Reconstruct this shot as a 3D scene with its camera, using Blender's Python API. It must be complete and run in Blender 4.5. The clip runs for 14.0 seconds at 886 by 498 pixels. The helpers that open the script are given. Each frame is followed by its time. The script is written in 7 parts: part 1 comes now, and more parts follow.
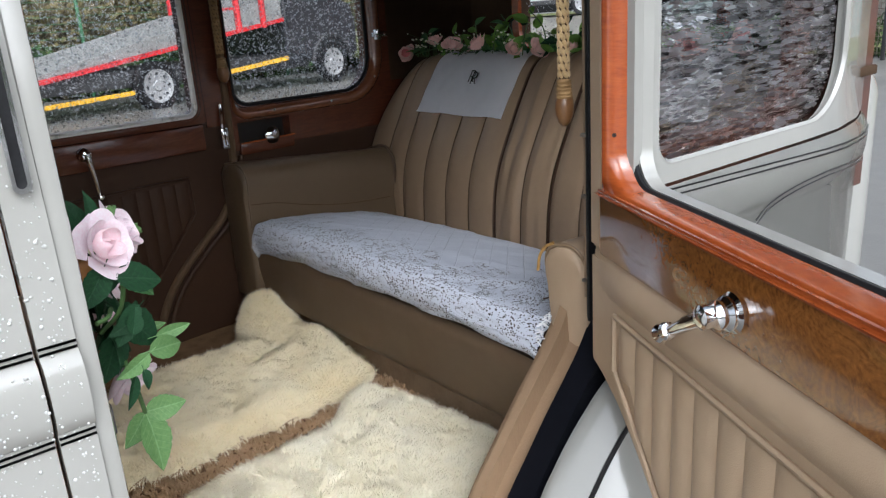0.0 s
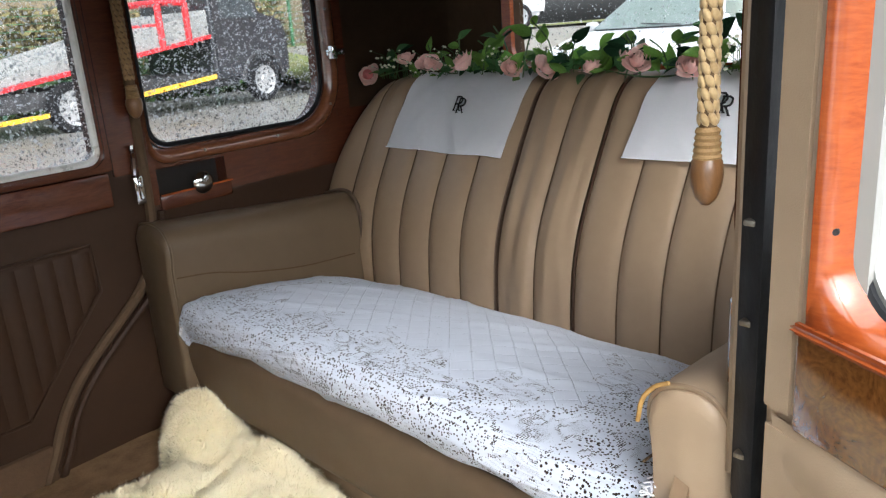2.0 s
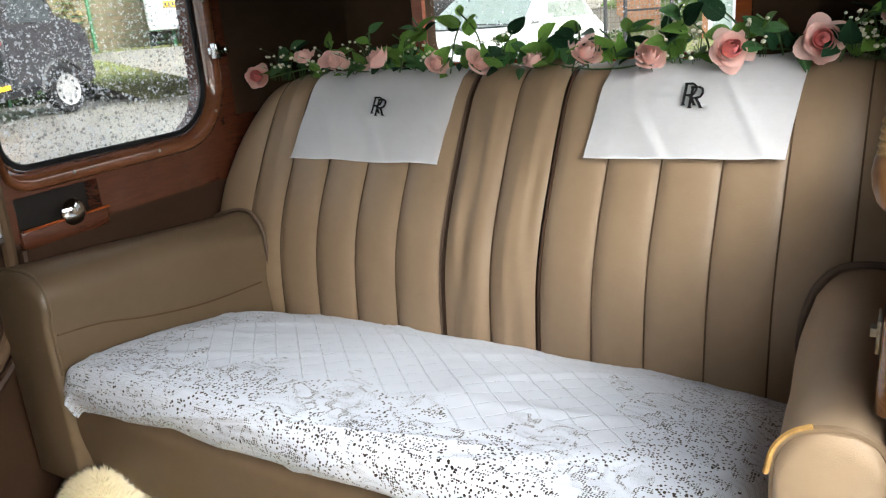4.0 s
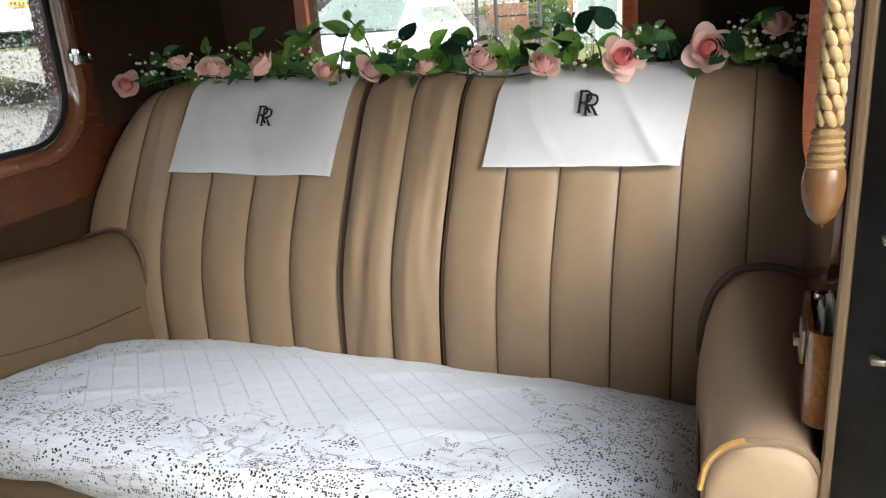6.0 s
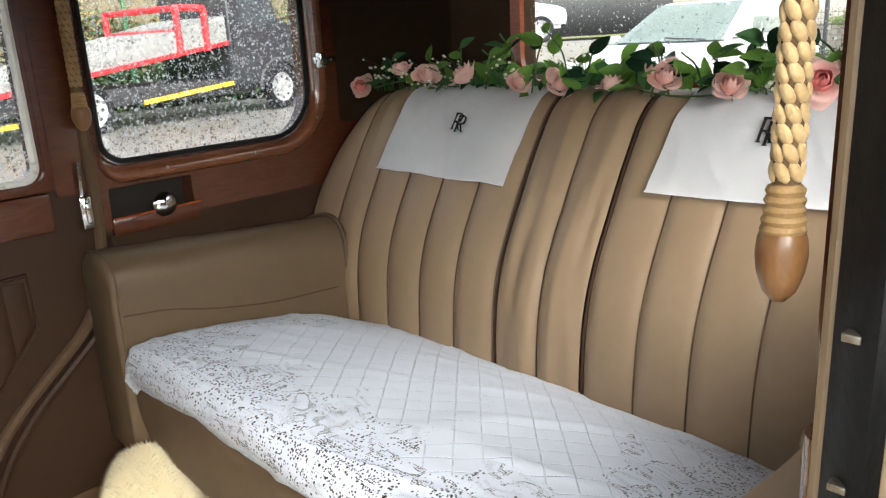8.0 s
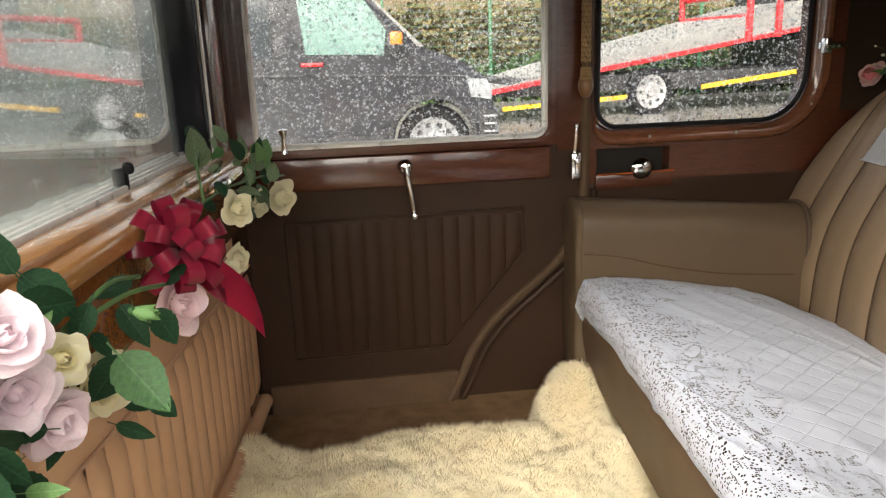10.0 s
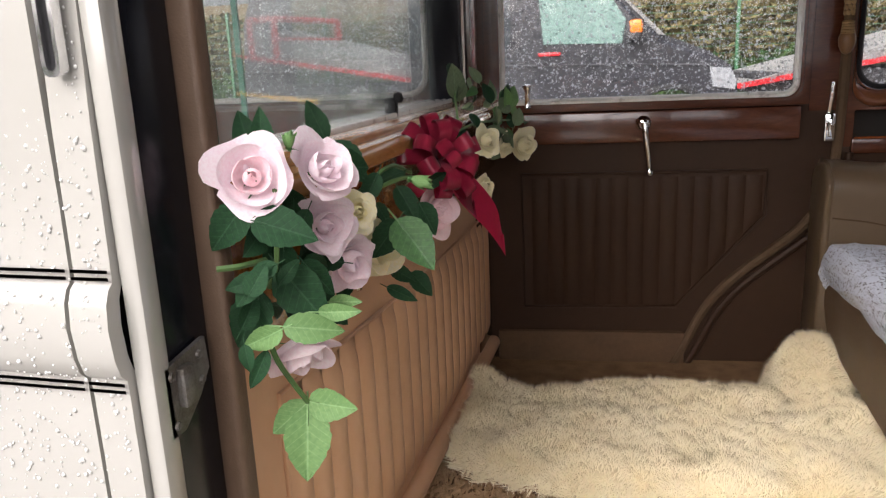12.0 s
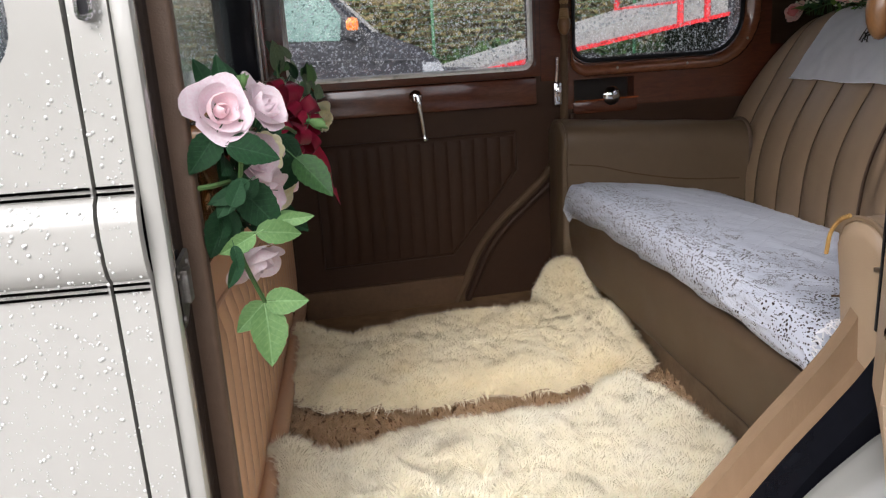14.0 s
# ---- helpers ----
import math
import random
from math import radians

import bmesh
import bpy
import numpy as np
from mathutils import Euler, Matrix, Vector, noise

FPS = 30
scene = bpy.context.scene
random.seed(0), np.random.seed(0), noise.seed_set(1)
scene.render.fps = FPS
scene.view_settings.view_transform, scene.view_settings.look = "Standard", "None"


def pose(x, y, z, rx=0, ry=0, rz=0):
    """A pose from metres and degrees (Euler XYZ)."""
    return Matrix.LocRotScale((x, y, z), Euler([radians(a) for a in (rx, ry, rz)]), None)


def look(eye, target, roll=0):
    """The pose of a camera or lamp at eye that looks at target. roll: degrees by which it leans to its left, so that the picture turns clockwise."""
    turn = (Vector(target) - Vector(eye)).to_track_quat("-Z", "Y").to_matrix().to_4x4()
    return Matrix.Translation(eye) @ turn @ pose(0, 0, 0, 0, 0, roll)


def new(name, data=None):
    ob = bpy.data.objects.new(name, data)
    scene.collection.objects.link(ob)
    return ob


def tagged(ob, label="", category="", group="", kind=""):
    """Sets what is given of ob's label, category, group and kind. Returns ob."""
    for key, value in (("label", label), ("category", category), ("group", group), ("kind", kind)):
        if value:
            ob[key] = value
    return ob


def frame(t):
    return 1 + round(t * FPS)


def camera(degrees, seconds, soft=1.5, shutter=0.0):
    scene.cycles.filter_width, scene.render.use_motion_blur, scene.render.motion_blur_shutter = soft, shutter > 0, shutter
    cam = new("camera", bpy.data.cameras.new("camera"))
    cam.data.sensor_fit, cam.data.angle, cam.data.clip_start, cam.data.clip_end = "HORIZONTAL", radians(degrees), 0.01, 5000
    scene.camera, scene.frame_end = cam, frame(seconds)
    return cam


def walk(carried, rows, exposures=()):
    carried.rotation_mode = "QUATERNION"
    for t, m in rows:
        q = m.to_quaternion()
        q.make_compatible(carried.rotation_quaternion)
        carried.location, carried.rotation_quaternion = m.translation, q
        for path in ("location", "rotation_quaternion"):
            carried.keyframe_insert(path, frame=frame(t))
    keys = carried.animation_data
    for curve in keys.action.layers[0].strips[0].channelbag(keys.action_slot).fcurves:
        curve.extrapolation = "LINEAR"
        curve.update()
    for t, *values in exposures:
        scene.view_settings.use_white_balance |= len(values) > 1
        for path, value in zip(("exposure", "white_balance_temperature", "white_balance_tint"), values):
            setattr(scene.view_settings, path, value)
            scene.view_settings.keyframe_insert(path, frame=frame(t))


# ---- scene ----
cam = camera(61.0, 14.0, 1.25)
PATH = [
    (0, (0.015, 0.017, 1.195), (1.208, 1.509, 0.604), -3.9),
    (0.5, (0.061, 0.13, 1.195), (1.269, 1.62, 0.63), -3.9),
    (1, (0.103, 0.243, 1.196), (1.335, 1.716, 0.637), -4.0),
    (1.5, (0.159, 0.345, 1.201), (1.43, 1.783, 0.639), -4.0),
    (2, (0.245, 0.461, 1.194), (1.571, 1.847, 0.629), -4.2),
    (2.2, (0.262, 0.502, 1.194), (1.615, 1.86, 0.624), -4.3),
    (4.3, (0.247, 0.771, 1.185), (1.89, 1.746, 0.594), -4.5),
    (4.5, (0.245, 0.779, 1.185), (1.912, 1.713, 0.592), -4.4),
    (5, (0.253, 0.798, 1.187), (1.97, 1.631, 0.586), -4.3),
    (5.5, (0.267, 0.808, 1.19), (2.008, 1.589, 0.591), -4.1),
    (6, (0.281, 0.807, 1.19), (2.033, 1.562, 0.588), -4.0),
    (6.5, (0.3, 0.787, 1.186), (2.04, 1.572, 0.589), -3.6),
    (7, (0.341, 0.737, 1.183), (1.992, 1.706, 0.605), -3.6),
    (7.2, (0.363, 0.703, 1.183), (1.958, 1.767, 0.615), -3.5),
    (9.5, (0.511, 0.426, 1.177), (0.939, 2.312, 0.664), -2.3),
    (10, (0.513, 0.366, 1.17), (0.585, 2.299, 0.659), -2.0),
    (10.5, (0.525, 0.352, 1.149), (0.332, 2.279, 0.649), -1.9),
    (11, (0.533, 0.333, 1.106), (0.124, 2.228, 0.614), -2.1),
    (11.5, (0.52, 0.306, 1.094), (0.015, 2.178, 0.604), -2.1),
    (12, (0.496, 0.263, 1.083), (-0.011, 2.135, 0.593), -2.5),
    (12.5, (0.474, 0.229, 1.068), (0.064, 2.123, 0.575), -2.8),
    (13, (0.441, 0.184, 1.055), (0.229, 2.109, 0.558), -3.2),
    (13.5, (0.397, 0.127, 1.045), (0.388, 2.061, 0.538), -3.5),
    (14, (0.323, 0.042, 1.047), (0.539, 1.961, 0.527), -3.4),
]
EXPOSURES = [(0, 0.60, 5800, 9), (1.0, 0.92, 5700, 9), (1.5, 1.15, 5800, 8), (2.2, 1.58, 6000, 7), (4.5, 1.95, 6300, 5), (7, 1.95, 6300, 5), (9.5, 1.62, 6700, 7), (10.5, 1.58, 7000, 11), (11, 1.42, 6800, 14), (12, 1.10, 6500, 16), (13, 0.90, 6300, 16), (14, 0.80, 6200, 14)]
walk(cam, [(t, look(eye, target, roll)) for t, eye, target, roll in PATH], EXPOSURES)

# ---- world and light ----
world = bpy.data.worlds.new("sky")
world.use_nodes = True
scene.world = world
wn = world.node_tree.nodes
sky = wn.new("ShaderNodeTexSky")
sky.sky_type = "NISHITA"
sky.sun_disc = False
sky.sun_elevation = radians(37)
sky.sun_rotation = radians(200)
sky.air_density, sky.dust_density, sky.ozone_density = 1.0, 6.0, 1.0
veil = wn.new("ShaderNodeHueSaturation")
veil.inputs["Saturation"].default_value = 0.25
world.node_tree.links.new(sky.outputs[0], veil.inputs["Color"])
world.node_tree.links.new(veil.outputs[0], wn["Background"].inputs[0])
wn["Background"].inputs[1].default_value = 0.15
sun_data = bpy.data.lights.new("sun", "SUN")
sun_data.energy, sun_data.angle, sun_data.color = 2.0, radians(120), (1.0, 0.97, 0.93)
sun = new("sun", sun_data)
sun.matrix_world = look((-1.5, -4.9, 5.1), (0.7, 1.2, 0.3))

# ---- materials ----
def mat(name, color, rough=0.5, metal=0.0, other=None, scale=6.0, bump=0.0, bump_scale=200.0, coat=0.0, spec=0.5, vary=0.5, sheen=0.0, rough_vary=0.1, stretch=(1, 1, 1), per_object=0.0, trans=0.0, thin=0.0):
    m = bpy.data.materials.new(name)
    m.use_nodes = True
    nt = m.node_tree
    nd, ln = nt.nodes, nt.links
    b = nd["Principled BSDF"]
    tc = nd.new("ShaderNodeTexCoord")
    mp = nd.new("ShaderNodeMapping")
    mp.inputs["Scale"].default_value = stretch
    ln.new(tc.outputs["Object"], mp.inputs[0])
    n1 = nd.new("ShaderNodeTexNoise")
    n1.inputs["Scale"].default_value = scale
    n1.inputs["Detail"].default_value = 6
    ln.new(mp.outputs[0], n1.inputs["Vector"])
    n2 = nd.new("ShaderNodeTexNoise")
    n2.inputs["Scale"].default_value = scale * 9
    n2.inputs["Detail"].default_value = 3
    ln.new(mp.outputs[0], n2.inputs["Vector"])
    ad = nd.new("ShaderNodeMath")
    ad.operation = "MULTIPLY_ADD"
    ad.inputs[1].default_value = 0.4
    ln.new(n2.outputs[0], ad.inputs[0])
    ln.new(n1.outputs[0], ad.inputs[2])
    mr = nd.new("ShaderNodeMapRange")
    mr.inputs[1].default_value, mr.inputs[2].default_value = 0.7 - vary * 0.35, 0.7 + vary * 0.35
    ln.new(ad.outputs[0], mr.inputs[0])
    mx = nd.new("ShaderNodeMix")
    mx.data_type = "RGBA"
    other = other or tuple(c * 0.78 for c in color)
    mx.inputs[6].default_value, mx.inputs[7].default_value = (*other, 1), (*color, 1)
    ln.new(mr.outputs[0], mx.inputs[0])
    out = mx.outputs[2]
    if per_object:
        oi = nd.new("ShaderNodeObjectInfo")
        hs = nd.new("ShaderNodeHueSaturation")
        vr = nd.new("ShaderNodeMapRange")
        vr.inputs[3].default_value, vr.inputs[4].default_value = 1 - per_object, 1 + per_object
        ln.new(oi.outputs["Random"], vr.inputs[0])
        ln.new(vr.outputs[0], hs.inputs["Value"])
        ln.new(out, hs.inputs["Color"])
        out = hs.outputs[0]
    ln.new(out, b.inputs["Base Color"])
    rr = nd.new("ShaderNodeMapRange")
    rr.inputs[3].default_value, rr.inputs[4].default_value = max(0.02, rough - rough_vary), min(1, rough + rough_vary)
    ln.new(n1.outputs[0], rr.inputs[0])
    ln.new(rr.outputs[0], b.inputs["Roughness"])
    b.inputs["Metallic"].default_value = metal
    b.inputs["Specular IOR Level"].default_value = spec
    b.inputs["Coat Weight"].default_value = coat
    b.inputs["Coat Roughness"].default_value = 0.06
    b.inputs["Sheen Weight"].default_value = sheen
    if trans:
        b.inputs["Subsurface Weight"].default_value = trans
        b.inputs["Subsurface Radius"].default_value = (0.01, 0.006, 0.004)
    if thin:
        # light passes through a thin sheet
        tl = nd.new("ShaderNodeBsdfTranslucent")
        ln.new(out, tl.inputs[0])
        both = nd.new("ShaderNodeMixShader")
        both.inputs[0].default_value = thin
        ln.new(b.outputs[0], both.inputs[1])
        ln.new(tl.outputs[0], both.inputs[2])
        ln.new(both.outputs[0], nd["Material Output"].inputs[0])
    if bump:
        n3 = nd.new("ShaderNodeTexNoise")
        n3.inputs["Scale"].default_value = bump_scale
        n3.inputs["Detail"].default_value = 4
        ln.new(mp.outputs[0], n3.inputs["Vector"])
        bp = nd.new("ShaderNodeBump")
        bp.inputs["Strength"].default_value = bump
        bp.inputs["Distance"].default_value = 0.002
        ln.new(n3.outputs[0], bp.inputs["Height"])
        ln.new(bp.outputs[0], b.inputs["Normal"])
    return m


def wood(name, dark, light, rough=0.22, coat=0.6, stretch=(1, 1, 1), scale=14.0, twist=2.5):
    m = mat(name, light, rough, 0, dark, scale, 0.05, 300, coat, stretch=stretch, vary=1.1)
    nt = m.node_tree
    noi = [n for n in nt.nodes if n.type == "TEX_NOISE"][0]
    noi.inputs["Distortion"].default_value = twist
    noi.inputs["Roughness"].default_value = 0.65
    return m


def wet_glass(name, drops=420.0, amount=0.33, tint=(1, 1, 1), mirror=0.03, haze=0.25, pale_haze=0.0, stretch=(1, 1, 1)):
    """Window glass with beads of rain: clear between them, darkened or whitened within them for bent light."""
    m = bpy.data.materials.new(name)
    m.use_nodes = True
    nt = m.node_tree
    nd, ln = nt.nodes, nt.links
    nd.remove(nd["Principled BSDF"])
    clear = nd.new("ShaderNodeBsdfTransparent")
    clear.inputs[0].default_value = (*tint, 1)
    shine = nd.new("ShaderNodeBsdfGlossy")
    shine.inputs["Roughness"].default_value = 0.02
    lw = nd.new("ShaderNodeLayerWeight")
    lw.inputs[0].default_value = 0.5
    steep = nd.new("ShaderNodeMath")
    steep.operation = "POWER"
    steep.inputs[1].default_value = 4.0
    ln.new(lw.outputs["Facing"], steep.inputs[0])
    fr = nd.new("ShaderNodeMath")
    fr.operation = "MULTIPLY_ADD"
    fr.inputs[1].default_value, fr.inputs[2].default_value = 0.9, mirror
    ln.new(steep.outputs[0], fr.inputs[0])
    base = nd.new("ShaderNodeMixShader")
    ln.new(fr.outputs[0], base.inputs[0])
    ln.new(clear.outputs[0], base.inputs[1])
    ln.new(shine.outputs[0], base.inputs[2])
    last = base
    if pale_haze:
        # a translucent haze added to brighten the view through the pane
        veil_ = nd.new("ShaderNodeBsdfTranslucent")
        veil_.inputs[0].default_value = (0.85, 0.95, 0.92, 1)
        hazed = nd.new("ShaderNodeMixShader")
        hazed.inputs[0].default_value = pale_haze
        ln.new(base.outputs[0], hazed.inputs[1])
        ln.new(veil_.outputs[0], hazed.inputs[2])
        last = base = hazed
    if amount:
        tc = nd.new("ShaderNodeTexCoord")
        mp = nd.new("ShaderNodeMapping")
        mp.inputs["Scale"].default_value = stretch
        ln.new(tc.outputs["Object"], mp.inputs[0])
        add = None
        for k, sc in enumerate((drops, drops * 0.45)):
            v = nd.new("ShaderNodeTexVoronoi")
            v.inputs["Scale"].default_value = sc
            ln.new(mp.outputs[0], v.inputs["Vector"])
            sz = nd.new("ShaderNodeMath")
            sz.operation = "MULTIPLY"
            sep = nd.new("ShaderNodeSeparateColor")
            ln.new(v.outputs["Color"], sep.inputs[0])
            pw = nd.new("ShaderNodeMath")
            pw.operation = "POWER"
            pw.inputs[1].default_value = 2.2
            ln.new(sep.outputs[0], pw.inputs[0])
            ln.new(pw.outputs[0], sz.inputs[0])
            sz.inputs[1].default_value = amount * (1.6 if k == 0 else 1.2)
            h = nd.new("ShaderNodeMath")
            h.operation = "SUBTRACT"
            ln.new(sz.outputs[0], h.inputs[0])
            ln.new(v.outputs["Distance"], h.inputs[1])
            cl = nd.new("ShaderNodeMath")
            cl.operation = "MAXIMUM"
            cl.inputs[1].default_value = 0
            ln.new(h.outputs[0], cl.inputs[0])
            if add:
                s = nd.new("ShaderNodeMath")
                s.operation = "MAXIMUM"
                ln.new(add.outputs[0], s.inputs[0])
                ln.new(cl.outputs[0], s.inputs[1])
                add = s
            else:
                add = cl
        mask = nd.new("ShaderNodeMath")
        mask.operation = "GREATER_THAN"
        mask.inputs[1].default_value = 0.004
        ln.new(add.outputs[0], mask.inputs[0])
        # dark and milky tints stand in for light bent by the beads
        dim_bead = nd.new("ShaderNodeBsdfTransparent")
        dim_bead.inputs[0].default_value = (0.50, 0.51, 0.53, 1)
        milk = nd.new("ShaderNodeBsdfTranslucent")
        milk.inputs[0].default_value = (0.9, 0.92, 0.95, 1)
        bead = nd.new("ShaderNodeMixShader")
        pick = nd.new("ShaderNodeMapRange")
        pick.inputs[1].default_value, pick.inputs[2].default_value = 0.35, 0.65
        pick.inputs[3].default_value, pick.inputs[4].default_value = 0.05, min(1.0, 2.0 * haze)
        ln.new(sep.outputs[1], pick.inputs[0])
        ln.new(pick.outputs[0], bead.inputs[0])
        ln.new(dim_bead.outputs[0], bead.inputs[1])
        ln.new(milk.outputs[0], bead.inputs[2])
        last = nd.new("ShaderNodeMixShader")
        ln.new(mask.outputs[0], last.inputs[0])
        ln.new(base.outputs[0], last.inputs[1])
        ln.new(bead.outputs[0], last.inputs[2])
    ln.new(last.outputs[0], nd["Material Output"].inputs[0])
    return m


M = {}
M["leather"] = mat("taupe_leather", (0.295, 0.204, 0.125), 0.42, 0, (0.238, 0.161, 0.098), 5, 0.25, 700, vary=0.9)
# Beige raised to put the doorway's light into the leather's colour.
M["leather_lit"] = mat("beige_leather", (0.50, 0.37, 0.245), 0.45, 0, (0.42, 0.30, 0.195), 4, 0.25, 700, vary=0.8)
M["leather_tan"] = mat("tan_leather", (0.63, 0.385, 0.23), 0.45, 0, (0.54, 0.32, 0.185), 5, 0.2, 700, vary=0.8)
# Deep brown with the shade of the cabin's far side put into it.
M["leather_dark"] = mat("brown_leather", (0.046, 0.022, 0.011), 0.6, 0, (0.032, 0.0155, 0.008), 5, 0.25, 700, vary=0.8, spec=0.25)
M["seam"] = mat("dark_seam", (0.11, 0.07, 0.042), 0.9, spec=0.1)
M["carpet"] = mat("brown_carpet", (0.26, 0.16, 0.085), 0.95, 0, (0.13, 0.075, 0.04), 25, 0.8, 300, spec=0.1, vary=0.9)
M["plinth"] = mat("tan_carpet_plinth", (0.33, 0.235, 0.145), 0.9, 0, (0.26, 0.18, 0.11), 20, 0.5, 500, spec=0.2)
M["head"] = mat("brown_headcloth", (0.065, 0.040, 0.024), 0.9, 0, (0.048, 0.030, 0.018), 6, 0.3, 900, spec=0.1)
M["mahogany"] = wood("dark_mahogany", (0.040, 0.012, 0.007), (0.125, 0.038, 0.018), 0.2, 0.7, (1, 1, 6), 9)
M["redwood"] = wood("red_mahogany", (0.19, 0.032, 0.008), (0.43, 0.10, 0.021), 0.2, 0.8, (1, 1, 5), 9)
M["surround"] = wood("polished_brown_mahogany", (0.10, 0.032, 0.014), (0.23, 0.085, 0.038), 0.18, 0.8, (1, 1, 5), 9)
M["honeywood"] = wood("honey_walnut", (0.28, 0.115, 0.035), (0.50, 0.25, 0.09), 0.25, 0.6, (4, 1, 4), 7)
M["burl"] = wood("burr_walnut", (0.05, 0.014, 0.004), (0.36, 0.14, 0.030), 0.15, 0.9, (1, 1, 1), 26, 6.0)
M["turned"] = wood("turned_oak", (0.11, 0.05, 0.018), (0.24, 0.115, 0.042), 0.35, 0.3, (1, 1, 0.3), 60)
M["chrome"] = mat("chrome", (0.85, 0.85, 0.86), 0.08, 1.0, (0.75, 0.75, 0.76), 30, rough_vary=0.05)
M["bead"] = mat("bright_bead", (0.78, 0.77, 0.74), 0.3, 0.2, (0.66, 0.64, 0.60), 40)
M["steel"] = mat("worn_steel", (0.42, 0.39, 0.34), 0.38, 0.9, (0.2, 0.16, 0.11), 40, 0.2, 150)
M["old_steel"] = mat("dull_old_steel", (0.16, 0.155, 0.145), 0.5, 0.5, (0.07, 0.06, 0.05), 60, 0.4, 150)
M["white"] = mat("ivory_car_paint", (0.33, 0.325, 0.30), 0.16, 0, (0.31, 0.305, 0.28), 3, 0.0, coat=0.6, vary=0.6)
M["line"] = mat("black_coachline", (0.015, 0.014, 0.014), 0.3)
# Far arm's copy of the bench leather, with shade put into its colour.
M["leather_shaded"] = mat("dark_taupe_leather", (0.125, 0.085, 0.049), 0.36, 0, (0.098, 0.066, 0.038), 5, 0.25, 700, vary=0.9)
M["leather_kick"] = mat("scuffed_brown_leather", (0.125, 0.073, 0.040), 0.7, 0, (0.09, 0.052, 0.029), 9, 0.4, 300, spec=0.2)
# Arch leather: tone offset for the light that falls there; streaks are its own.
M["leather_toned"] = mat("worn_brown_leather", (0.34, 0.228, 0.138), 0.45, 0, (0.25, 0.163, 0.094), 9, 0.3, 300, vary=1.0, stretch=(1, 1, 0.4))
M["leather_brown"] = mat("cord_leather", (0.12, 0.075, 0.048), 0.55, 0, (0.085, 0.053, 0.033), 6, 0.3, 500)
M["black"] = mat("black_gloss_paint", (0.006, 0.0065, 0.009), 0.22, 0, (0.009, 0.0095, 0.013), 5, spec=0.2)
M["rubber"] = mat("black_rubber", (0.008, 0.008, 0.009), 0.55, 0, (0.014, 0.014, 0.015), 30, 0.3, 120, spec=0.2)
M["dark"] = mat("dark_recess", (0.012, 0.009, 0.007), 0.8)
M["cloth"] = mat("white_cotton", (0.90, 0.90, 0.92), 0.9, 0, (0.86, 0.86, 0.88), 7, 0.8, 22, spec=0.15, vary=0.8)
M["thread"] = mat("black_embroidery", (0.012, 0.011, 0.013), 0.8, 0, None, 200, 0.6, 600)
M["wool"] = mat("cream_wool", (0.98, 0.90, 0.68), 0.95, 0, (0.97, 0.85, 0.58), 9, 0.15, 60, spec=0.05, vary=0.9)
M["wool2"] = mat("pale_cream_wool", (0.98, 0.93, 0.76), 0.95, 0, (0.97, 0.89, 0.67), 9, 0.15, 60, spec=0.05, vary=0.9)
M["pile"] = mat("brown_carpet_pile", (0.60, 0.41, 0.245), 0.95, 0, (0.40, 0.26, 0.145), 18, spec=0.1, vary=1.0)
M["rope"] = mat("cream_silk_rope", (0.60, 0.43, 0.21), 0.6, 0, (0.40, 0.26, 0.11), 40, 0.4, 400, sheen=0.3)
M["rope_core"] = mat("dark_rope_core", (0.13, 0.075, 0.03), 0.8, 0, (0.09, 0.05, 0.02), 60, 0.4, 400)
M["rope_dark"] = mat("gold_silk_rope", (0.36, 0.22, 0.09), 0.6, 0, (0.25, 0.15, 0.06), 60, 0.4, 400)
M["pane"] = wet_glass("rainy_glass", 320, 0.41, haze=0.34)
M["pane_heavy"] = wet_glass("heavily_rained_glass", 400, 0.80, haze=0.9, stretch=(0.16, 1, 1), mirror=0.12)
M["pane_light"] = wet_glass("lightly_rained_glass", 280, 0.30, haze=0.3)
M["clear"] = wet_glass("division_glass", amount=0, tint=(0.97, 0.99, 0.985), mirror=0.05, pale_haze=0.05)
M["green_edge"] = mat("green_glass_edge", (0.02, 0.12, 0.08), 0.1, 0, None, 10)


# ---- building helpers ----
def finish(ob, bm, material, smooth=True, angle=40):
    bmesh.ops.recalc_face_normals(bm, faces=bm.faces)
    me = bpy.data.meshes.new(ob if isinstance(ob, str) else ob.name)
    bm.to_mesh(me)
    bm.free()
    if smooth:
        me.shade_smooth()
        me.set_sharp_from_angle(angle=radians(angle))
    if material:
        me.materials.append(material)
    return me


def thing(name, label, category, bm=None, material=None, group="", kind="", m=None):
    ob = new(name, finish(name, bm, material) if bm else None)
    if not bm:
        ob.empty_display_size = 0.05
    if m is not None:
        ob.matrix_world = m
    return tagged(ob, label, category, group, kind)


def part(name, bm, material, parent, label="", kind="", m=None):
    ob = new(name, finish(name, bm, material))
    ob.parent = parent
    if m is not None:
        ob.matrix_basis = m
    return tagged(ob, label, kind=kind)


def again(ob, parent, m):
    """Another piece on the same mesh."""
    o = new(ob.name, ob.data)
    o.parent = parent
    o.matrix_basis = m
    return o


def grid(bm, f, nu, nv, close_u=False):
    vs = [[bm.verts.new(f(i / nu, j / nv)) for j in range(nv + 1)] for i in range(nu + (0 if close_u else 1))]
    fs = []
    for i in range(nu):
        a, b = vs[i], vs[(i + 1) % len(vs)]
        for j in range(nv):
            fs.append(bm.faces.new((a[j], b[j], b[j + 1], a[j + 1])))
    return fs


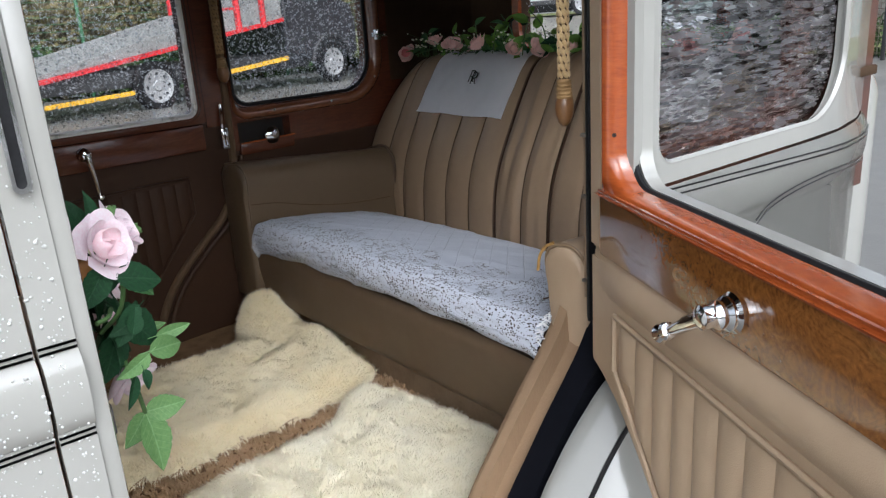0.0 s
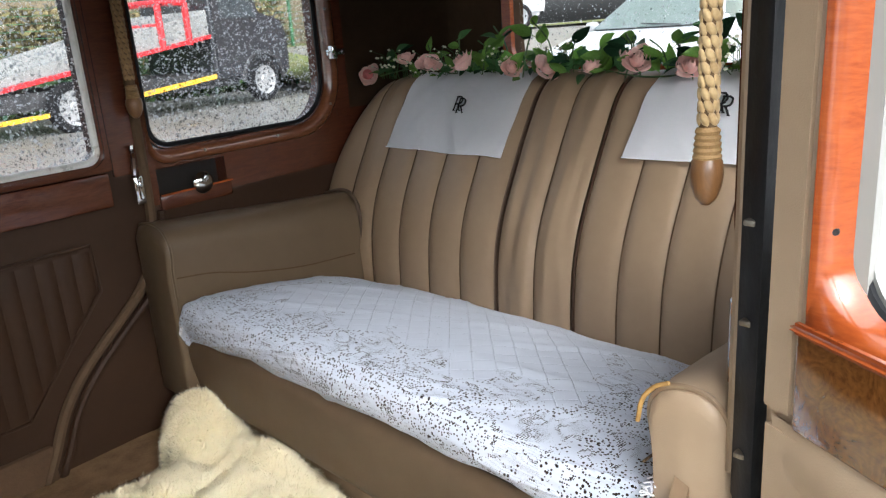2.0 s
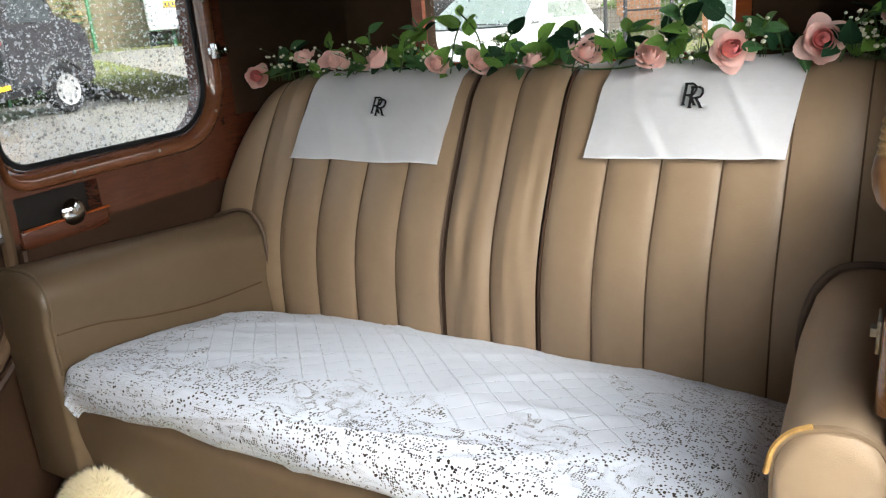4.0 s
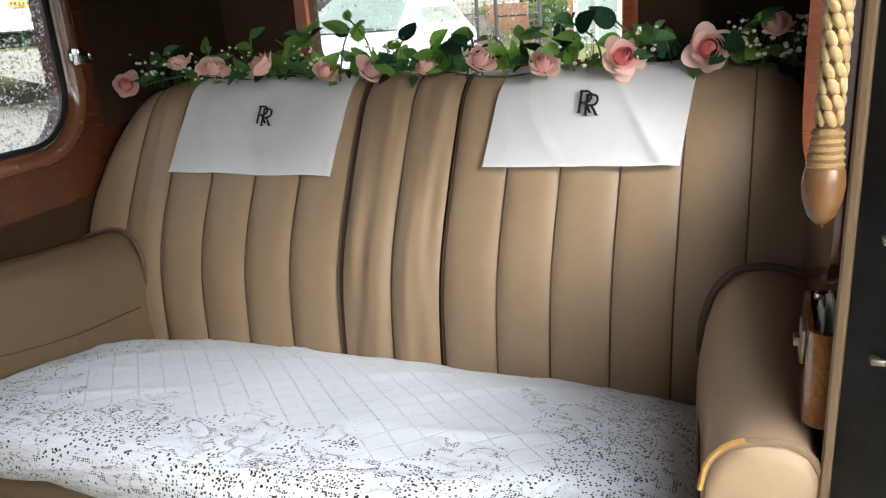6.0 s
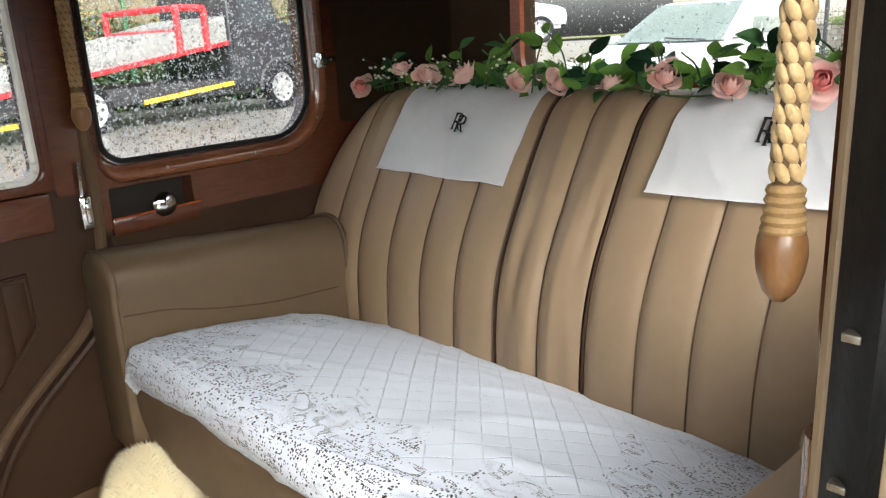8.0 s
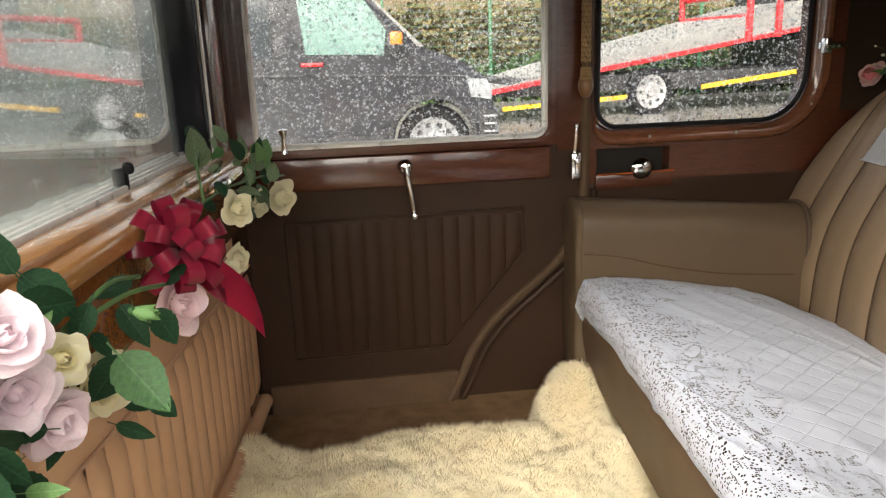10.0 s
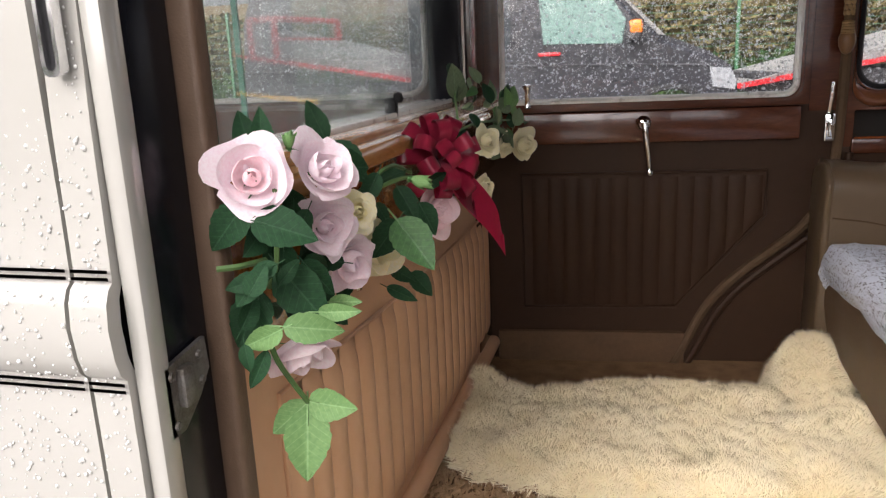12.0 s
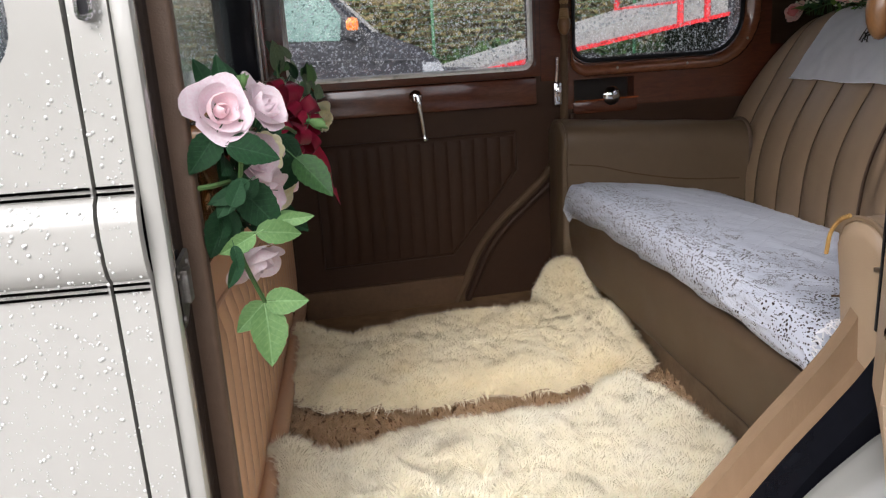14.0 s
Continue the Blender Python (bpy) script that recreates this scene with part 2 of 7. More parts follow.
def box(bm, c, s, bevel=0.0, m=None, seg=2):
    r = bmesh.ops.create_cube(bm, size=1)
    vs = r["verts"]
    bmesh.ops.scale(bm, vec=s, verts=vs)
    bmesh.ops.translate(bm, vec=c, verts=vs)
    if bevel:
        es = list({e for v in vs for e in v.link_edges})
        r = bmesh.ops.bevel(bm, geom=es, offset=bevel, segments=seg, affect="EDGES", profile=0.5)
        vs = list({v for f in r["faces"] for v in f.verts} | {v for v in vs if v.is_valid})
    if m is not None:
        bmesh.ops.transform(bm, matrix=m, verts=list({v for v in vs if v.is_valid}))
    return bm


def tube(bm, pts, r, n=8, closed=False, caps=True):
    pts = [Vector(p) for p in pts]
    k = len(pts)
    rings, side = [], None
    for i, p in enumerate(pts):
        a = pts[(i - 1) % k] if closed or i else p
        b = pts[(i + 1) % k] if closed or i < k - 1 else p
        d = (b - a).normalized()
        if side is None:
            side = d.orthogonal().normalized()
        side = (side - d * side.dot(d)).normalized()
        up = d.cross(side)
        rad = r(i / max(1, k - 1)) if callable(r) else r
        rings.append([bm.verts.new(p + rad * (math.cos(t) * side + math.sin(t) * up)) for t in [2 * math.pi * q / n for q in range(n)]])
    for i in range(k if closed else k - 1):
        a, b = rings[i], rings[(i + 1) % k]
        for q in range(n):
            bm.faces.new((a[q], a[(q + 1) % n], b[(q + 1) % n], b[q]))
    if caps and not closed:
        bm.faces.new(rings[0][::-1])
        bm.faces.new(rings[-1])
    return bm


def lathe(bm, prof, n=20, m=Matrix()):
    rings = [[bm.verts.new(m @ Vector((r * math.cos(2 * math.pi * q / n), r * math.sin(2 * math.pi * q / n), z))) for q in range(n)] for r, z in prof]
    for a, b in zip(rings, rings[1:]):
        for q in range(n):
            bm.faces.new((a[q], a[(q + 1) % n], b[(q + 1) % n], b[q]))
    if prof[0][0] > 1e-5:
        bm.faces.new(rings[0][::-1])
    if prof[-1][0] > 1e-5:
        bm.faces.new(rings[-1])
    return bm


def round_rect(u0, u1, z0, z1, r, n=6):
    """A rounded rectangle; r: the radius, or four of them (lower left, lower right, upper right, upper left)."""
    rs = r if isinstance(r, tuple) else (r,) * 4
    pts = []
    for k, (cu, cz, a) in enumerate(((u0, z0, 180), (u1, z0, 270), (u1, z1, 0), (u0, z1, 90))):
        q = rs[k]
        cu += q if cu == u0 else -q
        cz += q if cz == z0 else -q
        pts += [(cu + q * math.cos(radians(a + 90 * i / n)), cz + q * math.sin(radians(a + 90 * i / n))) for i in range(n + 1)]
    return pts


def plate(bm, outline, holes, v0, v1, bevel=0.0):
    """A flat plate in (u, z) between the depths v0 and v1, with holes."""
    start = set(bm.verts)
    edges = []
    for loop in [outline, *holes]:
        vs = [bm.verts.new((u, v0, z)) for u, z in loop]
        edges += [bm.edges.new((vs[i], vs[(i + 1) % len(vs)])) for i in range(len(vs))]
    fs = [f for f in bmesh.ops.triangle_fill(bm, use_beauty=True, edges=edges)["geom"] if isinstance(f, bmesh.types.BMFace)]
    r = bmesh.ops.extrude_face_region(bm, geom=fs)
    vs = [g for g in r["geom"] if isinstance(g, bmesh.types.BMVert)]
    bmesh.ops.translate(bm, vec=(0, v1 - v0, 0), verts=vs)
    return bm


def smooth_line(pts, n=6):
    """Catmull-Rom through the points."""
    p = [Vector(q) for q in pts]
    p = [2 * p[0] - p[1], *p, 2 * p[-1] - p[-2]]
    out = []
    for i in range(1, len(p) - 2):
        for k in range(n):
            t = k / n
            out.append(0.5 * (2 * p[i] + (p[i + 1] - p[i - 1]) * t + (2 * p[i - 1] - 5 * p[i] + 4 * p[i + 1] - p[i + 2]) * t * t + (3 * p[i] - p[i - 1] - 3 * p[i + 1] + p[i + 2]) * t ** 3))
    return out + [p[-2]]


def curve_at(pts, x):
    """Linear table look-up."""
    for (a, fa), (b, fb) in zip(pts, pts[1:]):
        if x <= b:
            t = min(1, max(0, (x - a) / (b - a)))
            return fa + (fb - fa) * t
    return pts[-1][1]


def flutes(bm, u0, u1, count, bottom, top, v, h, nz=8):
    """Stuffed upright pleats side by side in (u, z), swelling to -v."""
    w = (u1 - u0) / count
    for k in range(count):
        a = u0 + k * w
        zb, zt = bottom(a + w / 2), top(a + w / 2)
        if zt - zb < 0.02:
            continue

        def f(s, t, a=a):
            zb2, zt2 = bottom(a + s * w), top(a + s * w)
            end = min(1, 8 * t, 8 * (1 - t)) ** 0.5
            return (a + s * w, v - h * (1 - abs(2 * s - 1) ** 2.6) * end, zb2 + (zt2 - zb2) * t)
        grid(bm, f, 6, nz)
    return bm


def split_part(name, bm, material, parent, label=""):
    """Each loose piece of bm as a part of its own."""
    left = set(bm.faces)
    while left:
        todo, piece = [left.pop()], []
        while todo:
            f = todo.pop()
            piece.append(f)
            for e in f.edges:
                for g in e.link_faces:
                    if g in left:
                        left.discard(g)
                        todo.append(g)
        b = bmesh.new()
        made = {}
        for f in piece:
            b.faces.new([made.setdefault(v, None) or made.update({v: b.verts.new(v.co)}) or made[v] for v in f.verts])
        part(name, b, material, parent, label)
    bm.free()

# ---- the car's cabin ----
FLOOR = 0.35
FAR = Matrix.Translation((0.5, 2.035, 0)) @ Matrix.Rotation(radians(5.71), 4, "Z")
ARCH_FAR = [(0.06, 0.31), (0.105, 0.40), (0.145, 0.485), (0.20, 0.555), (0.275, 0.62), (0.345, 0.68), (0.385, 0.74), (0.402, 0.80), (0.408, 0.86), (0.41, 0.93)]
ARCH_NEAR = [(0.545, 0.30), (0.615, 0.40), (0.668, 0.48), (0.725, 0.548), (0.768, 0.598), (0.812, 0.645), (0.845, 0.682), (0.872, 0.722), (0.886, 0.760), (0.888, 0.785)]

bm = bmesh.new()
box(bm, (0.4, 1.36, FLOOR - 0.03), (1.2, 1.42, 0.06))
floor = thing("floor", "brown carpeted floor of the rear cabin", "floor", bm, M["carpet"], kind="structure")

# roof: headlining above all seats
bm = bmesh.new()
grid(bm, lambda a, b: (-1.15 + 2.95 * a, 0.60 + 1.6 * b, 1.47 + 0.14 * math.sin(math.pi * b) * math.sin(math.pi * min(1, 0.12 + 0.8 * a))), 16, 12)
bmesh.ops.solidify(bm, geom=bm.faces[:], thickness=0.03)
ceiling = thing("ceiling", "dark brown cloth headlining over the cabin", "ceiling", bm, M["head"], kind="structure")

# ---- far wall and its door ----
wall_far = thing("wall_far", "dark wood and leather side of the cabin with a rain-covered quarter window", "wall", kind="structure", m=FAR)
hole_q = round_rect(0.435, 0.955, 0.980, 1.40, (0.05, 0.11, 0.11, 0.05), 8)
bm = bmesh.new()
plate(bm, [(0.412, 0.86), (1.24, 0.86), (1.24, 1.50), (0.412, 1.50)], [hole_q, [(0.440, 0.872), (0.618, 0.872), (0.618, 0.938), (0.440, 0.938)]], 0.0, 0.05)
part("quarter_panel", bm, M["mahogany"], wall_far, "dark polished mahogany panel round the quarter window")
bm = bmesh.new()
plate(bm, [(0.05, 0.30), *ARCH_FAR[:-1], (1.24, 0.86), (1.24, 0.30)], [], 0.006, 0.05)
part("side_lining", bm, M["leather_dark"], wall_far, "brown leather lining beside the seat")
bm = bmesh.new()
SURROUND = [(-0.050, 0.0, 0.15), (-0.048, -0.010, 0.15), (-0.040, -0.016, 0.145), (-0.028, -0.018, 0.14), (-0.014, -0.013, 0.125), (-0.006, -0.004, 0.115), (0.0, 0.012, 0.11)]
rings = [[bm.verts.new((u, v, z)) for u, z in round_rect(max(0.428, 0.437 + o), 0.953 - o, 0.982 + o * 0.75, 1.398 - o, (0.05, r_, r_, 0.05), 8)] for o, v, r_ in SURROUND]
for r0, r1 in zip(rings, rings[1:]):
    for q in range(len(r0)):
        bm.faces.new((r0[q], r0[(q + 1) % len(r0)], r1[(q + 1) % len(r0)], r1[q]))
part("window_surround", bm, M["surround"], wall_far, "moulded mahogany surround of the quarter window")
bm = bmesh.new()
tube(bm, [(u, 0.004, z) for u, z in round_rect(0.441, 0.949, 0.986, 1.394, (0.048, 0.108, 0.108, 0.048), 8)], 0.006, 6, True)
part("window_seal", bm, M["rubber"], wall_far)
bm = bmesh.new()
plate(bm, round_rect(0.437, 0.953, 0.982, 1.398, (0.05, 0.11, 0.11, 0.05), 8), [], 0.022, 0.025)
pane_q = part("pane", bm, M["pane"], wall_far, "quarter window pane covered in rain drops")
pane_q.visible_shadow = False
# the recessed ashtray
# near-black back sheet: the recess's shade is put into its colour
bm = bmesh.new()
box(bm, (0.529, 0.045, 0.905), (0.178, 0.012, 0.066))
part("recess", bm, M["dark"], wall_far)
ash = bmesh.new()
box(ash, (0.532, 0.005, 0.862), (0.19, 0.022, 0.036), 0.006)
tray = part("tray", ash, M["mahogany"], wall_far, "small pull-out mahogany tray")
bm = bmesh.new()
tube(bm, [(0.44, -0.008, 0.879), (0.627, -0.008, 0.881)], 0.0025, 6)
part("tray_edge", bm, M["redwood"], tray)
bm = bmesh.new()
lathe(bm, [(0.008, 0), (0.012, 0.004), (0.024, 0.008), (0.026, 0.012), (0.02, 0.018), (0.008, 0.021), (0.0, 0.022)], 18, pose(0.548, 0.004, 0.889, 90, 0, 0))
part("tray_knob", bm, M["chrome"], tray, "chrome knob")
# catches on the window surround and the post
bm = bmesh.new()
box(bm, (0.985, -0.026, 1.151), (0.060, 0.012, 0.016), 0.003)
box(bm, (0.966, -0.036, 1.151), (0.020, 0.016, 0.034), 0.003)
lathe(bm, [(0.004, 0), (0.006, 0.004), (0.0, 0.006)], 10, pose(1.004, -0.028, 1.151, 90, 0, 0))
part("window_catch", bm, M["chrome"], wall_far, "chrome window catch")
bm = bmesh.new()
for u, z in ((0.97, 1.26), (0.955, 1.02), (0.77, 0.963), (0.56, 0.963)):
    lathe(bm, [(0.004, 0), (0.003, 0.002), (0, 0.0025)], 8, pose(u, -0.0175, z, 90, 0, 0))
part("screw_row", bm, M["steel"], wall_far)
# post between door and quarter window
bm = bmesh.new()
plate(bm, [(0.345, 0.94), (0.428, 0.94), (0.428, 1.5), (0.345, 1.5)], [], -0.004, 0.06)
part("door_post", bm, M["mahogany"], wall_far)
bm = bmesh.new()
tube(bm, smooth_line([(u, -0.006, z) for u, z in ARCH_FAR] + [(0.412, -0.006, 1.2), (0.414, -0.006, 1.48)], 5), 0.011, 8)
part("windlace", bm, M["seam"], wall_far, "dark cord edging along the door opening")
bm = bmesh.new()
tube(bm, smooth_line([(u + 0.026, -0.006, z - 0.012) for u, z in ARCH_FAR[:-1]], 5), 0.009, 8)
part("arch_piping", bm, M["leather_dark"], wall_far)
bm = bmesh.new()
box(bm, (0.385, -0.014, 0.905), (0.022, 0.02, 0.062), 0.004)
box(bm, (0.385, -0.026, 0.905), (0.010, 0.012, 0.040), 0.003)
tube(bm, [(0.384, -0.01, 0.93), (0.386, -0.014, 0.97), (0.388, -0.012, 1.0)], 0.005, 6)
part("door_striker", bm, M["chrome"], wall_far, "chrome door striker")

door_far = thing("door_far", "closed far rear door in shade-darkened leather and mahogany with a rainy window", "door", kind="structure", m=FAR)
hole_d = round_rect(-0.325, 0.322, 0.972, 1.40, 0.03, 6)
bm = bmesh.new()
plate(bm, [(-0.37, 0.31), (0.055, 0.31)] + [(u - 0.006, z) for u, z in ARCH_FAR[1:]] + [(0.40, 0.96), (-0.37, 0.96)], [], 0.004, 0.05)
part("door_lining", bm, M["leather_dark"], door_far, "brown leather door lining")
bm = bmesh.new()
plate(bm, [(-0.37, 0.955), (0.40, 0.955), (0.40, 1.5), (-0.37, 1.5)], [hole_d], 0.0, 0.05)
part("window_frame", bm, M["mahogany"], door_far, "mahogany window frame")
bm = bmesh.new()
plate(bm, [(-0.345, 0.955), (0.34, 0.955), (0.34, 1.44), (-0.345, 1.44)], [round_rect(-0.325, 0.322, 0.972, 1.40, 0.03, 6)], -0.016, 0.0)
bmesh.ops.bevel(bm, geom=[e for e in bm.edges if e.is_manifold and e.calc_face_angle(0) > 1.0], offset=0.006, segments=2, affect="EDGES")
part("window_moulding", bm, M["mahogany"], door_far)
bm = bmesh.new()
tube(bm, [(u, -0.003, z) for u, z in round_rect(-0.320, 0.317, 0.977, 1.395, 0.027, 6)], 0.008, 8, True)
part("window_bead", bm, M["bead"], door_far, "bright metal bead round the glass")
bm = bmesh.new()
plate(bm, round_rect(-0.325, 0.322, 0.972, 1.40, 0.03, 6), [], 0.022, 0.025)
pane = part("pane", bm, M["pane"], door_far, "door window pane covered in rain drops")
pane.visible_shadow = False
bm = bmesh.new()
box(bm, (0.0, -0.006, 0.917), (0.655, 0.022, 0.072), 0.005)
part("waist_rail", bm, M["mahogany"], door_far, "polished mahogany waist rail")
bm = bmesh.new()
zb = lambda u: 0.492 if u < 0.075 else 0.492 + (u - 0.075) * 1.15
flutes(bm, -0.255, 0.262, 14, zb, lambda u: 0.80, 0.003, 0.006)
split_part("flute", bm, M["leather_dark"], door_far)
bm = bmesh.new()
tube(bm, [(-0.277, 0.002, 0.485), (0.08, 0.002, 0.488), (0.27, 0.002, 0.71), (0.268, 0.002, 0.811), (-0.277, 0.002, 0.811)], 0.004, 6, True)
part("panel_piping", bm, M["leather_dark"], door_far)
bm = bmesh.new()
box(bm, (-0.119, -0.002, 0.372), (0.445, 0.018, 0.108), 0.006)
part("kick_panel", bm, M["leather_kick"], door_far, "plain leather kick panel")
bm = bmesh.new()
lathe(bm, [(0.016, 0), (0.017, 0.004), (0.011, 0.012), (0.009, 0.026), (0.011, 0.03), (0.0, 0.033)], 16, pose(-0.005, -0.016, 0.925, 90, 0, 0))
tube(bm, smooth_line([(-0.005, -0.042, 0.928), (-0.002, -0.046, 0.900), (0.004, -0.042, 0.86), (0.009, -0.036, 0.822)], 5), lambda t: 0.009 - 0.004 * t, 10)
winder = part("window_winder", bm, M["chrome"], door_far, "chrome window winder")
bm = bmesh.new()
lathe(bm, [(0.004, 0), (0.008, 0.005), (0.009, 0.012), (0.006, 0.02), (0, 0.022)], 12, pose(0.009, -0.03, 0.818, 90, 0, 0))
part("knob", bm, M["chrome"], winder)
bm = bmesh.new()
lathe(bm, [(0.009, 0), (0.007, 0.008), (0.007, 0.038), (0.012, 0.046), (0.012, 0.052), (0.0, 0.055)], 12, pose(-0.262, -0.01, 0.965))
part("lock_button", bm, M["chrome"], door_far, "upright chrome lock button")

# ---- front compartment seen through the division ----
front_far = thing("door_front_far", "far front door with mahogany cappings and rainy window", "door", kind="structure", m=FAR)
hole_f = round_rect(-1.205, -0.49, 1.0, 1.40, 0.05, 6)
bm = bmesh.new()
plate(bm, [(-1.6, 0.35), (-0.374, 0.35), (-0.374, 1.5), (-1.6, 1.5)], [hole_f], 0.0, 0.05)
part("door_body", bm, M["mahogany"], front_far)
bm = bmesh.new()
tube(bm, [(u, -0.004, z) for u, z in round_rect(-1.2, -0.495, 1.005, 1.395, 0.047, 6)], 0.007, 6, True)
part("window_bead", bm, M["bead"], front_far, "bright metal bead round the glass")
bm = bmesh.new()
plate(bm, hole_f, [], 0.022, 0.025)
pane = part("pane", bm, M["pane_light"], front_far, "front door pane with rain drops")
pane.visible_shadow = False

front_seat = thing("front_seat", "grey pleated cover over the front bench backrest", "seat")
bm = bmesh.new()
grid(bm, lambda a, b: (-0.16 + 0.09 * math.cos(math.pi * b) + 0.0, 0.82 + 1.12 * a, 0.52 + 0.40 * math.sin(math.pi * b) ** 0.5 + 0.010 * abs(math.sin(26 * a + 2.2 * b))), 90, 14)
part("backrest", bm, mat("grey_pleated_cloth", (0.55, 0.53, 0.50), 0.8, 0, (0.42, 0.40, 0.37), 8, 0.3, 300), front_seat)
bm = bmesh.new()
box(bm, (-0.35, 1.37, 0.52), (0.42, 1.1, 0.18), 0.04)
part("cushion", bm, M["leather"], front_seat)

steering = thing("steering_wheel", "black rimmed vintage steering wheel with thin white spokes", "steering wheel", m=pose(-0.52, 1.58, 0.93, 0, -58, 0))
bm = bmesh.new()
tube(bm, [(0.225 * math.cos(a), 0.225 * math.sin(a), 0) for a in [2 * math.pi * k / 40 for k in range(40)]], 0.011, 8, True)
part("rim", bm, M["rubber"], steering)
bm = bmesh.new()
tube(bm, [(0.213 * math.cos(a), 0.213 * math.sin(a), 0.004) for a in [2 * math.pi * k / 40 for k in range(40)]], 0.006, 6, True)
part("rim_inlay", bm, M["cloth"], steering, "white inlay")
for k in range(4):
    bm = bmesh.new()
    a = math.pi / 4 + k * math.pi / 2
    tube(bm, [(0.02 * math.cos(a), 0.02 * math.sin(a), -0.02), (0.215 * math.cos(a), 0.215 * math.sin(a), 0)], 0.006, 6)
    part("spoke", bm, M["steel"], steering)
bm = bmesh.new()
lathe(bm, [(0.0, 0.012), (0.03, 0.008), (0.04, -0.01), (0.025, -0.03), (0.018, -0.45), (0.0, -0.45)], 16)
part("column", bm, M["rubber"], steering)
bm = bmesh.new()
box(bm, (-1.06, 1.37, 0.72), (0.12, 1.34, 0.60), 0.03)
dash = thing("dashboard", "dark polished wood dashboard", "dashboard", bm, M["mahogany"])
bm = bmesh.new()
grid(bm, lambda a, b: (-1.14 - 0.02 * a, 0.60 + 1.52 * b, 0.3 + 0.72 * a), 2, 2)
bmesh.ops.solidify(bm, geom=bm.faces[:], thickness=0.04)
for y in (0.62, 2.08):
    box(bm, (-1.12, y, 1.25), (0.06, 0.06, 0.5), 0.01)
thing("wall_front", "dark scuttle and windscreen pillars", "wall", bm, M["mahogany"], kind="structure")
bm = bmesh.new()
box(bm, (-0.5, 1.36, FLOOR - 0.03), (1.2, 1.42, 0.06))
thing("floor_front", "near-black floor in the driver's compartment", "floor", bm, M["dark"], kind="structure")

# ---- division between front and rear ----
division = thing("wall_division", "glazed division with fluted leather below and a wooden ledge", "wall", kind="structure")
bm = bmesh.new()
box(bm, (0.115, 1.40, 0.63), (0.05, 1.24, 0.68), 0.004)
part("division_panel", bm, M["leather_tan"], division, "tan leather division panel")
bm = bmesh.new()
flutes(bm, -1.97, -0.908, 20, lambda u: 0.428, lambda u: 0.722 + 0.030 * max(0, (u + 1.75) / 0.84), 0.0, 0.011, 10)
bmesh.ops.transform(bm, matrix=Matrix(((0, -1, 0, 0.14), (-1, 0, 0, 0), (0, 0, 1, 0), (0, 0, 0, 1))), verts=bm.verts)
split_part("flute", bm, M["leather_tan"], division)
bm = bmesh.new()
tube(bm, [(0.142, 0.904, 0.43), (0.142, 0.904, 0.757), (0.142, 1.35, 0.733), (0.142, 1.75, 0.726), (0.142, 1.98, 0.726)], 0.0032, 8)
tube(bm, [(0.150, 0.835, 0.400), (0.150, 1.98, 0.400)], 0.017, 12)
part("panel_piping", bm, M["leather_tan"], division)
bm = bmesh.new()
box(bm, (0.145, 1.40, 0.895), (0.03, 1.20, 0.125), 0.004)
part("ledge_front", bm, M["burl"], division, "burr walnut board below the ledge")
bm = bmesh.new()
box(bm, (0.150, 1.40, 0.974), (0.085, 1.21, 0.026), 0.008, seg=3)
box(bm, (0.139, 1.40, 0.990), (0.045, 1.21, 0.014), 0.004)
part("ledge", bm, M["honeywood"], division, "honey-coloured moulded wooden ledge")
for x in (0.112, 0.098, 0.084, 0.066):
    bm = bmesh.new()
    box(bm, (x, 1.40, 0.996), (0.006, 1.21, 0.014), 0.002)
    part("glass_channel", bm, M["bead"], division, "bright metal glass channel")
for x, y0, y1 in ((0.105, 0.80, 1.425), (0.078, 1.15, 1.80)):
    bm = bmesh.new()
    box(bm, (x, (y0 + y1) / 2, 1.23), (0.006, y1 - y0, 0.47))
    g = part("glass", bm, M["clear"], division, "sliding pane of greenish clear glass")
    g.visible_shadow = False
for x, y in ((0.105, 0.90), (0.078, 1.01)):
    bm = bmesh.new()
    box(bm, (x, y, 1.23), (0.0062, 0.003, 0.46))
    part("glass_edge", bm, M["green_edge"], division, "green edge of the sliding glass")
bm = bmesh.new()
box(bm, (0.105, 1.428, 1.008), (0.02, 0.018, 0.035), 0.005)
lathe(bm, [(0.006, 0), (0.009, 0.006), (0.007, 0.014), (0, 0.017)], 10, pose(0.117, 1.428, 1.018))
part("glass_catch", bm, M["rubber"], division, "small black glass catch")
bm = bmesh.new()
box(bm, (0.10, 1.83, 1.24), (0.07, 0.07, 0.5), 0.008)
part("division_post", bm, M["black"], division, "black post of the division")
bm = bmesh.new()
box(bm, (0.137, 1.815, 1.24), (0.005, 0.008, 0.5), 0.002)
part("post_trim", bm, M["bead"], division)
bm = bmesh.new()
box(bm, (0.115, 1.945, 1.0), (0.055, 0.16, 1.3), 0.008)
part("corner_post", bm, M["mahogany"], division)
bm = bmesh.new()
box(bm, (0.10, 1.40, 1.475), (0.08, 1.24, 0.05), 0.006)
part("division_header", bm, M["mahogany"], division)
bm = bmesh.new()
tube(bm, smooth_line([(0.16, 1.80, 0.965), (0.19, 1.78, 0.966), (0.198, 1.70, 0.967), (0.196, 1.60, 0.966), (0.165, 1.57, 0.965)], 5), 0.008, 8)
part("grab_handle", bm, M["chrome"], division, "chrome grab handle")
bm = bmesh.new()
lathe(bm, [(0.009, 0), (0.007, 0.003), (0.003, 0.004), (0, 0.002)], 12, pose(0.140, 1.147, 0.80, 0, 90, 0))
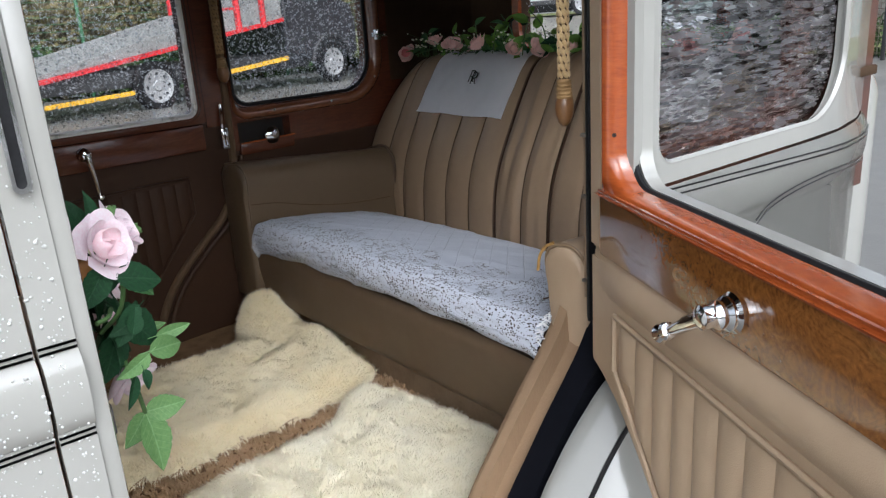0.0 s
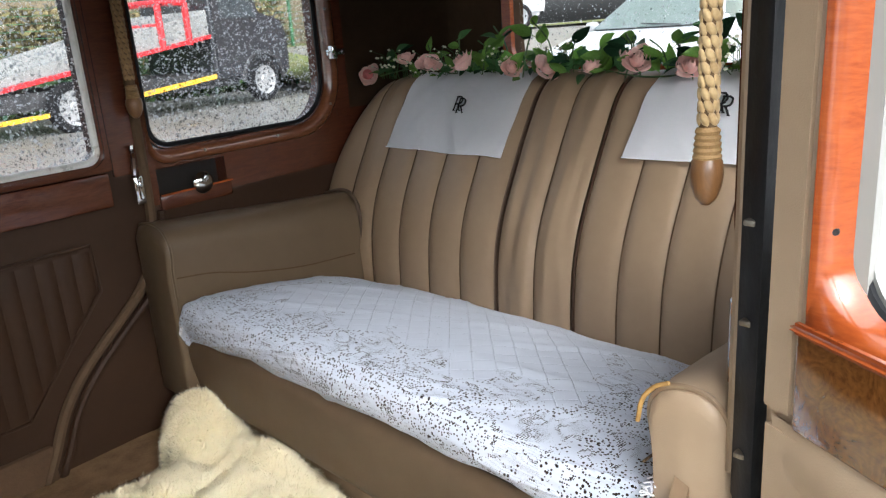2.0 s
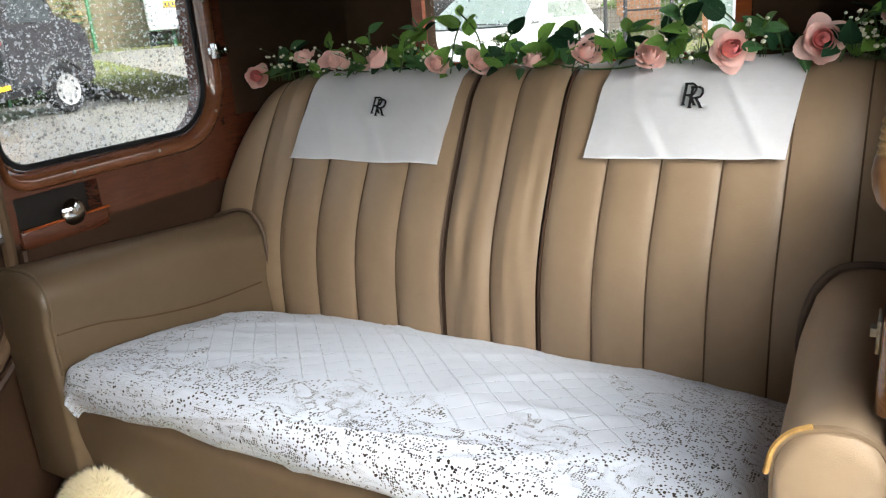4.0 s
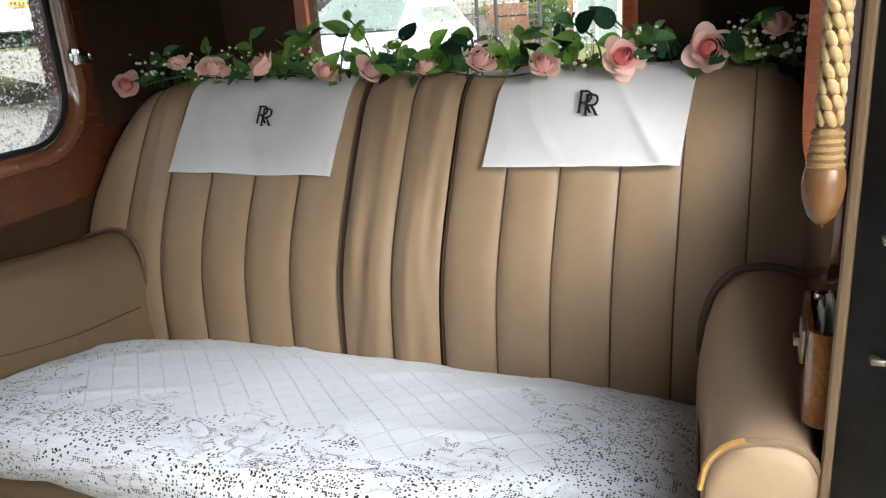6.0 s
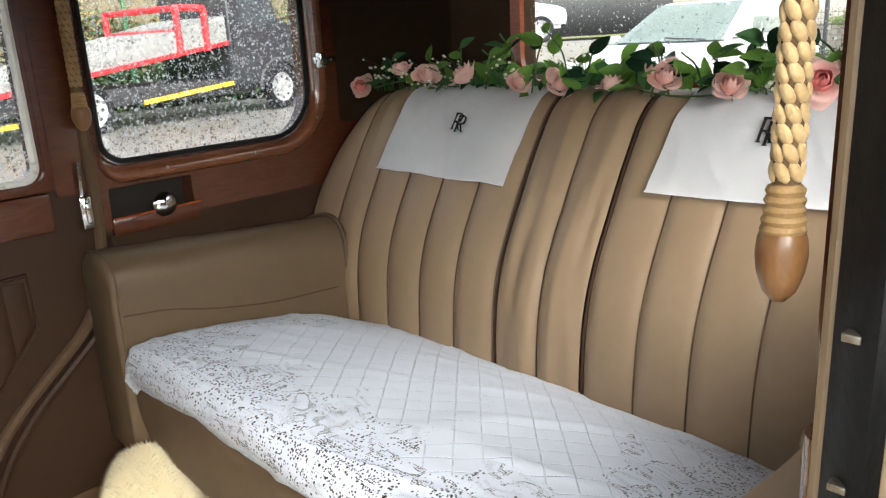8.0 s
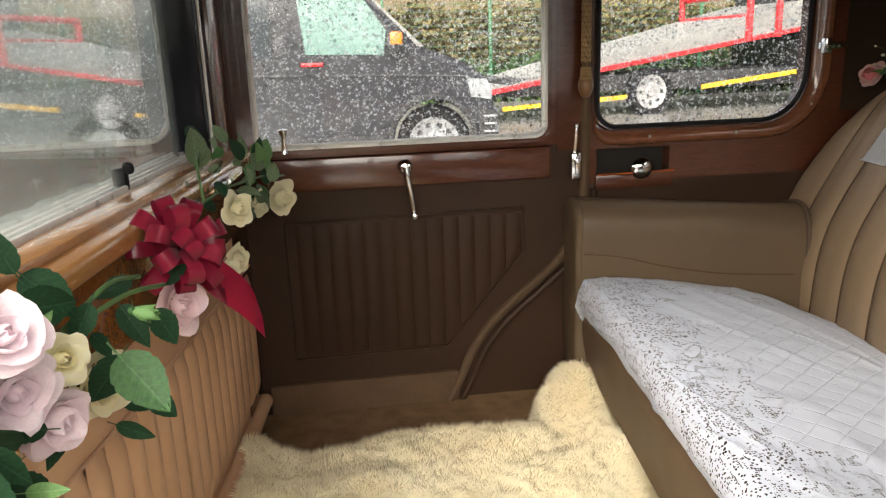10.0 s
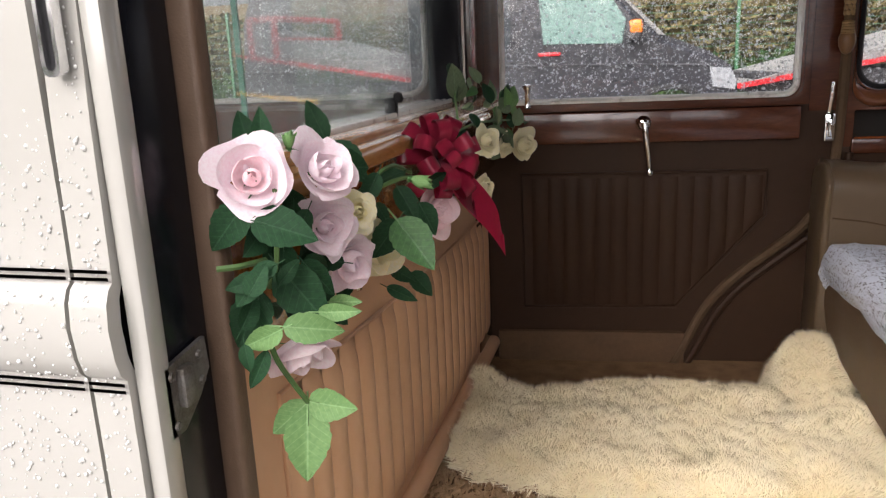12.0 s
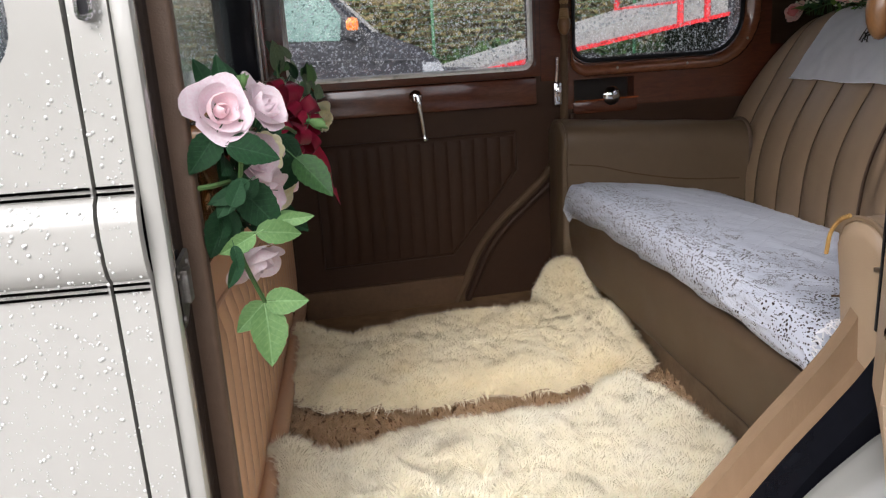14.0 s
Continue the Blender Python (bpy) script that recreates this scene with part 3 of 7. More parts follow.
lathe(bm, [(0.009, 0), (0.007, 0.003), (0.003, 0.004), (0, 0.002)], 12, pose(0.140, 1.60, 0.80, 0, 90, 0))
part("fixing_screw", bm, M["chrome"], division)

# ---- near side: post of the door opening, front door, quarter ----
near_post = thing("post_near", "white outer post with black door shut and leather edging", "door post", kind="structure")
BELT = [(0.30, 0.694), (0.60, 0.690), (0.855, 0.690), (0.868, 0.6895), (0.873, 0.684), (0.886, 0.680), (0.91, 0.678), (0.928, 0.680), (0.937, 0.684), (0.9415, 0.6895), (0.96, 0.690), (1.05, 0.692), (1.30, 0.705), (1.5, 0.725)]


def skin(bm, x0, x1, prof=BELT, lift=0.0, slope=0.0):
    loop = [(z, y) for z, y in prof] + [(z, y + 0.014) for z, y in prof[::-1]]
    a = [bm.verts.new((x0, y, z)) for z, y in loop]
    b = [bm.verts.new((x1, y, z)) for z, y in loop]
    n = len(loop)
    for i in range(n):
        bm.faces.new((a[i], a[(i + 1) % n], b[(i + 1) % n], b[i]))
    m = len(prof)
    for ring in (a, b):
        for i in range(m - 1):
            bm.faces.new((ring[i], ring[i + 1], ring[n - 2 - i], ring[n - 1 - i]))
    return bm


bm = bmesh.new()
skin(bm, 0.110, 0.141)
box(bm, (0.1495, 0.707, 0.90), (0.017, 0.022, 1.2), 0.004)
part("outer_skin", bm, M["white"], near_post, "wet ivory paint")
bm = bmesh.new()
box(bm, (0.136, 0.745, 0.90), (0.032, 0.070, 1.2), 0.004)
part("door_shut", bm, M["black"], near_post, "glossy black door shut face")
bm = bmesh.new()
box(bm, (0.158, 0.790, 0.90), (0.026, 0.022, 1.2), 0.005, seg=3)
part("windlace", bm, M["leather_brown"], near_post, "leather cord edging")
bm = bmesh.new()
box(bm, (0.125, 0.800, 0.90), (0.05, 0.02, 1.2), 0.003)
part("post_lining", bm, M["mahogany"], near_post)
bm = bmesh.new()
plate(bm, [(0.709, 0.868), (0.764, 0.875), (0.766, 0.848), (0.750, 0.830), (0.726, 0.812), (0.709, 0.812)], [], 0, 0.004)
bmesh.ops.transform(bm, matrix=Matrix(((0, 1, 0, 0.154), (1, 0, 0, 0), (0, 0, 1, 0), (0, 0, 0, 1))), verts=bm.verts)
box(bm, (0.160, 0.730, 0.848), (0.010, 0.016, 0.032), 0.002)
for y, z in ((0.716, 0.860), (0.753, 0.864), (0.754, 0.842), (0.716, 0.820)):
    lathe(bm, [(0.004, 0), (0.003, 0.002), (0, 0.001)], 8, pose(0.158, y, z, 0, 90, 0))
part("striker_plate", bm, M["old_steel"], near_post, "worn steel striker plate with screws")
bm = bmesh.new()
plate(bm, round_rect(0.1195, 0.1335, 1.082, 1.32, 0.006, 4), [round_rect(0.1225, 0.1305, 1.086, 1.316, 0.004, 4)], 0.682, 0.690)
part("indicator_rim", bm, M["chrome"], near_post, "chrome rim of a semaphore indicator")
bm = bmesh.new()
plate(bm, round_rect(0.122, 0.131, 1.085, 1.317, 0.004, 4), [], 0.686, 0.691)
part("indicator_slot", bm, M["rubber"], near_post)


def coach_lines(parent, x0, x1, slope=0.0):
    for z, v in ((0.9500, 0.6900), (0.9447, 0.6898), (0.8652, 0.6900), (0.8597, 0.6902)):
        b = bmesh.new()
        grid(b, lambda s, t: (x0 + (x1 - x0) * s, v - slope * (x0 + (x1 - x0) * s - 0.11) - 0.0035, z + 0.0026 * (t - 0.5)), 1, 1)
        bmesh.ops.solidify(b, geom=b.faces[:], thickness=-0.004)
        part("coach_line", b, M["line"], parent, "thin black coach line")


coach_lines(near_post, 0.110, 0.1405)

front_door = thing("door_front_near", "closed ivory front door beaded with rain and double coach lines", "door", kind="structure")
bm = bmesh.new()
skin(bm, -1.0, 0.1065, BELT[:11] + [(1.0, 0.691)])
part("door_skin", bm, M["white"], front_door)
bm = bmesh.new()
plate(bm, [(-1.0, 1.0), (0.1065, 1.0), (0.1065, 1.5), (-1.0, 1.5)], [round_rect(-0.8, 0.066, 1.035, 1.42, 0.05, 6)], 0.691, 0.72)
part("window_frame", bm, M["white"], front_door)
bm = bmesh.new()
plate(bm, round_rect(-0.8, 0.066, 1.035, 1.42, 0.05, 6), [], 0.706, 0.709)
pane = part("pane", bm, M["pane"], front_door, "wet front door pane")
pane.visible_shadow = False
coach_lines(front_door, -1.0, 0.1058)
bm = bmesh.new()
box(bm, (-0.45, 0.74, 0.66), (1.08, 0.05, 0.62), 0.004)
part("inner_lining", bm, M["leather_dark"], front_door)

near_wall = thing("wall_near", "leather and wood lining of the near quarter", "wall", kind="structure")
hole_n = round_rect(0.945, 1.46, 0.985, 1.40, (0.05, 0.11, 0.11, 0.05), 8)
bm = bmesh.new()
plate(bm, [(0.876, 0.78), (1.76, 0.78), (1.76, 1.5), (0.876, 1.5)], [hole_n], 0.700, 0.735)
part("quarter_lining", bm, M["mahogany"], near_wall, "dark mahogany lining round the quarter window")
bm = bmesh.new()
plate(bm, round_rect(0.886, 1.48, 0.955, 1.42, (0.06, 0.13, 0.13, 0.06), 8), [round_rect(0.947, 1.458, 0.987, 1.398, (0.05, 0.11, 0.11, 0.05), 8)], 0.735, 0.750)
part("window_surround", bm, M["mahogany"], near_wall)
bm = bmesh.new()
tube(bm, [(0.877, 0.739, 0.76), (0.877, 0.739, 1.49)], 0.0055, 8)
part("post_lining", bm, M["leather"], near_wall)
bm = bmesh.new()
low_r = [bm.verts.new((x, y, 0.74)) for x, y in ((0.837, 0.703), (0.838, 0.707), (0.856, 0.724), (0.871, 0.736), (0.875, 0.735), (0.875, 0.703))]
top_r = [bm.verts.new((v.co.x, v.co.y, 1.50)) for v in low_r]
for q in range(6):
    bm.faces.new((low_r[q], low_r[(q + 1) % 6], top_r[(q + 1) % 6], top_r[q]))
bm.faces.new(low_r)
bm.faces.new(top_r)
part("door_rubber", bm, M["rubber"], near_wall, "worn black door rubber")
for z in (1.02, 0.93, 0.80):
    bm = bmesh.new()
    box(bm, (0.848, 0.718, z), (0.010, 0.010, 0.005), 0.001)
    part("clip", bm, M["steel"], near_wall)
# leather-covered arch of the door opening
bm = bmesh.new()
arch = smooth_line([(x, 0, z) for x, z in ARCH_NEAR], 9)
plate(bm, [(p.x, p.z) for p in arch] + [(1.02, 0.79), (1.02, 0.30)], [], 0.748, 0.830)
bmesh.ops.bevel(bm, geom=[e for e in bm.edges if abs(e.verts[0].co.y - e.verts[1].co.y) < 1e-4 and e.is_manifold and e.calc_face_angle(0) > 1.0 and min(v.co.x for v in e.verts) < 0.89], offset=0.032, segments=6, affect="EDGES")
part("arch_trim", bm, M["leather_toned"], near_wall, "taupe leather covering the wheel arch edge")
bm = bmesh.new()
plate(bm, [(p.x + 0.012, p.z - 0.012) for p in arch] + [(1.02, 0.77), (1.02, 0.30)], [], 0.702, 0.746)
part("arch_shut", bm, M["black"], near_wall, "black painted door shut")

body = thing("car_body", "ivory vintage limousine rear quarter with wet paint", "car body")
hole_o = round_rect(0.885, 1.45, 0.975, 1.42, (0.04, 0.12, 0.12, 0.04), 8)


def inward(bm):
    """Draws the tail of the body in towards the back."""
    for v in bm.verts:
        if v.co.x > 1.35:
            v.co.y += 0.55 * (v.co.x - 1.35) ** 2
    return bm


bm = bmesh.new()
plate(bm, [(0.832, 0.95), (1.30, 0.95), (1.45, 0.95), (1.60, 0.95), (1.72, 0.95), (1.78, 0.95), (1.78, 1.5), (1.72, 1.5), (1.6, 1.5), (1.45, 1.5), (0.832, 1.5)], [hole_o], 0.622, 0.640)
part("upper_quarter", inward(bm), M["white"], body)
bm = bmesh.new()
LOW = [(0.30, 0.63), (0.60, 0.625), (0.845, 0.622), (0.857, 0.612), (0.875, 0.606), (0.90, 0.604), (0.92, 0.607), (0.935, 0.615), (0.945, 0.622)]
grid(bm, lambda a, b: (0.832 + 0.948 * a, LOW[round(8 * b)][1], LOW[round(8 * b)][0]), 14, 8)
bmesh.ops.solidify(bm, geom=bm.faces[:], thickness=-0.014)
part("lower_quarter", inward(bm), M["white"], body)
for z in (0.950, 0.9425):
    bm = bmesh.new()
    grid(bm, lambda s, t: (0.832 + 0.945 * s, curve_at(LOW, z - 0.006 - 0.03 * s) - 0.0025, z - 0.006 - 0.03 * s + 0.0026 * (t - 0.5)), 14, 1)
    bmesh.ops.solidify(bm, geom=bm.faces[:], thickness=-0.004)
    part("coach_line", inward(bm), M["line"], body, "thin black coach line")
bm = bmesh.new()
plate(bm, hole_o, [], 0.648, 0.651)
pane = part("quarter_pane", bm, M["pane_heavy"], body, "dark rain-beaded quarter window")
pane.visible_shadow = False
bm = bmesh.new()
tube(bm, [(u, 0.628, z) for u, z in hole_o], 0.007, 6, True)
part("window_seal", bm, M["white"], body)
# swage line that runs over the wing's root
bm = bmesh.new()
for up in (0.0, 0.008):
    tube(bm, smooth_line([(1.13, 0.6045, 0.842 + up), (1.17, 0.603, 0.862 + up), (1.25, 0.603, 0.874 + up), (1.35, 0.603, 0.879 + up), (1.41, 0.604, 0.878 + up), (1.60, 0.605, 0.867 + up)], 5), 0.0013, 6)
part("swage_line", inward(bm), M["line"], body, "curved black line over the wheel")
# rear wing
bm = bmesh.new()
CREST = smooth_line([(0.655, 0, 0.40), (0.700, 0, 0.497), (0.735, 0, 0.541), (0.770, 0, 0.577), (0.810, 0, 0.610), (0.855, 0, 0.640), (0.95, 0, 0.678), (1.12, 0, 0.70), (1.30, 0, 0.685), (1.48, 0, 0.63), (1.62, 0, 0.53), (1.70, 0, 0.40)], 4)
ACROSS = [(0.694, 0.034), (0.690, 0.006), (0.681, 0.001), (0.662, 0.014), (0.625, 0.050), (0.575, 0.125), (0.530, 0.22), (0.495, 0.33), (0.475, 0.45)]


def wing_at(a, b, lift=0.0):
    i = a * (len(CREST) - 1)
    q = min(int(i), len(CREST) - 2)
    p = CREST[q].lerp(CREST[q + 1], i - q)
    i = b * (len(ACROSS) - 1)
    q2 = min(int(i), len(ACROSS) - 2)
    y, k = (ACROSS[q2][n_] + (ACROSS[q2 + 1][n_] - ACROSS[q2][n_]) * (i - q2) for n_ in (0, 1))
    return (1.2 + (p.x - 1.2) * (1 - k + lift), y, 0.30 + (p.z - 0.30) * (1 - k + lift))


grid(bm, wing_at, 64, 24)
bmesh.ops.recalc_face_normals(bm, faces=bm.faces)
bmesh.ops.solidify(bm, geom=bm.faces[:], thickness=0.0015)
part("rear_wing", bm, M["white"], body, "curved ivory rear wing")
bm = bmesh.new()
tube(bm, [wing_at(k / 40, 0.50, 0.003) for k in range(41)], 0.004, 6)
part("wing_line", bm, M["line"], body, "black coach line on the wing")
bm = bmesh.new()
lathe(bm, [(0.15, -0.06), (0.33, -0.07), (0.36, -0.04), (0.36, 0.05), (0.33, 0.08), (0.15, 0.07)], 32, pose(1.20, 0.52, 0.36, 90, 0, 0))
part("rear_wheel", bm, M["rubber"], body)
# outer shell that closes roof, far side and tail
bm = bmesh.new()
grid(bm, lambda a, b: (-1.2 + 3.0 * a, 0.56 + 1.68 * b, 1.52 + 0.15 * math.sin(math.pi * b) * math.sin(math.pi * min(1, 0.12 + 0.8 * a))), 14, 10)
bmesh.ops.solidify(bm, geom=bm.faces[:], thickness=0.02)
part("roof", bm, M["white"], body)
bm = bmesh.new()
box(bm, (0.35, 2.17, 0.62), (2.9, 0.06, 0.62), 0.01)
part("far_side", bm, M["white"], body)
bm = bmesh.new()
box(bm, (1.85, 1.375, 0.66), (0.14, 1.3, 0.72), 0.05)
part("tail", bm, M["white"], body)
# rear wall with the back window
rear = thing("wall_rear", "dark brown cloth-lined rear wall with the back window", "wall", kind="structure")
bm = bmesh.new()
plate(bm, [(0.74, 0.35), (2.18, 0.35), (2.18, 1.55), (0.74, 1.55)], [round_rect(1.04, 1.705, 1.085, 1.36, 0.05, 6)], 0, 0.04)
TURN_YZ = Matrix(((0, 1, 0, 1.73), (1, 0, 0, 0), (0, 0, 1, 0), (0, 0, 0, 1)))
bmesh.ops.transform(bm, matrix=TURN_YZ, verts=bm.verts)
part("rear_lining", bm, M["head"], rear)
bm = bmesh.new()
plate(bm, round_rect(1.015, 1.73, 1.06, 1.385, 0.06, 6), [round_rect(1.042, 1.703, 1.087, 1.358, 0.05, 6)], -0.014, 0)
bmesh.ops.transform(bm, matrix=TURN_YZ, verts=bm.verts)
part("window_surround", bm, M["redwood"], rear, "mahogany back window surround")
bm = bmesh.new()
plate(bm, round_rect(1.04, 1.705, 1.085, 1.36, 0.05, 6), [], 0.025, 0.028)
bmesh.ops.transform(bm, matrix=TURN_YZ, verts=bm.verts)
pane = part("back_pane", bm, M["pane_light"], rear, "back window with scattered drops")
pane.visible_shadow = False
for y0, y1 in ((0.70, 0.90), (1.86, 2.14)):
    bm = bmesh.new()
    grid(bm, lambda a, b: (1.52 + 0.21 * math.sin(a * math.pi / 2), (y0 if y0 < 1 else y1) + (1 if y0 < 1 else -1) * (0.21 * (1 - math.cos(a * math.pi / 2))), 1.0 + 0.55 * b), 8, 2)
    bmesh.ops.solidify(bm, geom=bm.faces[:], thickness=0.01)
    part("corner_lining", bm, M["head"], rear)
bm = bmesh.new()
box(bm, (1.68, 1.40, 1.03), (0.12, 1.44, 0.02), 0.004)
part("parcel_shelf", bm, M["head"], rear)

# ---- rear bench ----
bench = thing("rear_bench", "taupe leather rear bench seat with fluted backrest", "bench seat")
BACK = [(1.385, 0.55), (1.386, 0.60), (1.389, 0.66), (1.396, 0.72), (1.412, 0.78), (1.436, 0.835), (1.463, 0.885), (1.493, 0.94), (1.523, 0.99), (1.553, 1.035), (1.588, 1.064), (1.625, 1.074), (1.66, 1.064), (1.685, 1.03)]
back_line = smooth_line([(x, 0, z) for x, z in BACK], 4)


def back_at(t, lift=0.0):
    """A point up the backrest, t from 0 at its foot to 1 behind its top, lifted off its face."""
    s = t * (len(back_line) - 1)
    i = min(int(s), len(back_line) - 2)
    p = back_line[i].lerp(back_line[i + 1], s - i)
    d = (back_line[i + 1] - back_line[i]).normalized()
    return p + Vector((-d.z, 0, d.x)) * lift


def back_t(z):
    """How far up the backrest its face reaches the height z."""
    for i, (a, b) in enumerate(zip(back_line, back_line[1:])):
        if a.z <= z <= b.z:
            return (i + (z - a.z) / (b.z - a.z)) / (len(back_line) - 1)
    return 1.0


def back_surf(y, t, lift=0.0):
    """The upholstered face with its two rounded shoulders."""
    p = back_at(t, lift)
    e = min(1.0, max(0.0, (y - 1.965) / 0.150, (0.815 - y) / 0.105))
    if e > 0:
        top = 0.90 + 0.174 * math.sqrt(1 - e * e)
        if p.z > 0.80:
            h = (p.z - 0.80) / 0.274
            z = 0.80 + h * (top - 0.80)
            own = back_at(back_t(min(z, 1.0735))).x if t < 0.84 else 1.625 - (1.074 - top) * 0.75
            gone = max(0.0, t - 0.84) / 0.16 * 0.06
            p.x = own + (p.x - back_at(t).x) + gone + 0.035 * e * h ** 4
            p.z = z
    return (p.x, y, p.z)


SEAMS_FAR = [1.503, 1.606, 1.708, 1.812, 1.916, 2.010, 2.113]
SEAMS_MID = [1.300, 1.391, 1.489]
SEAMS_NEAR = [0.715, 0.812, 0.911, 1.006, 1.104, 1.196, 1.292]


def channels(bm, seams, h, wrinkle=0.0, base=0.0):
    for a, b in zip(seams, seams[1:]):
        ph = random.Random(int(a * 1000)).uniform(0, 50)

        def f(s, t, a=a, b=b, ph=ph):
            y = a + (b - a) * s
            edge = 1 - abs(2 * s - 1) ** 3.2
            puff = h * edge + 0.0022 * edge * noise.noise((y * 9, t * 5, ph))
            wr = wrinkle * edge * (noise.noise((y * 26 + ph, t * 2.6, 1.7)) + 0.5 * noise.noise((y * 60, t * 4.5, ph)))
            return back_surf(y, t, base + puff + wr)
        grid(bm, f, 14, 48)
    return bm


bm = bmesh.new()
channels(bm, SEAMS_FAR, 0.0075)
split_part("backrest_flute", bm, M["leather"], bench)
bm = bmesh.new()
channels(bm, SEAMS_NEAR, 0.0075)
split_part("backrest_flute", bm, M["leather"], bench)
bm = bmesh.new()
channels(bm, SEAMS_MID, 0.010, wrinkle=0.009, base=0.004)
split_part("folded_armrest_flute", bm, M["leather"], bench)
bm = bmesh.new()
grid(bm, lambda a, b: (back_at(b, -0.010).x, 0.83 + 1.12 * a, back_at(b, -0.010).z - 0.006), 2, 24)
bmesh.ops.solidify(bm, geom=bm.faces[:], thickness=-0.03)
part("seam_backing", bm, M["seam"], bench)
for y in SEAMS_FAR[1:-1] + SEAMS_NEAR[1:-1] + SEAMS_MID[1:-1]:
    bm = bmesh.new()
    tube(bm, [back_surf(y, t, 0.0012 if y < 1.3 or y > 1.49 else 0.005) for t in [k / 44 for k in range(42)]], 0.0014, 5)
    part("seam", bm, M["seam"], bench)
for y, r_ in ((1.2955, 0.0035), (1.4945, 0.0035), (1.502, 0.003)):
    bm = bmesh.new()
    tube(bm, [back_surf(y, t, 0.0) for t in [k / 40 for k in range(39)]], r_, 6)
    part("deep_piping", bm, M["leather_brown"] if y > 1.5 else M["leather_dark"], bench)
# cushion, skirt and plinth
CUSH = [(0.90, 0.605), (0.880, 0.615), (0.868, 0.640), (0.866, 0.665), (0.876, 0.684), (0.90, 0.692), (0.96, 0.690), (1.05, 0.680), (1.15, 0.664), (1.25, 0.641), (1.33, 0.608), (1.40, 0.578)]
cush_line = smooth_line([(x, 0, z) for x, z in CUSH], 5)


def cush_at(t, lift=0.0):
    s = t * (len(cush_line) - 1)
    i = min(int(s), len(cush_line) - 2)
    p = cush_line[i].lerp(cush_line[i + 1], s - i)
    d = (cush_line[i + 1] - cush_line[i]).normalized()
    return p + Vector((-d.z, 0, d.x)) * lift


bm = bmesh.new()
crown = lambda y: -0.016 * abs((y - 1.385) / 0.54) ** 4
grid(bm, lambda a, b: tuple(cush_at(b, -0.004) + Vector((0, 0.828 + 1.097 * a, crown(0.828 + 1.097 * a)))), 30, 50)
bmesh.ops.solidify(bm, geom=bm.faces[:], thickness=0.02)
part("cushion", bm, M["leather_dark"], bench)
bm = bmesh.new()
SK = [(0.905, 0.618), (0.878, 0.600), (0.876, 0.56), (0.884, 0.50), (0.895, 0.448), (0.93, 0.438)]
sk = smooth_line([(x, 0, z) for x, z in SK], 4)
grid(bm, lambda a, b: (sk[round(b * (len(sk) - 1))].x + 0.003 * noise.noise((a * 14, b * 3, 0)), 0.80 + 1.13 * a, sk[round(b * (len(sk) - 1))].z), 40, len(sk) - 1)
bmesh.ops.solidify(bm, geom=bm.faces[:], thickness=0.02)
part("skirt", bm, M["leather"], bench, "plain taupe leather seat front")
bm = bmesh.new()
box(bm, (1.13, 1.37, 0.405), (0.38, 1.20, 0.115), 0.004)
part("plinth", bm, M["plinth"], bench, "tan carpeted plinth under the seat")

# ---- armrests ----
ARM_FAR = ([(2.07, 0.45), (2.07, 0.815), (2.055, 0.834), (2.02, 0.842), (1.985, 0.843), (1.958, 0.839), (1.939, 0.829), (1.926, 0.813), (1.921, 0.795), (1.923, 0.772), (1.929, 0.752), (1.930, 0.72), (1.930, 0.66), (1.930, 0.45)],
           [(2.112, 0.45), (2.112, 0.772), (2.09, 0.787), (2.055, 0.797), (2.02, 0.805), (1.995, 0.803), (1.976, 0.790), (1.963, 0.770), (1.957, 0.745), (1.956, 0.71), (1.956, 0.68), (1.957, 0.65), (1.952, 0.60), (1.94, 0.45)])
ARM_NEAR = ([(0.740, 0.45), (0.741, 0.785), (0.744, 0.812), (0.753, 0.831), (0.770, 0.840), (0.794, 0.839), (0.814, 0.829), (0.827, 0.812), (0.833, 0.79), (0.834, 0.76), (0.834, 0.72), (0.834, 0.68), (0.834, 0.62), (0.834, 0.45)],
            [(0.712, 0.45), (0.712, 0.775), (0.729, 0.794), (0.752, 0.803), (0.780, 0.808), (0.810, 0.803), (0.832, 0.788), (0.850, 0.760), (0.862, 0.716), (0.867, 0.68), (0.869, 0.65), (0.870, 0.62), (0.870, 0.58), (0.870, 0.45)])


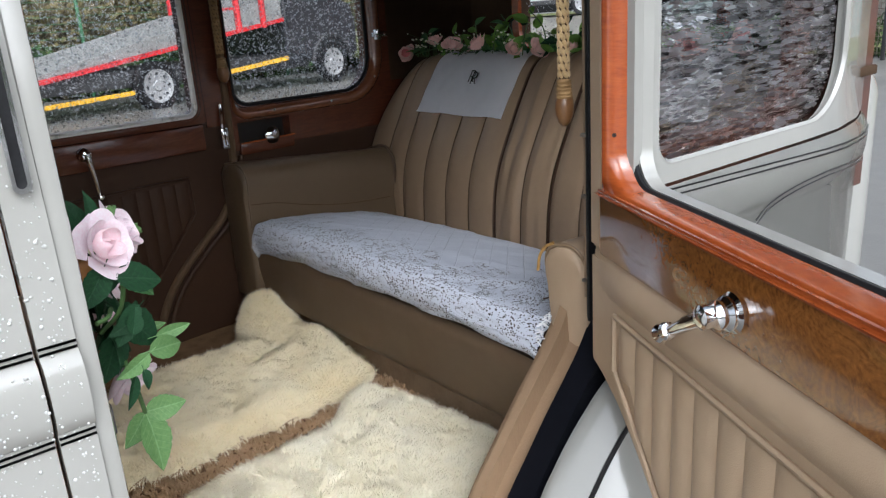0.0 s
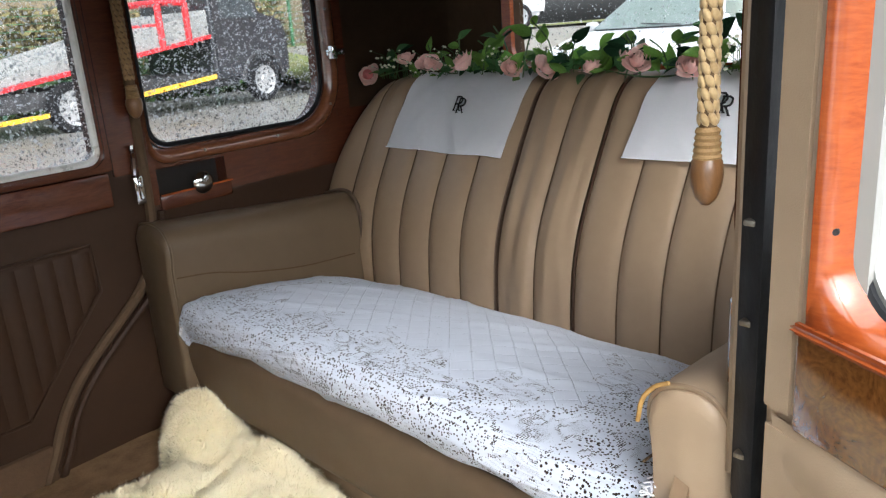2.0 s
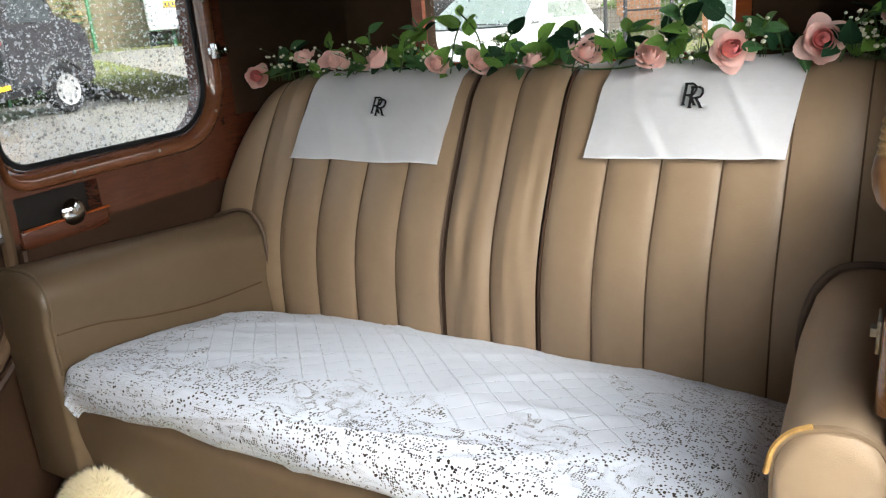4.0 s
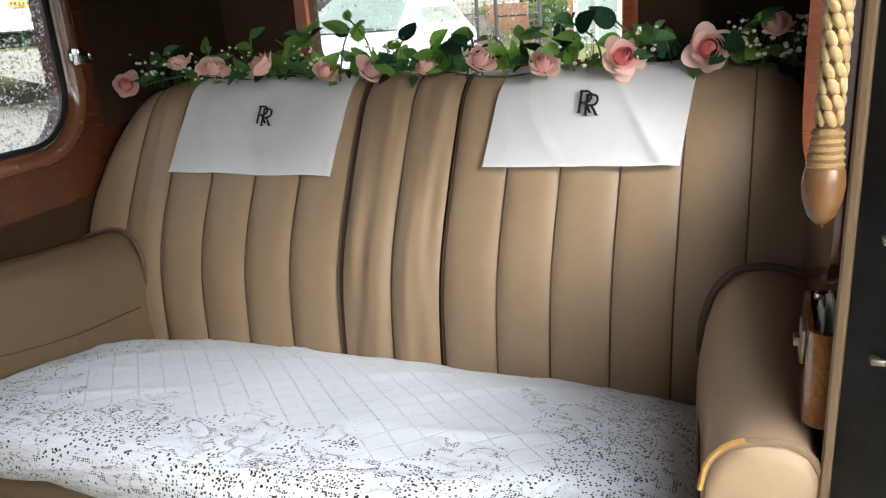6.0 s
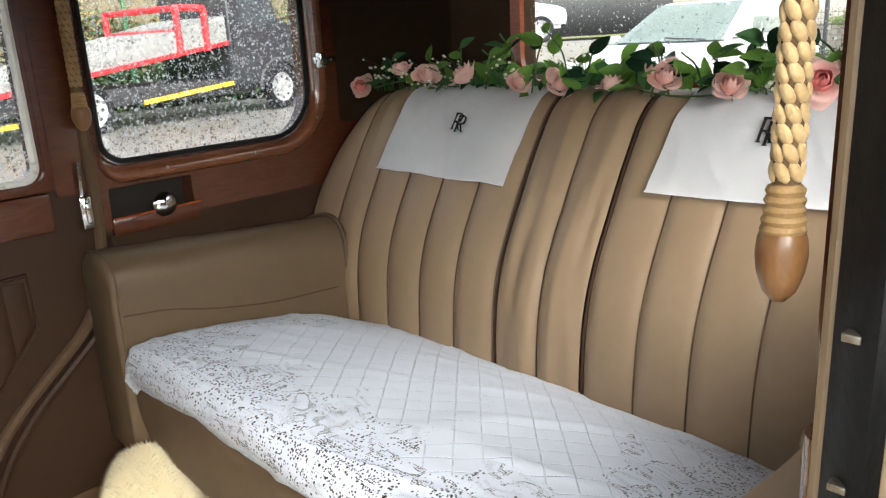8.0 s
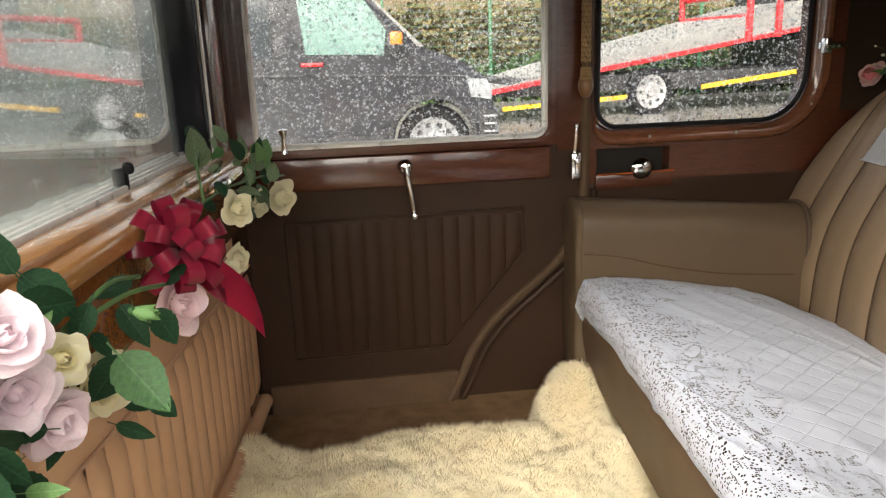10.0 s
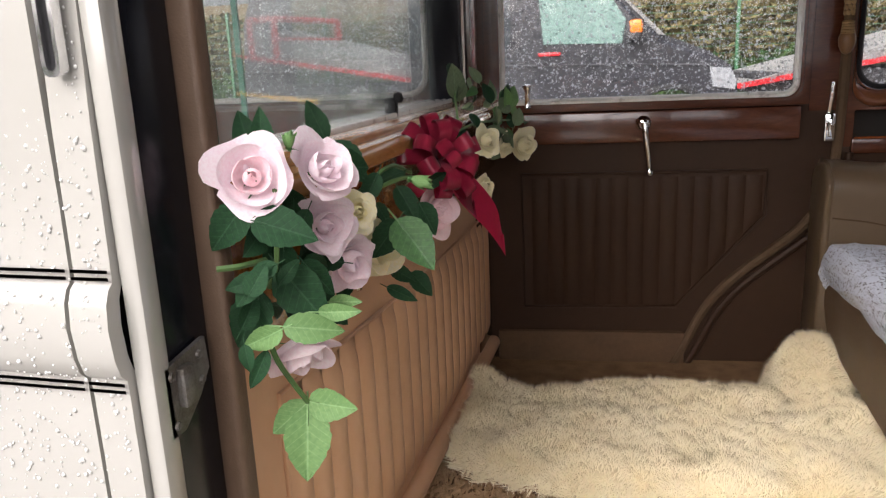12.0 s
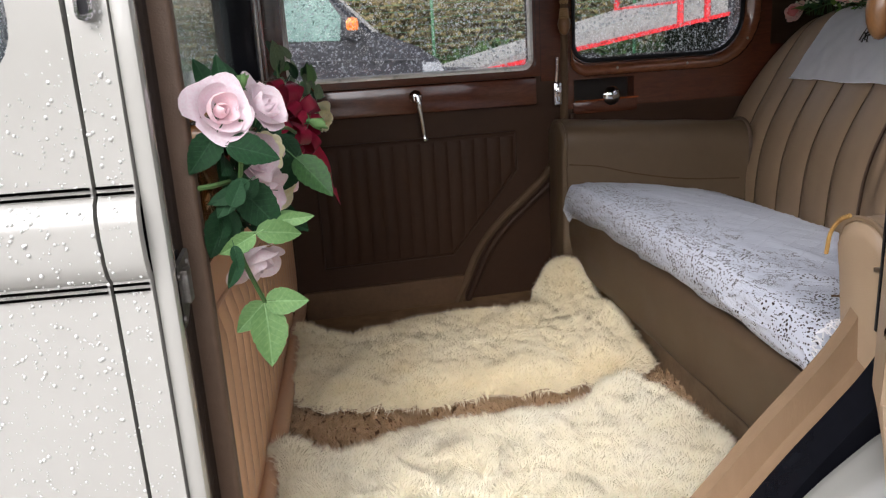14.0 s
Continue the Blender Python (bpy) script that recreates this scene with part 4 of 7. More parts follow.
def armrest(name, ends, label, near):
    """A padded armrest with a rolled top: a section that changes from the piped front to the back."""
    arm = thing(name, label, "armrest", group="armrests of the rear bench")
    front, back = ends
    n = len(front)
    cy = sum(p[0] for p in front) / n

    def at(k, x, shrink=1.0, out=0.0):
        f = max(0.0, min(1.0, (x - 0.87) / 0.52))
        f2 = f * f * (3 - 2 * f) if near else f
        y, z = (front[k][q] + (back[k][q] - front[k][q]) * f2 for q in (0, 1))
        c = (front[n // 2][0] + front[1][0]) / 2
        y = c + (y - c) * shrink + out * (1 if y > c else -1)
        if z > 0.7:
            z = 0.66 + (z - 0.66) * shrink + out
        # the front face of the near arm leans back towards its foot
        lean = 0.028 * max(0.0, min(1.0, (0.835 - z) / 0.10)) * (1 - f) if near else 0.0
        return (x + lean, y, z)
    bm = bmesh.new()
    stations = [(0.860, 0.86), (0.862, 0.92), (0.868, 0.965), (0.880, 0.99), (0.90, 1.0)] + [(0.90 + 0.5 * k / 14, 1.0) for k in range(1, 15)]
    rings = [[bm.verts.new(Vector(at(k, x, s)) + Vector((0, 0.0025, 0.0025)) * noise.noise((x * 11, k * 0.7, 3 if near else 5)) * (1 if s == 1 else 0)) for k in range(n)] for x, s in stations]
    for a, b in zip(rings, rings[1:]):
        for q in range(n):
            bm.faces.new((a[q], a[(q + 1) % n], b[(q + 1) % n], b[q]))
    bm.faces.new(rings[0][::-1])
    bm.faces.new(rings[-1])
    # One leather: the near pad's colour holds light, the far pad's holds shade.
    part("pad", bm, M["leather_lit"] if near else M["leather_shaded"], arm)
    bm = bmesh.new()
    tube(bm, smooth_line([at(k, 0.872, 0.985, 0.0) for k in range(1, n - 1)], 3), 0.0034, 6)
    part("front_piping", bm, M["leather"] if near else M["leather_shaded"], arm)
    bm = bmesh.new()
    yy = (lambda f: 0.8355 + 0.033 * f) if near else (lambda f: 1.9285 + 0.026 * f)
    tube(bm, smooth_line([(x, yy((x - 0.88) / 0.5), z) for x, z in ((0.878, 0.731), (0.96, 0.720), (1.06, 0.693), (1.20, 0.667), (1.36, 0.655))], 5), 0.0016, 6)
    part("side_seam", bm, M["seam"], arm)
    bm = bmesh.new()
    arc = smooth_line([at(k, 1.388, 1.0, 0.004) for k in range(1, n)][::-1], 3)
    tube(bm, [p for p in arc if p.z > 0.57], 0.0062 if near else 0.0045, 8)
    part("back_piping", bm, M["leather_brown"], arm, "raised leather piping where the arm meets the backrest")
    return arm


armrest("armrest", ARM_FAR, "taupe leather armrest against the far side, toned for shade", False)
near_arm = armrest("armrest", ARM_NEAR, "worn taupe leather armrest toned for the light of the open door", True)
bm = bmesh.new()
tube(bm, smooth_line([(0.867, 0.836, 0.785), (0.867, 0.831, 0.811), (0.868, 0.818, 0.829), (0.869, 0.802, 0.838)], 4), 0.0026, 6)
part("torn_seam", bm, mat("frayed_tan_thread", (0.55, 0.33, 0.10), 0.9, 0, (0.3, 0.16, 0.05), 80), near_arm, "frayed tan seam")

# companion box on the near side
comp = thing("companion_box", "small polished wooden box holding papers beside the armrest", "box", m=Matrix.Translation((0, -0.012, 0)))
bm = bmesh.new()
plate(bm, round_rect(0.895, 1.00, 0.737, 0.772, 0.014, 5), [round_rect(0.901, 0.994, 0.742, 0.767, 0.011, 5)], -0.925, -0.842)
bmesh.ops.transform(bm, matrix=Matrix(((1, 0, 0, 0), (0, 0, 1, 0), (0, -1, 0, 0), (0, 0, 0, 1))), verts=bm.verts)
part("case", bm, M["burl"], comp)
bm = bmesh.new()
box(bm, (0.948, 0.754, 0.8445), (0.09, 0.022, 0.006))
part("base", bm, M["dark"], comp)
bm = bmesh.new()
box(bm, (0.93, 0.774, 0.905), (0.034, 0.004, 0.03), 0.0015)
box(bm, (0.93, 0.777, 0.905), (0.012, 0.008, 0.008), 0.001)
part("clip", bm, M["steel"], comp, "chrome clip")
paper_m = mat("printed_paper", (0.8, 0.78, 0.72), 0.7, 0, (0.7, 0.66, 0.58), 30)
for k, (x, y, tilt, mm) in enumerate(((0.94, 0.760, 12, paper_m), (0.955, 0.750, -8, M["bead"]), (0.965, 0.754, 20, paper_m))):
    bm = bmesh.new()
    box(bm, (0, 0, 0), (0.05, 0.002, 0.075), 0.0005)
    part("leaflet", bm, mm, comp, m=pose(x, y, 0.895, 0, tilt, 6 * k))
bm = bmesh.new()
for k, c in enumerate((-0.004, 0.006)):
    box(bm, (0.94, 0.7625, 0.915 + c), (0.03, 0.001, 0.005))
part("printed_bar", bm, mat("red_green_print", (0.5, 0.1, 0.06), 0.7, 0, (0.1, 0.35, 0.15), 60, vary=0.1), comp)
bm = bmesh.new()
lathe(bm, [(0.012, 0.0), (0.013, 0.03), (0.006, 0.04), (0.006, 0.052), (0.010, 0.054), (0.010, 0.064), (0, 0.066)], 14, pose(0.975, 0.756, 0.868) @ Matrix.Diagonal((0.8, 0.8, 1, 1)))
part("bottle", bm, M["chrome"], comp, "small bottle with a metal cap")

# ---- lace cover on the seat ----
def lace():
    m = bpy.data.materials.new("white_lace")
    m.use_nodes = True
    nt = m.node_tree
    nd, ln = nt.nodes, nt.links
    b = nd["Principled BSDF"]
    b.inputs["Base Color"].default_value = (0.66, 0.69, 0.77, 1)
    b.inputs["Roughness"].default_value = 0.9
    b.inputs["Specular IOR Level"].default_value = 0.15
    tc = nd.new("ShaderNodeTexCoord")

    def math_node(op, a, b_=None, c=None):
        n = nd.new("ShaderNodeMath")
        n.operation = op
        for k, s in enumerate((a, b_, c)):
            if s is None:
                continue
            if isinstance(s, (int, float)):
                n.inputs[k].default_value = s
            else:
                ln.new(s, n.inputs[k])
        return n.outputs[0]

    def tex(kind, scale, vec=None, **kw):
        n = nd.new(kind)
        n.inputs["Scale"].default_value = scale
        for k, v in kw.items():
            n.inputs[k].default_value = v
        ln.new(vec or tc.outputs["Object"], n.inputs["Vector"])
        return n
    sep = nd.new("ShaderNodeSeparateXYZ")
    ln.new(tc.outputs["Object"], sep.inputs[0])
    x, y, z = sep.outputs
    warp = tex("ShaderNodeTexNoise", 5.0)
    add = nd.new("ShaderNodeVectorMath")
    add.operation = "MULTIPLY_ADD"
    ln.new(warp.outputs["Color"], add.inputs[0])
    add.inputs[1].default_value = (0.05, 0.05, 0.05)
    ln.new(tc.outputs["Object"], add.inputs[2])
    holes = tex("ShaderNodeTexVoronoi", 185.0, Randomness=0.75)
    large = tex("ShaderNodeTexVoronoi", 130.0, Randomness=0.85)
    fine = tex("ShaderNodeTexVoronoi", 300.0, Randomness=0.35)
    tiny = tex("ShaderNodeTexVoronoi", 560.0, Randomness=0.2)
    leafy = tex("ShaderNodeTexNoise", 13.0, add.outputs[0], Detail=1.0)
    sprig = tex("ShaderNodeTexNoise", 30.0, add.outputs[0], Detail=1.0)
    # diamonds in the middle of the seat, flowers round them
    mid = math_node("MULTIPLY", math_node("LESS_THAN", math_node("ABSOLUTE", math_node("SUBTRACT", y, 1.42)), math_node("MULTIPLY_ADD", leafy.outputs[0], 0.30, 0.22)),
                    math_node("GREATER_THAN", math_node("MULTIPLY_ADD", leafy.outputs[0], 0.22, x), 1.10))
    rim = math_node("SUBTRACT", 1.0, mid)
    near_band = lambda v, at_, w: math_node("LESS_THAN", math_node("ABSOLUTE", math_node("SUBTRACT", v, at_)), w)
    # chains of eyelets along the outlines of leaves and flowers, and open grounds of larger ones between
    chain = math_node("MULTIPLY", near_band(leafy.outputs[0], 0.50, 0.034), math_node("LESS_THAN", holes.outputs["Distance"], 0.32))
    chain2 = math_node("MULTIPLY", near_band(sprig.outputs[0], 0.46, 0.036), math_node("LESS_THAN", fine.outputs["Distance"], 0.38))
    ground = math_node("MULTIPLY", math_node("GREATER_THAN", leafy.outputs[0], 0.53), math_node("LESS_THAN", holes.outputs["Distance"], 0.28))
    open_ = math_node("MULTIPLY", math_node("MULTIPLY", math_node("LESS_THAN", math_node("MULTIPLY_ADD", leafy.outputs[0], 0.16, x), 1.03), math_node("GREATER_THAN", sprig.outputs[0], 0.55)), math_node("LESS_THAN", large.outputs["Distance"], 0.27))
    flower = math_node("MULTIPLY", math_node("MAXIMUM", math_node("MAXIMUM", chain, chain2), math_node("MAXIMUM", ground, open_)), rim)
    d1 = math_node("ABSOLUTE", math_node("SINE", math_node("MULTIPLY", math_node("ADD", x, y), 62.0)))
    d2 = math_node("ABSOLUTE", math_node("SINE", math_node("MULTIPLY", math_node("SUBTRACT", x, y), 62.0)))
    cross = math_node("MINIMUM", d1, d2)
    groove = math_node("MINIMUM", math_node("MULTIPLY", cross, 7.0), 1.0)
    lines = math_node("LESS_THAN", cross, 0.05)
    dots = math_node("MULTIPLY", math_node("MULTIPLY", lines, mid), math_node("LESS_THAN", fine.outputs["Distance"], 0.36))
    net = math_node("MULTIPLY", math_node("LESS_THAN", tiny.outputs["Distance"], 0.30), math_node("MULTIPLY", rim, math_node("LESS_THAN", leafy.outputs[0], 0.44)))
    mask = math_node("MAXIMUM", math_node("MAXIMUM", flower, math_node("MULTIPLY", dots, 0.6)), math_node("MULTIPLY", net, 0.5))
    bump = nd.new("ShaderNodeBump")
    bump.inputs["Strength"].default_value = 0.6
    bump.inputs["Distance"].default_value = 0.0016
    hgt = math_node("ADD", math_node("ADD", math_node("MULTIPLY", groove, mid), math_node("MULTIPLY", math_node("MULTIPLY", leafy.outputs[0], rim), 0.9)), math_node("MULTIPLY", fine.outputs["Distance"], 0.25))
    ln.new(hgt, bump.inputs["Height"])
    ln.new(bump.outputs[0], b.inputs["Normal"])
    tr = nd.new("ShaderNodeBsdfTransparent")
    mx = nd.new("ShaderNodeMixShader")
    ln.new(mask, mx.inputs[0])
    ln.new(b.outputs[0], mx.inputs[1])
    ln.new(tr.outputs[0], mx.inputs[2])
    ln.new(mx.outputs[0], nd["Material Output"].inputs[0])
    return m


bm = bmesh.new()
def lace_at(a, b):
    y = 0.836 + 1.086 * a
    t = 0.02 + 0.98 * b
    hem = (0.004 * math.sin(y * 31) + 0.006 * noise.noise((y * 5, 0, 3)) + 0.032 * (1.92 - y) / 1.08) * (1 - b) ** 7
    lift = 0.006 + 0.0035 * noise.noise((y * 7, t * 9, 5)) + 0.002 * noise.noise((y * 23, t * 25, 8)) + 0.0035 * max(0, 1 - abs(noise.noise((y * 4 + 6 * t, t * 3, 2))) * 9)
    p = cush_at(t, lift)
    droop = 0.02 * max(0, 1 - (1.922 - y) / 0.03) ** 2 + 0.016 * max(0, 1 - (y - 0.836) / 0.03) ** 2
    return (p.x, y, p.z + hem - droop + crown(y))
grid(bm, lace_at, 220, 110)
cover = thing("lace_cover", "white lace cloth spread over the rear seat cushion", "seat cover", bm, lace())
cover_fringe = bmesh.new()
rng = random.Random(4)
for k in range(70):
    t = 0.25 + 0.72 * k / 70
    p = cush_at(t, 0.007)
    y = 0.838 + rng.uniform(-0.002, 0.004)
    tube(cover_fringe, [(p.x, y, p.z), (p.x + rng.uniform(-0.006, 0.006), y - 0.008, p.z + 0.004), (p.x + rng.uniform(-0.008, 0.008), y - 0.013, p.z + rng.uniform(-0.006, 0.006))], 0.0012, 4)
tagged(part("fringe", cover_fringe, M["cloth"], cover, "frayed fringe"), kind="stuff")

# ---- headrest cloths ----
def head_cloth(y0, y1, z0, z1, emblem, seed):
    """A cloth hung over the backrest; its lower edge runs from the height z0 at y0 to z1 at y1."""
    t_top = 0.83

    def f(a, b):
        t_low = back_t(z0 + (z1 - z0) * a) + 0.004 * noise.noise((a * 4, seed, 0))
        t = t_low + (t_top - t_low) * b
        y = y0 + (y1 - y0) * a - 0.016 * min(1, b * 1.3)
        ridge = 1 - abs(noise.noise((y * 8 - 3.0 * t + seed, t * 2.5, seed + 4)))
        fold = 0.004 * noise.noise((y * 9 + seed, t * 4, seed)) + 0.0022 * noise.noise((y * 26 + 8 * t, t * 9 + seed, 2)) + 0.0025 * max(0, ridge - 0.86) / 0.14
        return tuple(back_at(t, 0.0125 + fold) + Vector((0, y, 0)))
    bm = bmesh.new()
    grid(bm, f, 80, 60)
    bmesh.ops.solidify(bm, geom=bm.faces[:], thickness=-0.0018)
    c = thing("headrest_cloth", "white cotton headrest cloth with a dark embroidered emblem over the backrest", "cloth", bm, M["cloth"], group="headrest cloths")
    # the turned-up hem
    bm = bmesh.new()
    tube(bm, [Vector(f(k / 40, 0.0)) + Vector((-0.0012, 0, 0.001)) for k in range(41)], 0.0016, 6)
    part("hem", bm, M["cloth"], c)
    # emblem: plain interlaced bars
    yc, zc = emblem
    em = bmesh.new()

    def bar(pts, w):
        prev = None
        for u, v in pts:
            q = back_at(back_t(zc + 0.84 * v), 0.0195)
            row = [em.verts.new((q.x, yc - u + s * w, q.z)) for s in (-0.5, 0.5)]
            if prev:
                em.faces.new((prev[0], prev[1], row[1], row[0]))
            prev = row

    def rod(pts, w):
        tube(em, [back_at(back_t(zc + 0.84 * v), 0.0185) + Vector((0, yc - u, 0)) for u, v in pts], w * 0.5, 5)
    for du, dv in ((-0.0055, 0.0025), (0.0055, -0.0025)):
        bar([(du - 0.0085, dv - 0.0175), (du - 0.0080, dv), (du - 0.0075, dv + 0.0175)], 0.0046)
        rod([(du - 0.0105, dv + 0.0170), (du + 0.003, dv + 0.0170), (du + 0.0085, dv + 0.0135), (du + 0.0095, dv + 0.008), (du + 0.007, dv + 0.002), (du + 0.001, dv - 0.0005), (du - 0.007, dv - 0.0005)], 0.0040)
        bar([(du - 0.001, dv - 0.0005), (du + 0.005, dv - 0.0085), (du + 0.0095, dv - 0.0175)], 0.0048)
        rod([(du - 0.0120, dv - 0.0172), (du - 0.0050, dv - 0.0172)], 0.0020)
        rod([(du + 0.0065, dv - 0.0172), (du + 0.0125, dv - 0.0172)], 0.0020)
    bmesh.ops.solidify(em, geom=em.faces[:], thickness=-0.0012)
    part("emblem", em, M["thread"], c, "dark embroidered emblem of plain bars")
    return c


head_cloth(1.534, 1.914, 0.907, 0.909, (1.700, 1.008), 1.0)
head_cloth(0.915, 1.237, 0.932, 0.926, (1.066, 1.019), 7.0)

# ---- the open near door ----
DOOR = Matrix.Translation((0.812, 0.658, 0)) @ Matrix.Rotation(radians(242.5), 4, "Z")
EDGE = [(-0.046, 0.690), (-0.038, 0.679), (-0.014, 0.672), (0.016, 0.660), (0.064, 0.635), (0.150, 0.567), (0.215, 0.490), (0.265, 0.40), (0.295, 0.30)]
door = thing("door_near", "open near rear door with burr walnut rail and fluted beige leather", "door", kind="structure", m=DOOR)
bm = bmesh.new()
plate(bm, [(p.x, p.z) for p in smooth_line([(u, 0, z) for u, z in EDGE], 4)] + [(0.672, 0.30), (0.672, 0.862), (-0.046, 0.862)], [], 0.0, 0.04)
bmesh.ops.bevel(bm, geom=[e for e in bm.edges if e.is_manifold and e.calc_face_angle(0) > 1.0 and max(v.co.y for v in e.verts) < 0.01], offset=0.010, segments=3, affect="EDGES")
part("door_lining", bm, M["leather_lit"], door, "beige leather door lining")
bm = bmesh.new()
plate(bm, [(-0.046, 0.863), (-0.0045, 0.863), (-0.0045, 0.944), (-0.0005, 0.944), (-0.0005, 1.47), (-0.046, 1.47)], [], 0.0, 0.035)
bmesh.ops.bevel(bm, geom=[e for e in bm.edges if e.is_manifold and e.calc_face_angle(0) > 1.0 and max(v.co.y for v in e.verts) < 0.01], offset=0.007, segments=3, affect="EDGES")
part("hinge_margin", bm, M["leather_lit"], door, "plain leather margin at the hinges")
bm = bmesh.new()
grid(bm, lambda a, b: (-0.030 + 0.697 * a, 0.002 - 0.014 * min(1, 6 * a) * math.sin(math.pi * b), 0.80 + 0.062 * b), 20, 8)
part("door_roll", bm, M["leather_lit"], door, "padded leather roll")
bm = bmesh.new()
low = lambda u: 0.36 if u > 0.30 else 0.70 - (u - 0.06) * 0.95 if u > 0.10 else 0.70
flutes(bm, 0.058, 0.64, 12, lambda u: max(0.36, low(u)), lambda u: 0.778, -0.001, 0.007)
part("fluted_panel", bm, M["leather_lit"], door, "fluted beige leather panel")
bm = bmesh.new()
tube(bm, [(0.645, -0.003, 0.787), (0.045, -0.003, 0.787), (0.047, -0.003, 0.705), (0.10, -0.003, 0.655), (0.175, -0.003, 0.583), (0.25, -0.003, 0.49), (0.30, -0.003, 0.38)], 0.004, 6)
part("panel_piping", bm, M["leather_lit"], door)
bm = bmesh.new()
box(bm, (0.334, 0.009, 0.904), (0.676, 0.024, 0.084), 0.003)
part("waist_rail", bm, M["burl"], door, "burr walnut waist rail")
bm = bmesh.new()
# the frame's section runs from its face back to the glass
SECTION = [(0.0, 0.030, 0.004), (0.0, 0.001, 0.004), (0.003, -0.002, 0.014), (0.007, 0.0, 0.030), (0.010, 0.004, 0.046), (0.0125, 0.012, 0.050), (0.0125, 0.034, 0.050)]
frame_rings = [[bm.verts.new((u, v, z)) for u, z in round_rect(0.0 + o, 0.672 - o, 0.948 + o, 1.46 - o, rad, 8)] for o, v, rad in SECTION]
for r0, r1 in zip(frame_rings, frame_rings[1:]):
    for q in range(len(r0)):
        bm.faces.new((r0[q], r0[(q + 1) % len(r0)], r1[(q + 1) % len(r0)], r1[q]))
part("window_frame", bm, M["redwood"], door, "glossy red mahogany window frame")
bm = bmesh.new()
plate(bm, [(0.001, 0.949), (0.671, 0.949), (0.671, 1.459), (0.001, 1.459)], [round_rect(0.011, 0.661, 0.959, 1.449, 0.050, 8)], 0.014, 0.030)
part("frame_corner", bm, M["redwood"], door)
bm = bmesh.new()
plate(bm, [(-0.009, 0.9465), (0.676, 0.9465), (0.676, 0.956), (-0.009, 0.956)], [], -0.010, 0.004)
bmesh.ops.bevel(bm, geom=[e for e in bm.edges if e.is_manifold and e.calc_face_angle(0) > 1.0], offset=0.005, segments=3, affect="EDGES")
part("rail_moulding", bm, M["redwood"], door)
bm = bmesh.new()
tube(bm, [(u, 0.040, z) for u, z in round_rect(0.009, 0.663, 0.957, 1.451, 0.050, 7)], 0.0065, 6, True)
part("window_seal", bm, M["rubber"], door, "black window seal")
bm = bmesh.new()
plate(bm, [(-0.012, 0.90), (0.676, 0.90), (0.676, 1.47), (-0.012, 1.47)], [round_rect(0.014, 0.658, 0.962, 1.446, 0.050, 7)], 0.046, 0.066)
part("outer_frame", bm, M["white"], door, "wet ivory outer window frame")
bm = bmesh.new()
plate(bm, [(p.x, p.z) for p in smooth_line([(u, 0, z) for u, z in EDGE], 4)] + [(0.676, 0.30), (0.676, 0.898), (-0.012, 0.898)], [], 0.042, 0.066)
part("outer_skin", bm, M["white"], door)
bm = bmesh.new()
lathe(bm, [(0.020, 0.0), (0.021, 0.004), (0.017, 0.007), (0.018, 0.011), (0.014, 0.015), (0.015, 0.020), (0.0115, 0.026), (0.0125, 0.038), (0.007, 0.042), (0, 0.043)], 24, pose(0.325, -0.004, 0.900, 90, 0, 0))
handle = part("door_handle", bm, M["chrome"], door, "chrome lever handle with stepped boss")
bm = bmesh.new()
tube(bm, smooth_line([(0.325, -0.036, 0.900), (0.30, -0.041, 0.884), (0.275, -0.040, 0.868), (0.252, -0.035, 0.856)], 5), lambda t: 0.0095 - 0.004 * t, 10)
part("lever", bm, M["chrome"], handle)
bm = bmesh.new()
lathe(bm, [(0.003, 0), (0.009, 0.003), (0.0105, 0.009), (0.007, 0.014), (0.009, 0.018), (0.011, 0.025), (0.008, 0.031), (0, 0.033)], 14, pose(0.258, -0.0355, 0.859, 0, -122, 0))
part("knob", bm, M["chrome"], handle)
bm = bmesh.new()
for u, z in ((0.0115, 1.030), (0.0115, 1.25)):
    lathe(bm, [(0.0035, 0), (0.0025, 0.0015), (0, 0.001)], 8, pose(u, 0.0115, z, 90, 0, 60))
part("screw_row", bm, M["dark"], door)

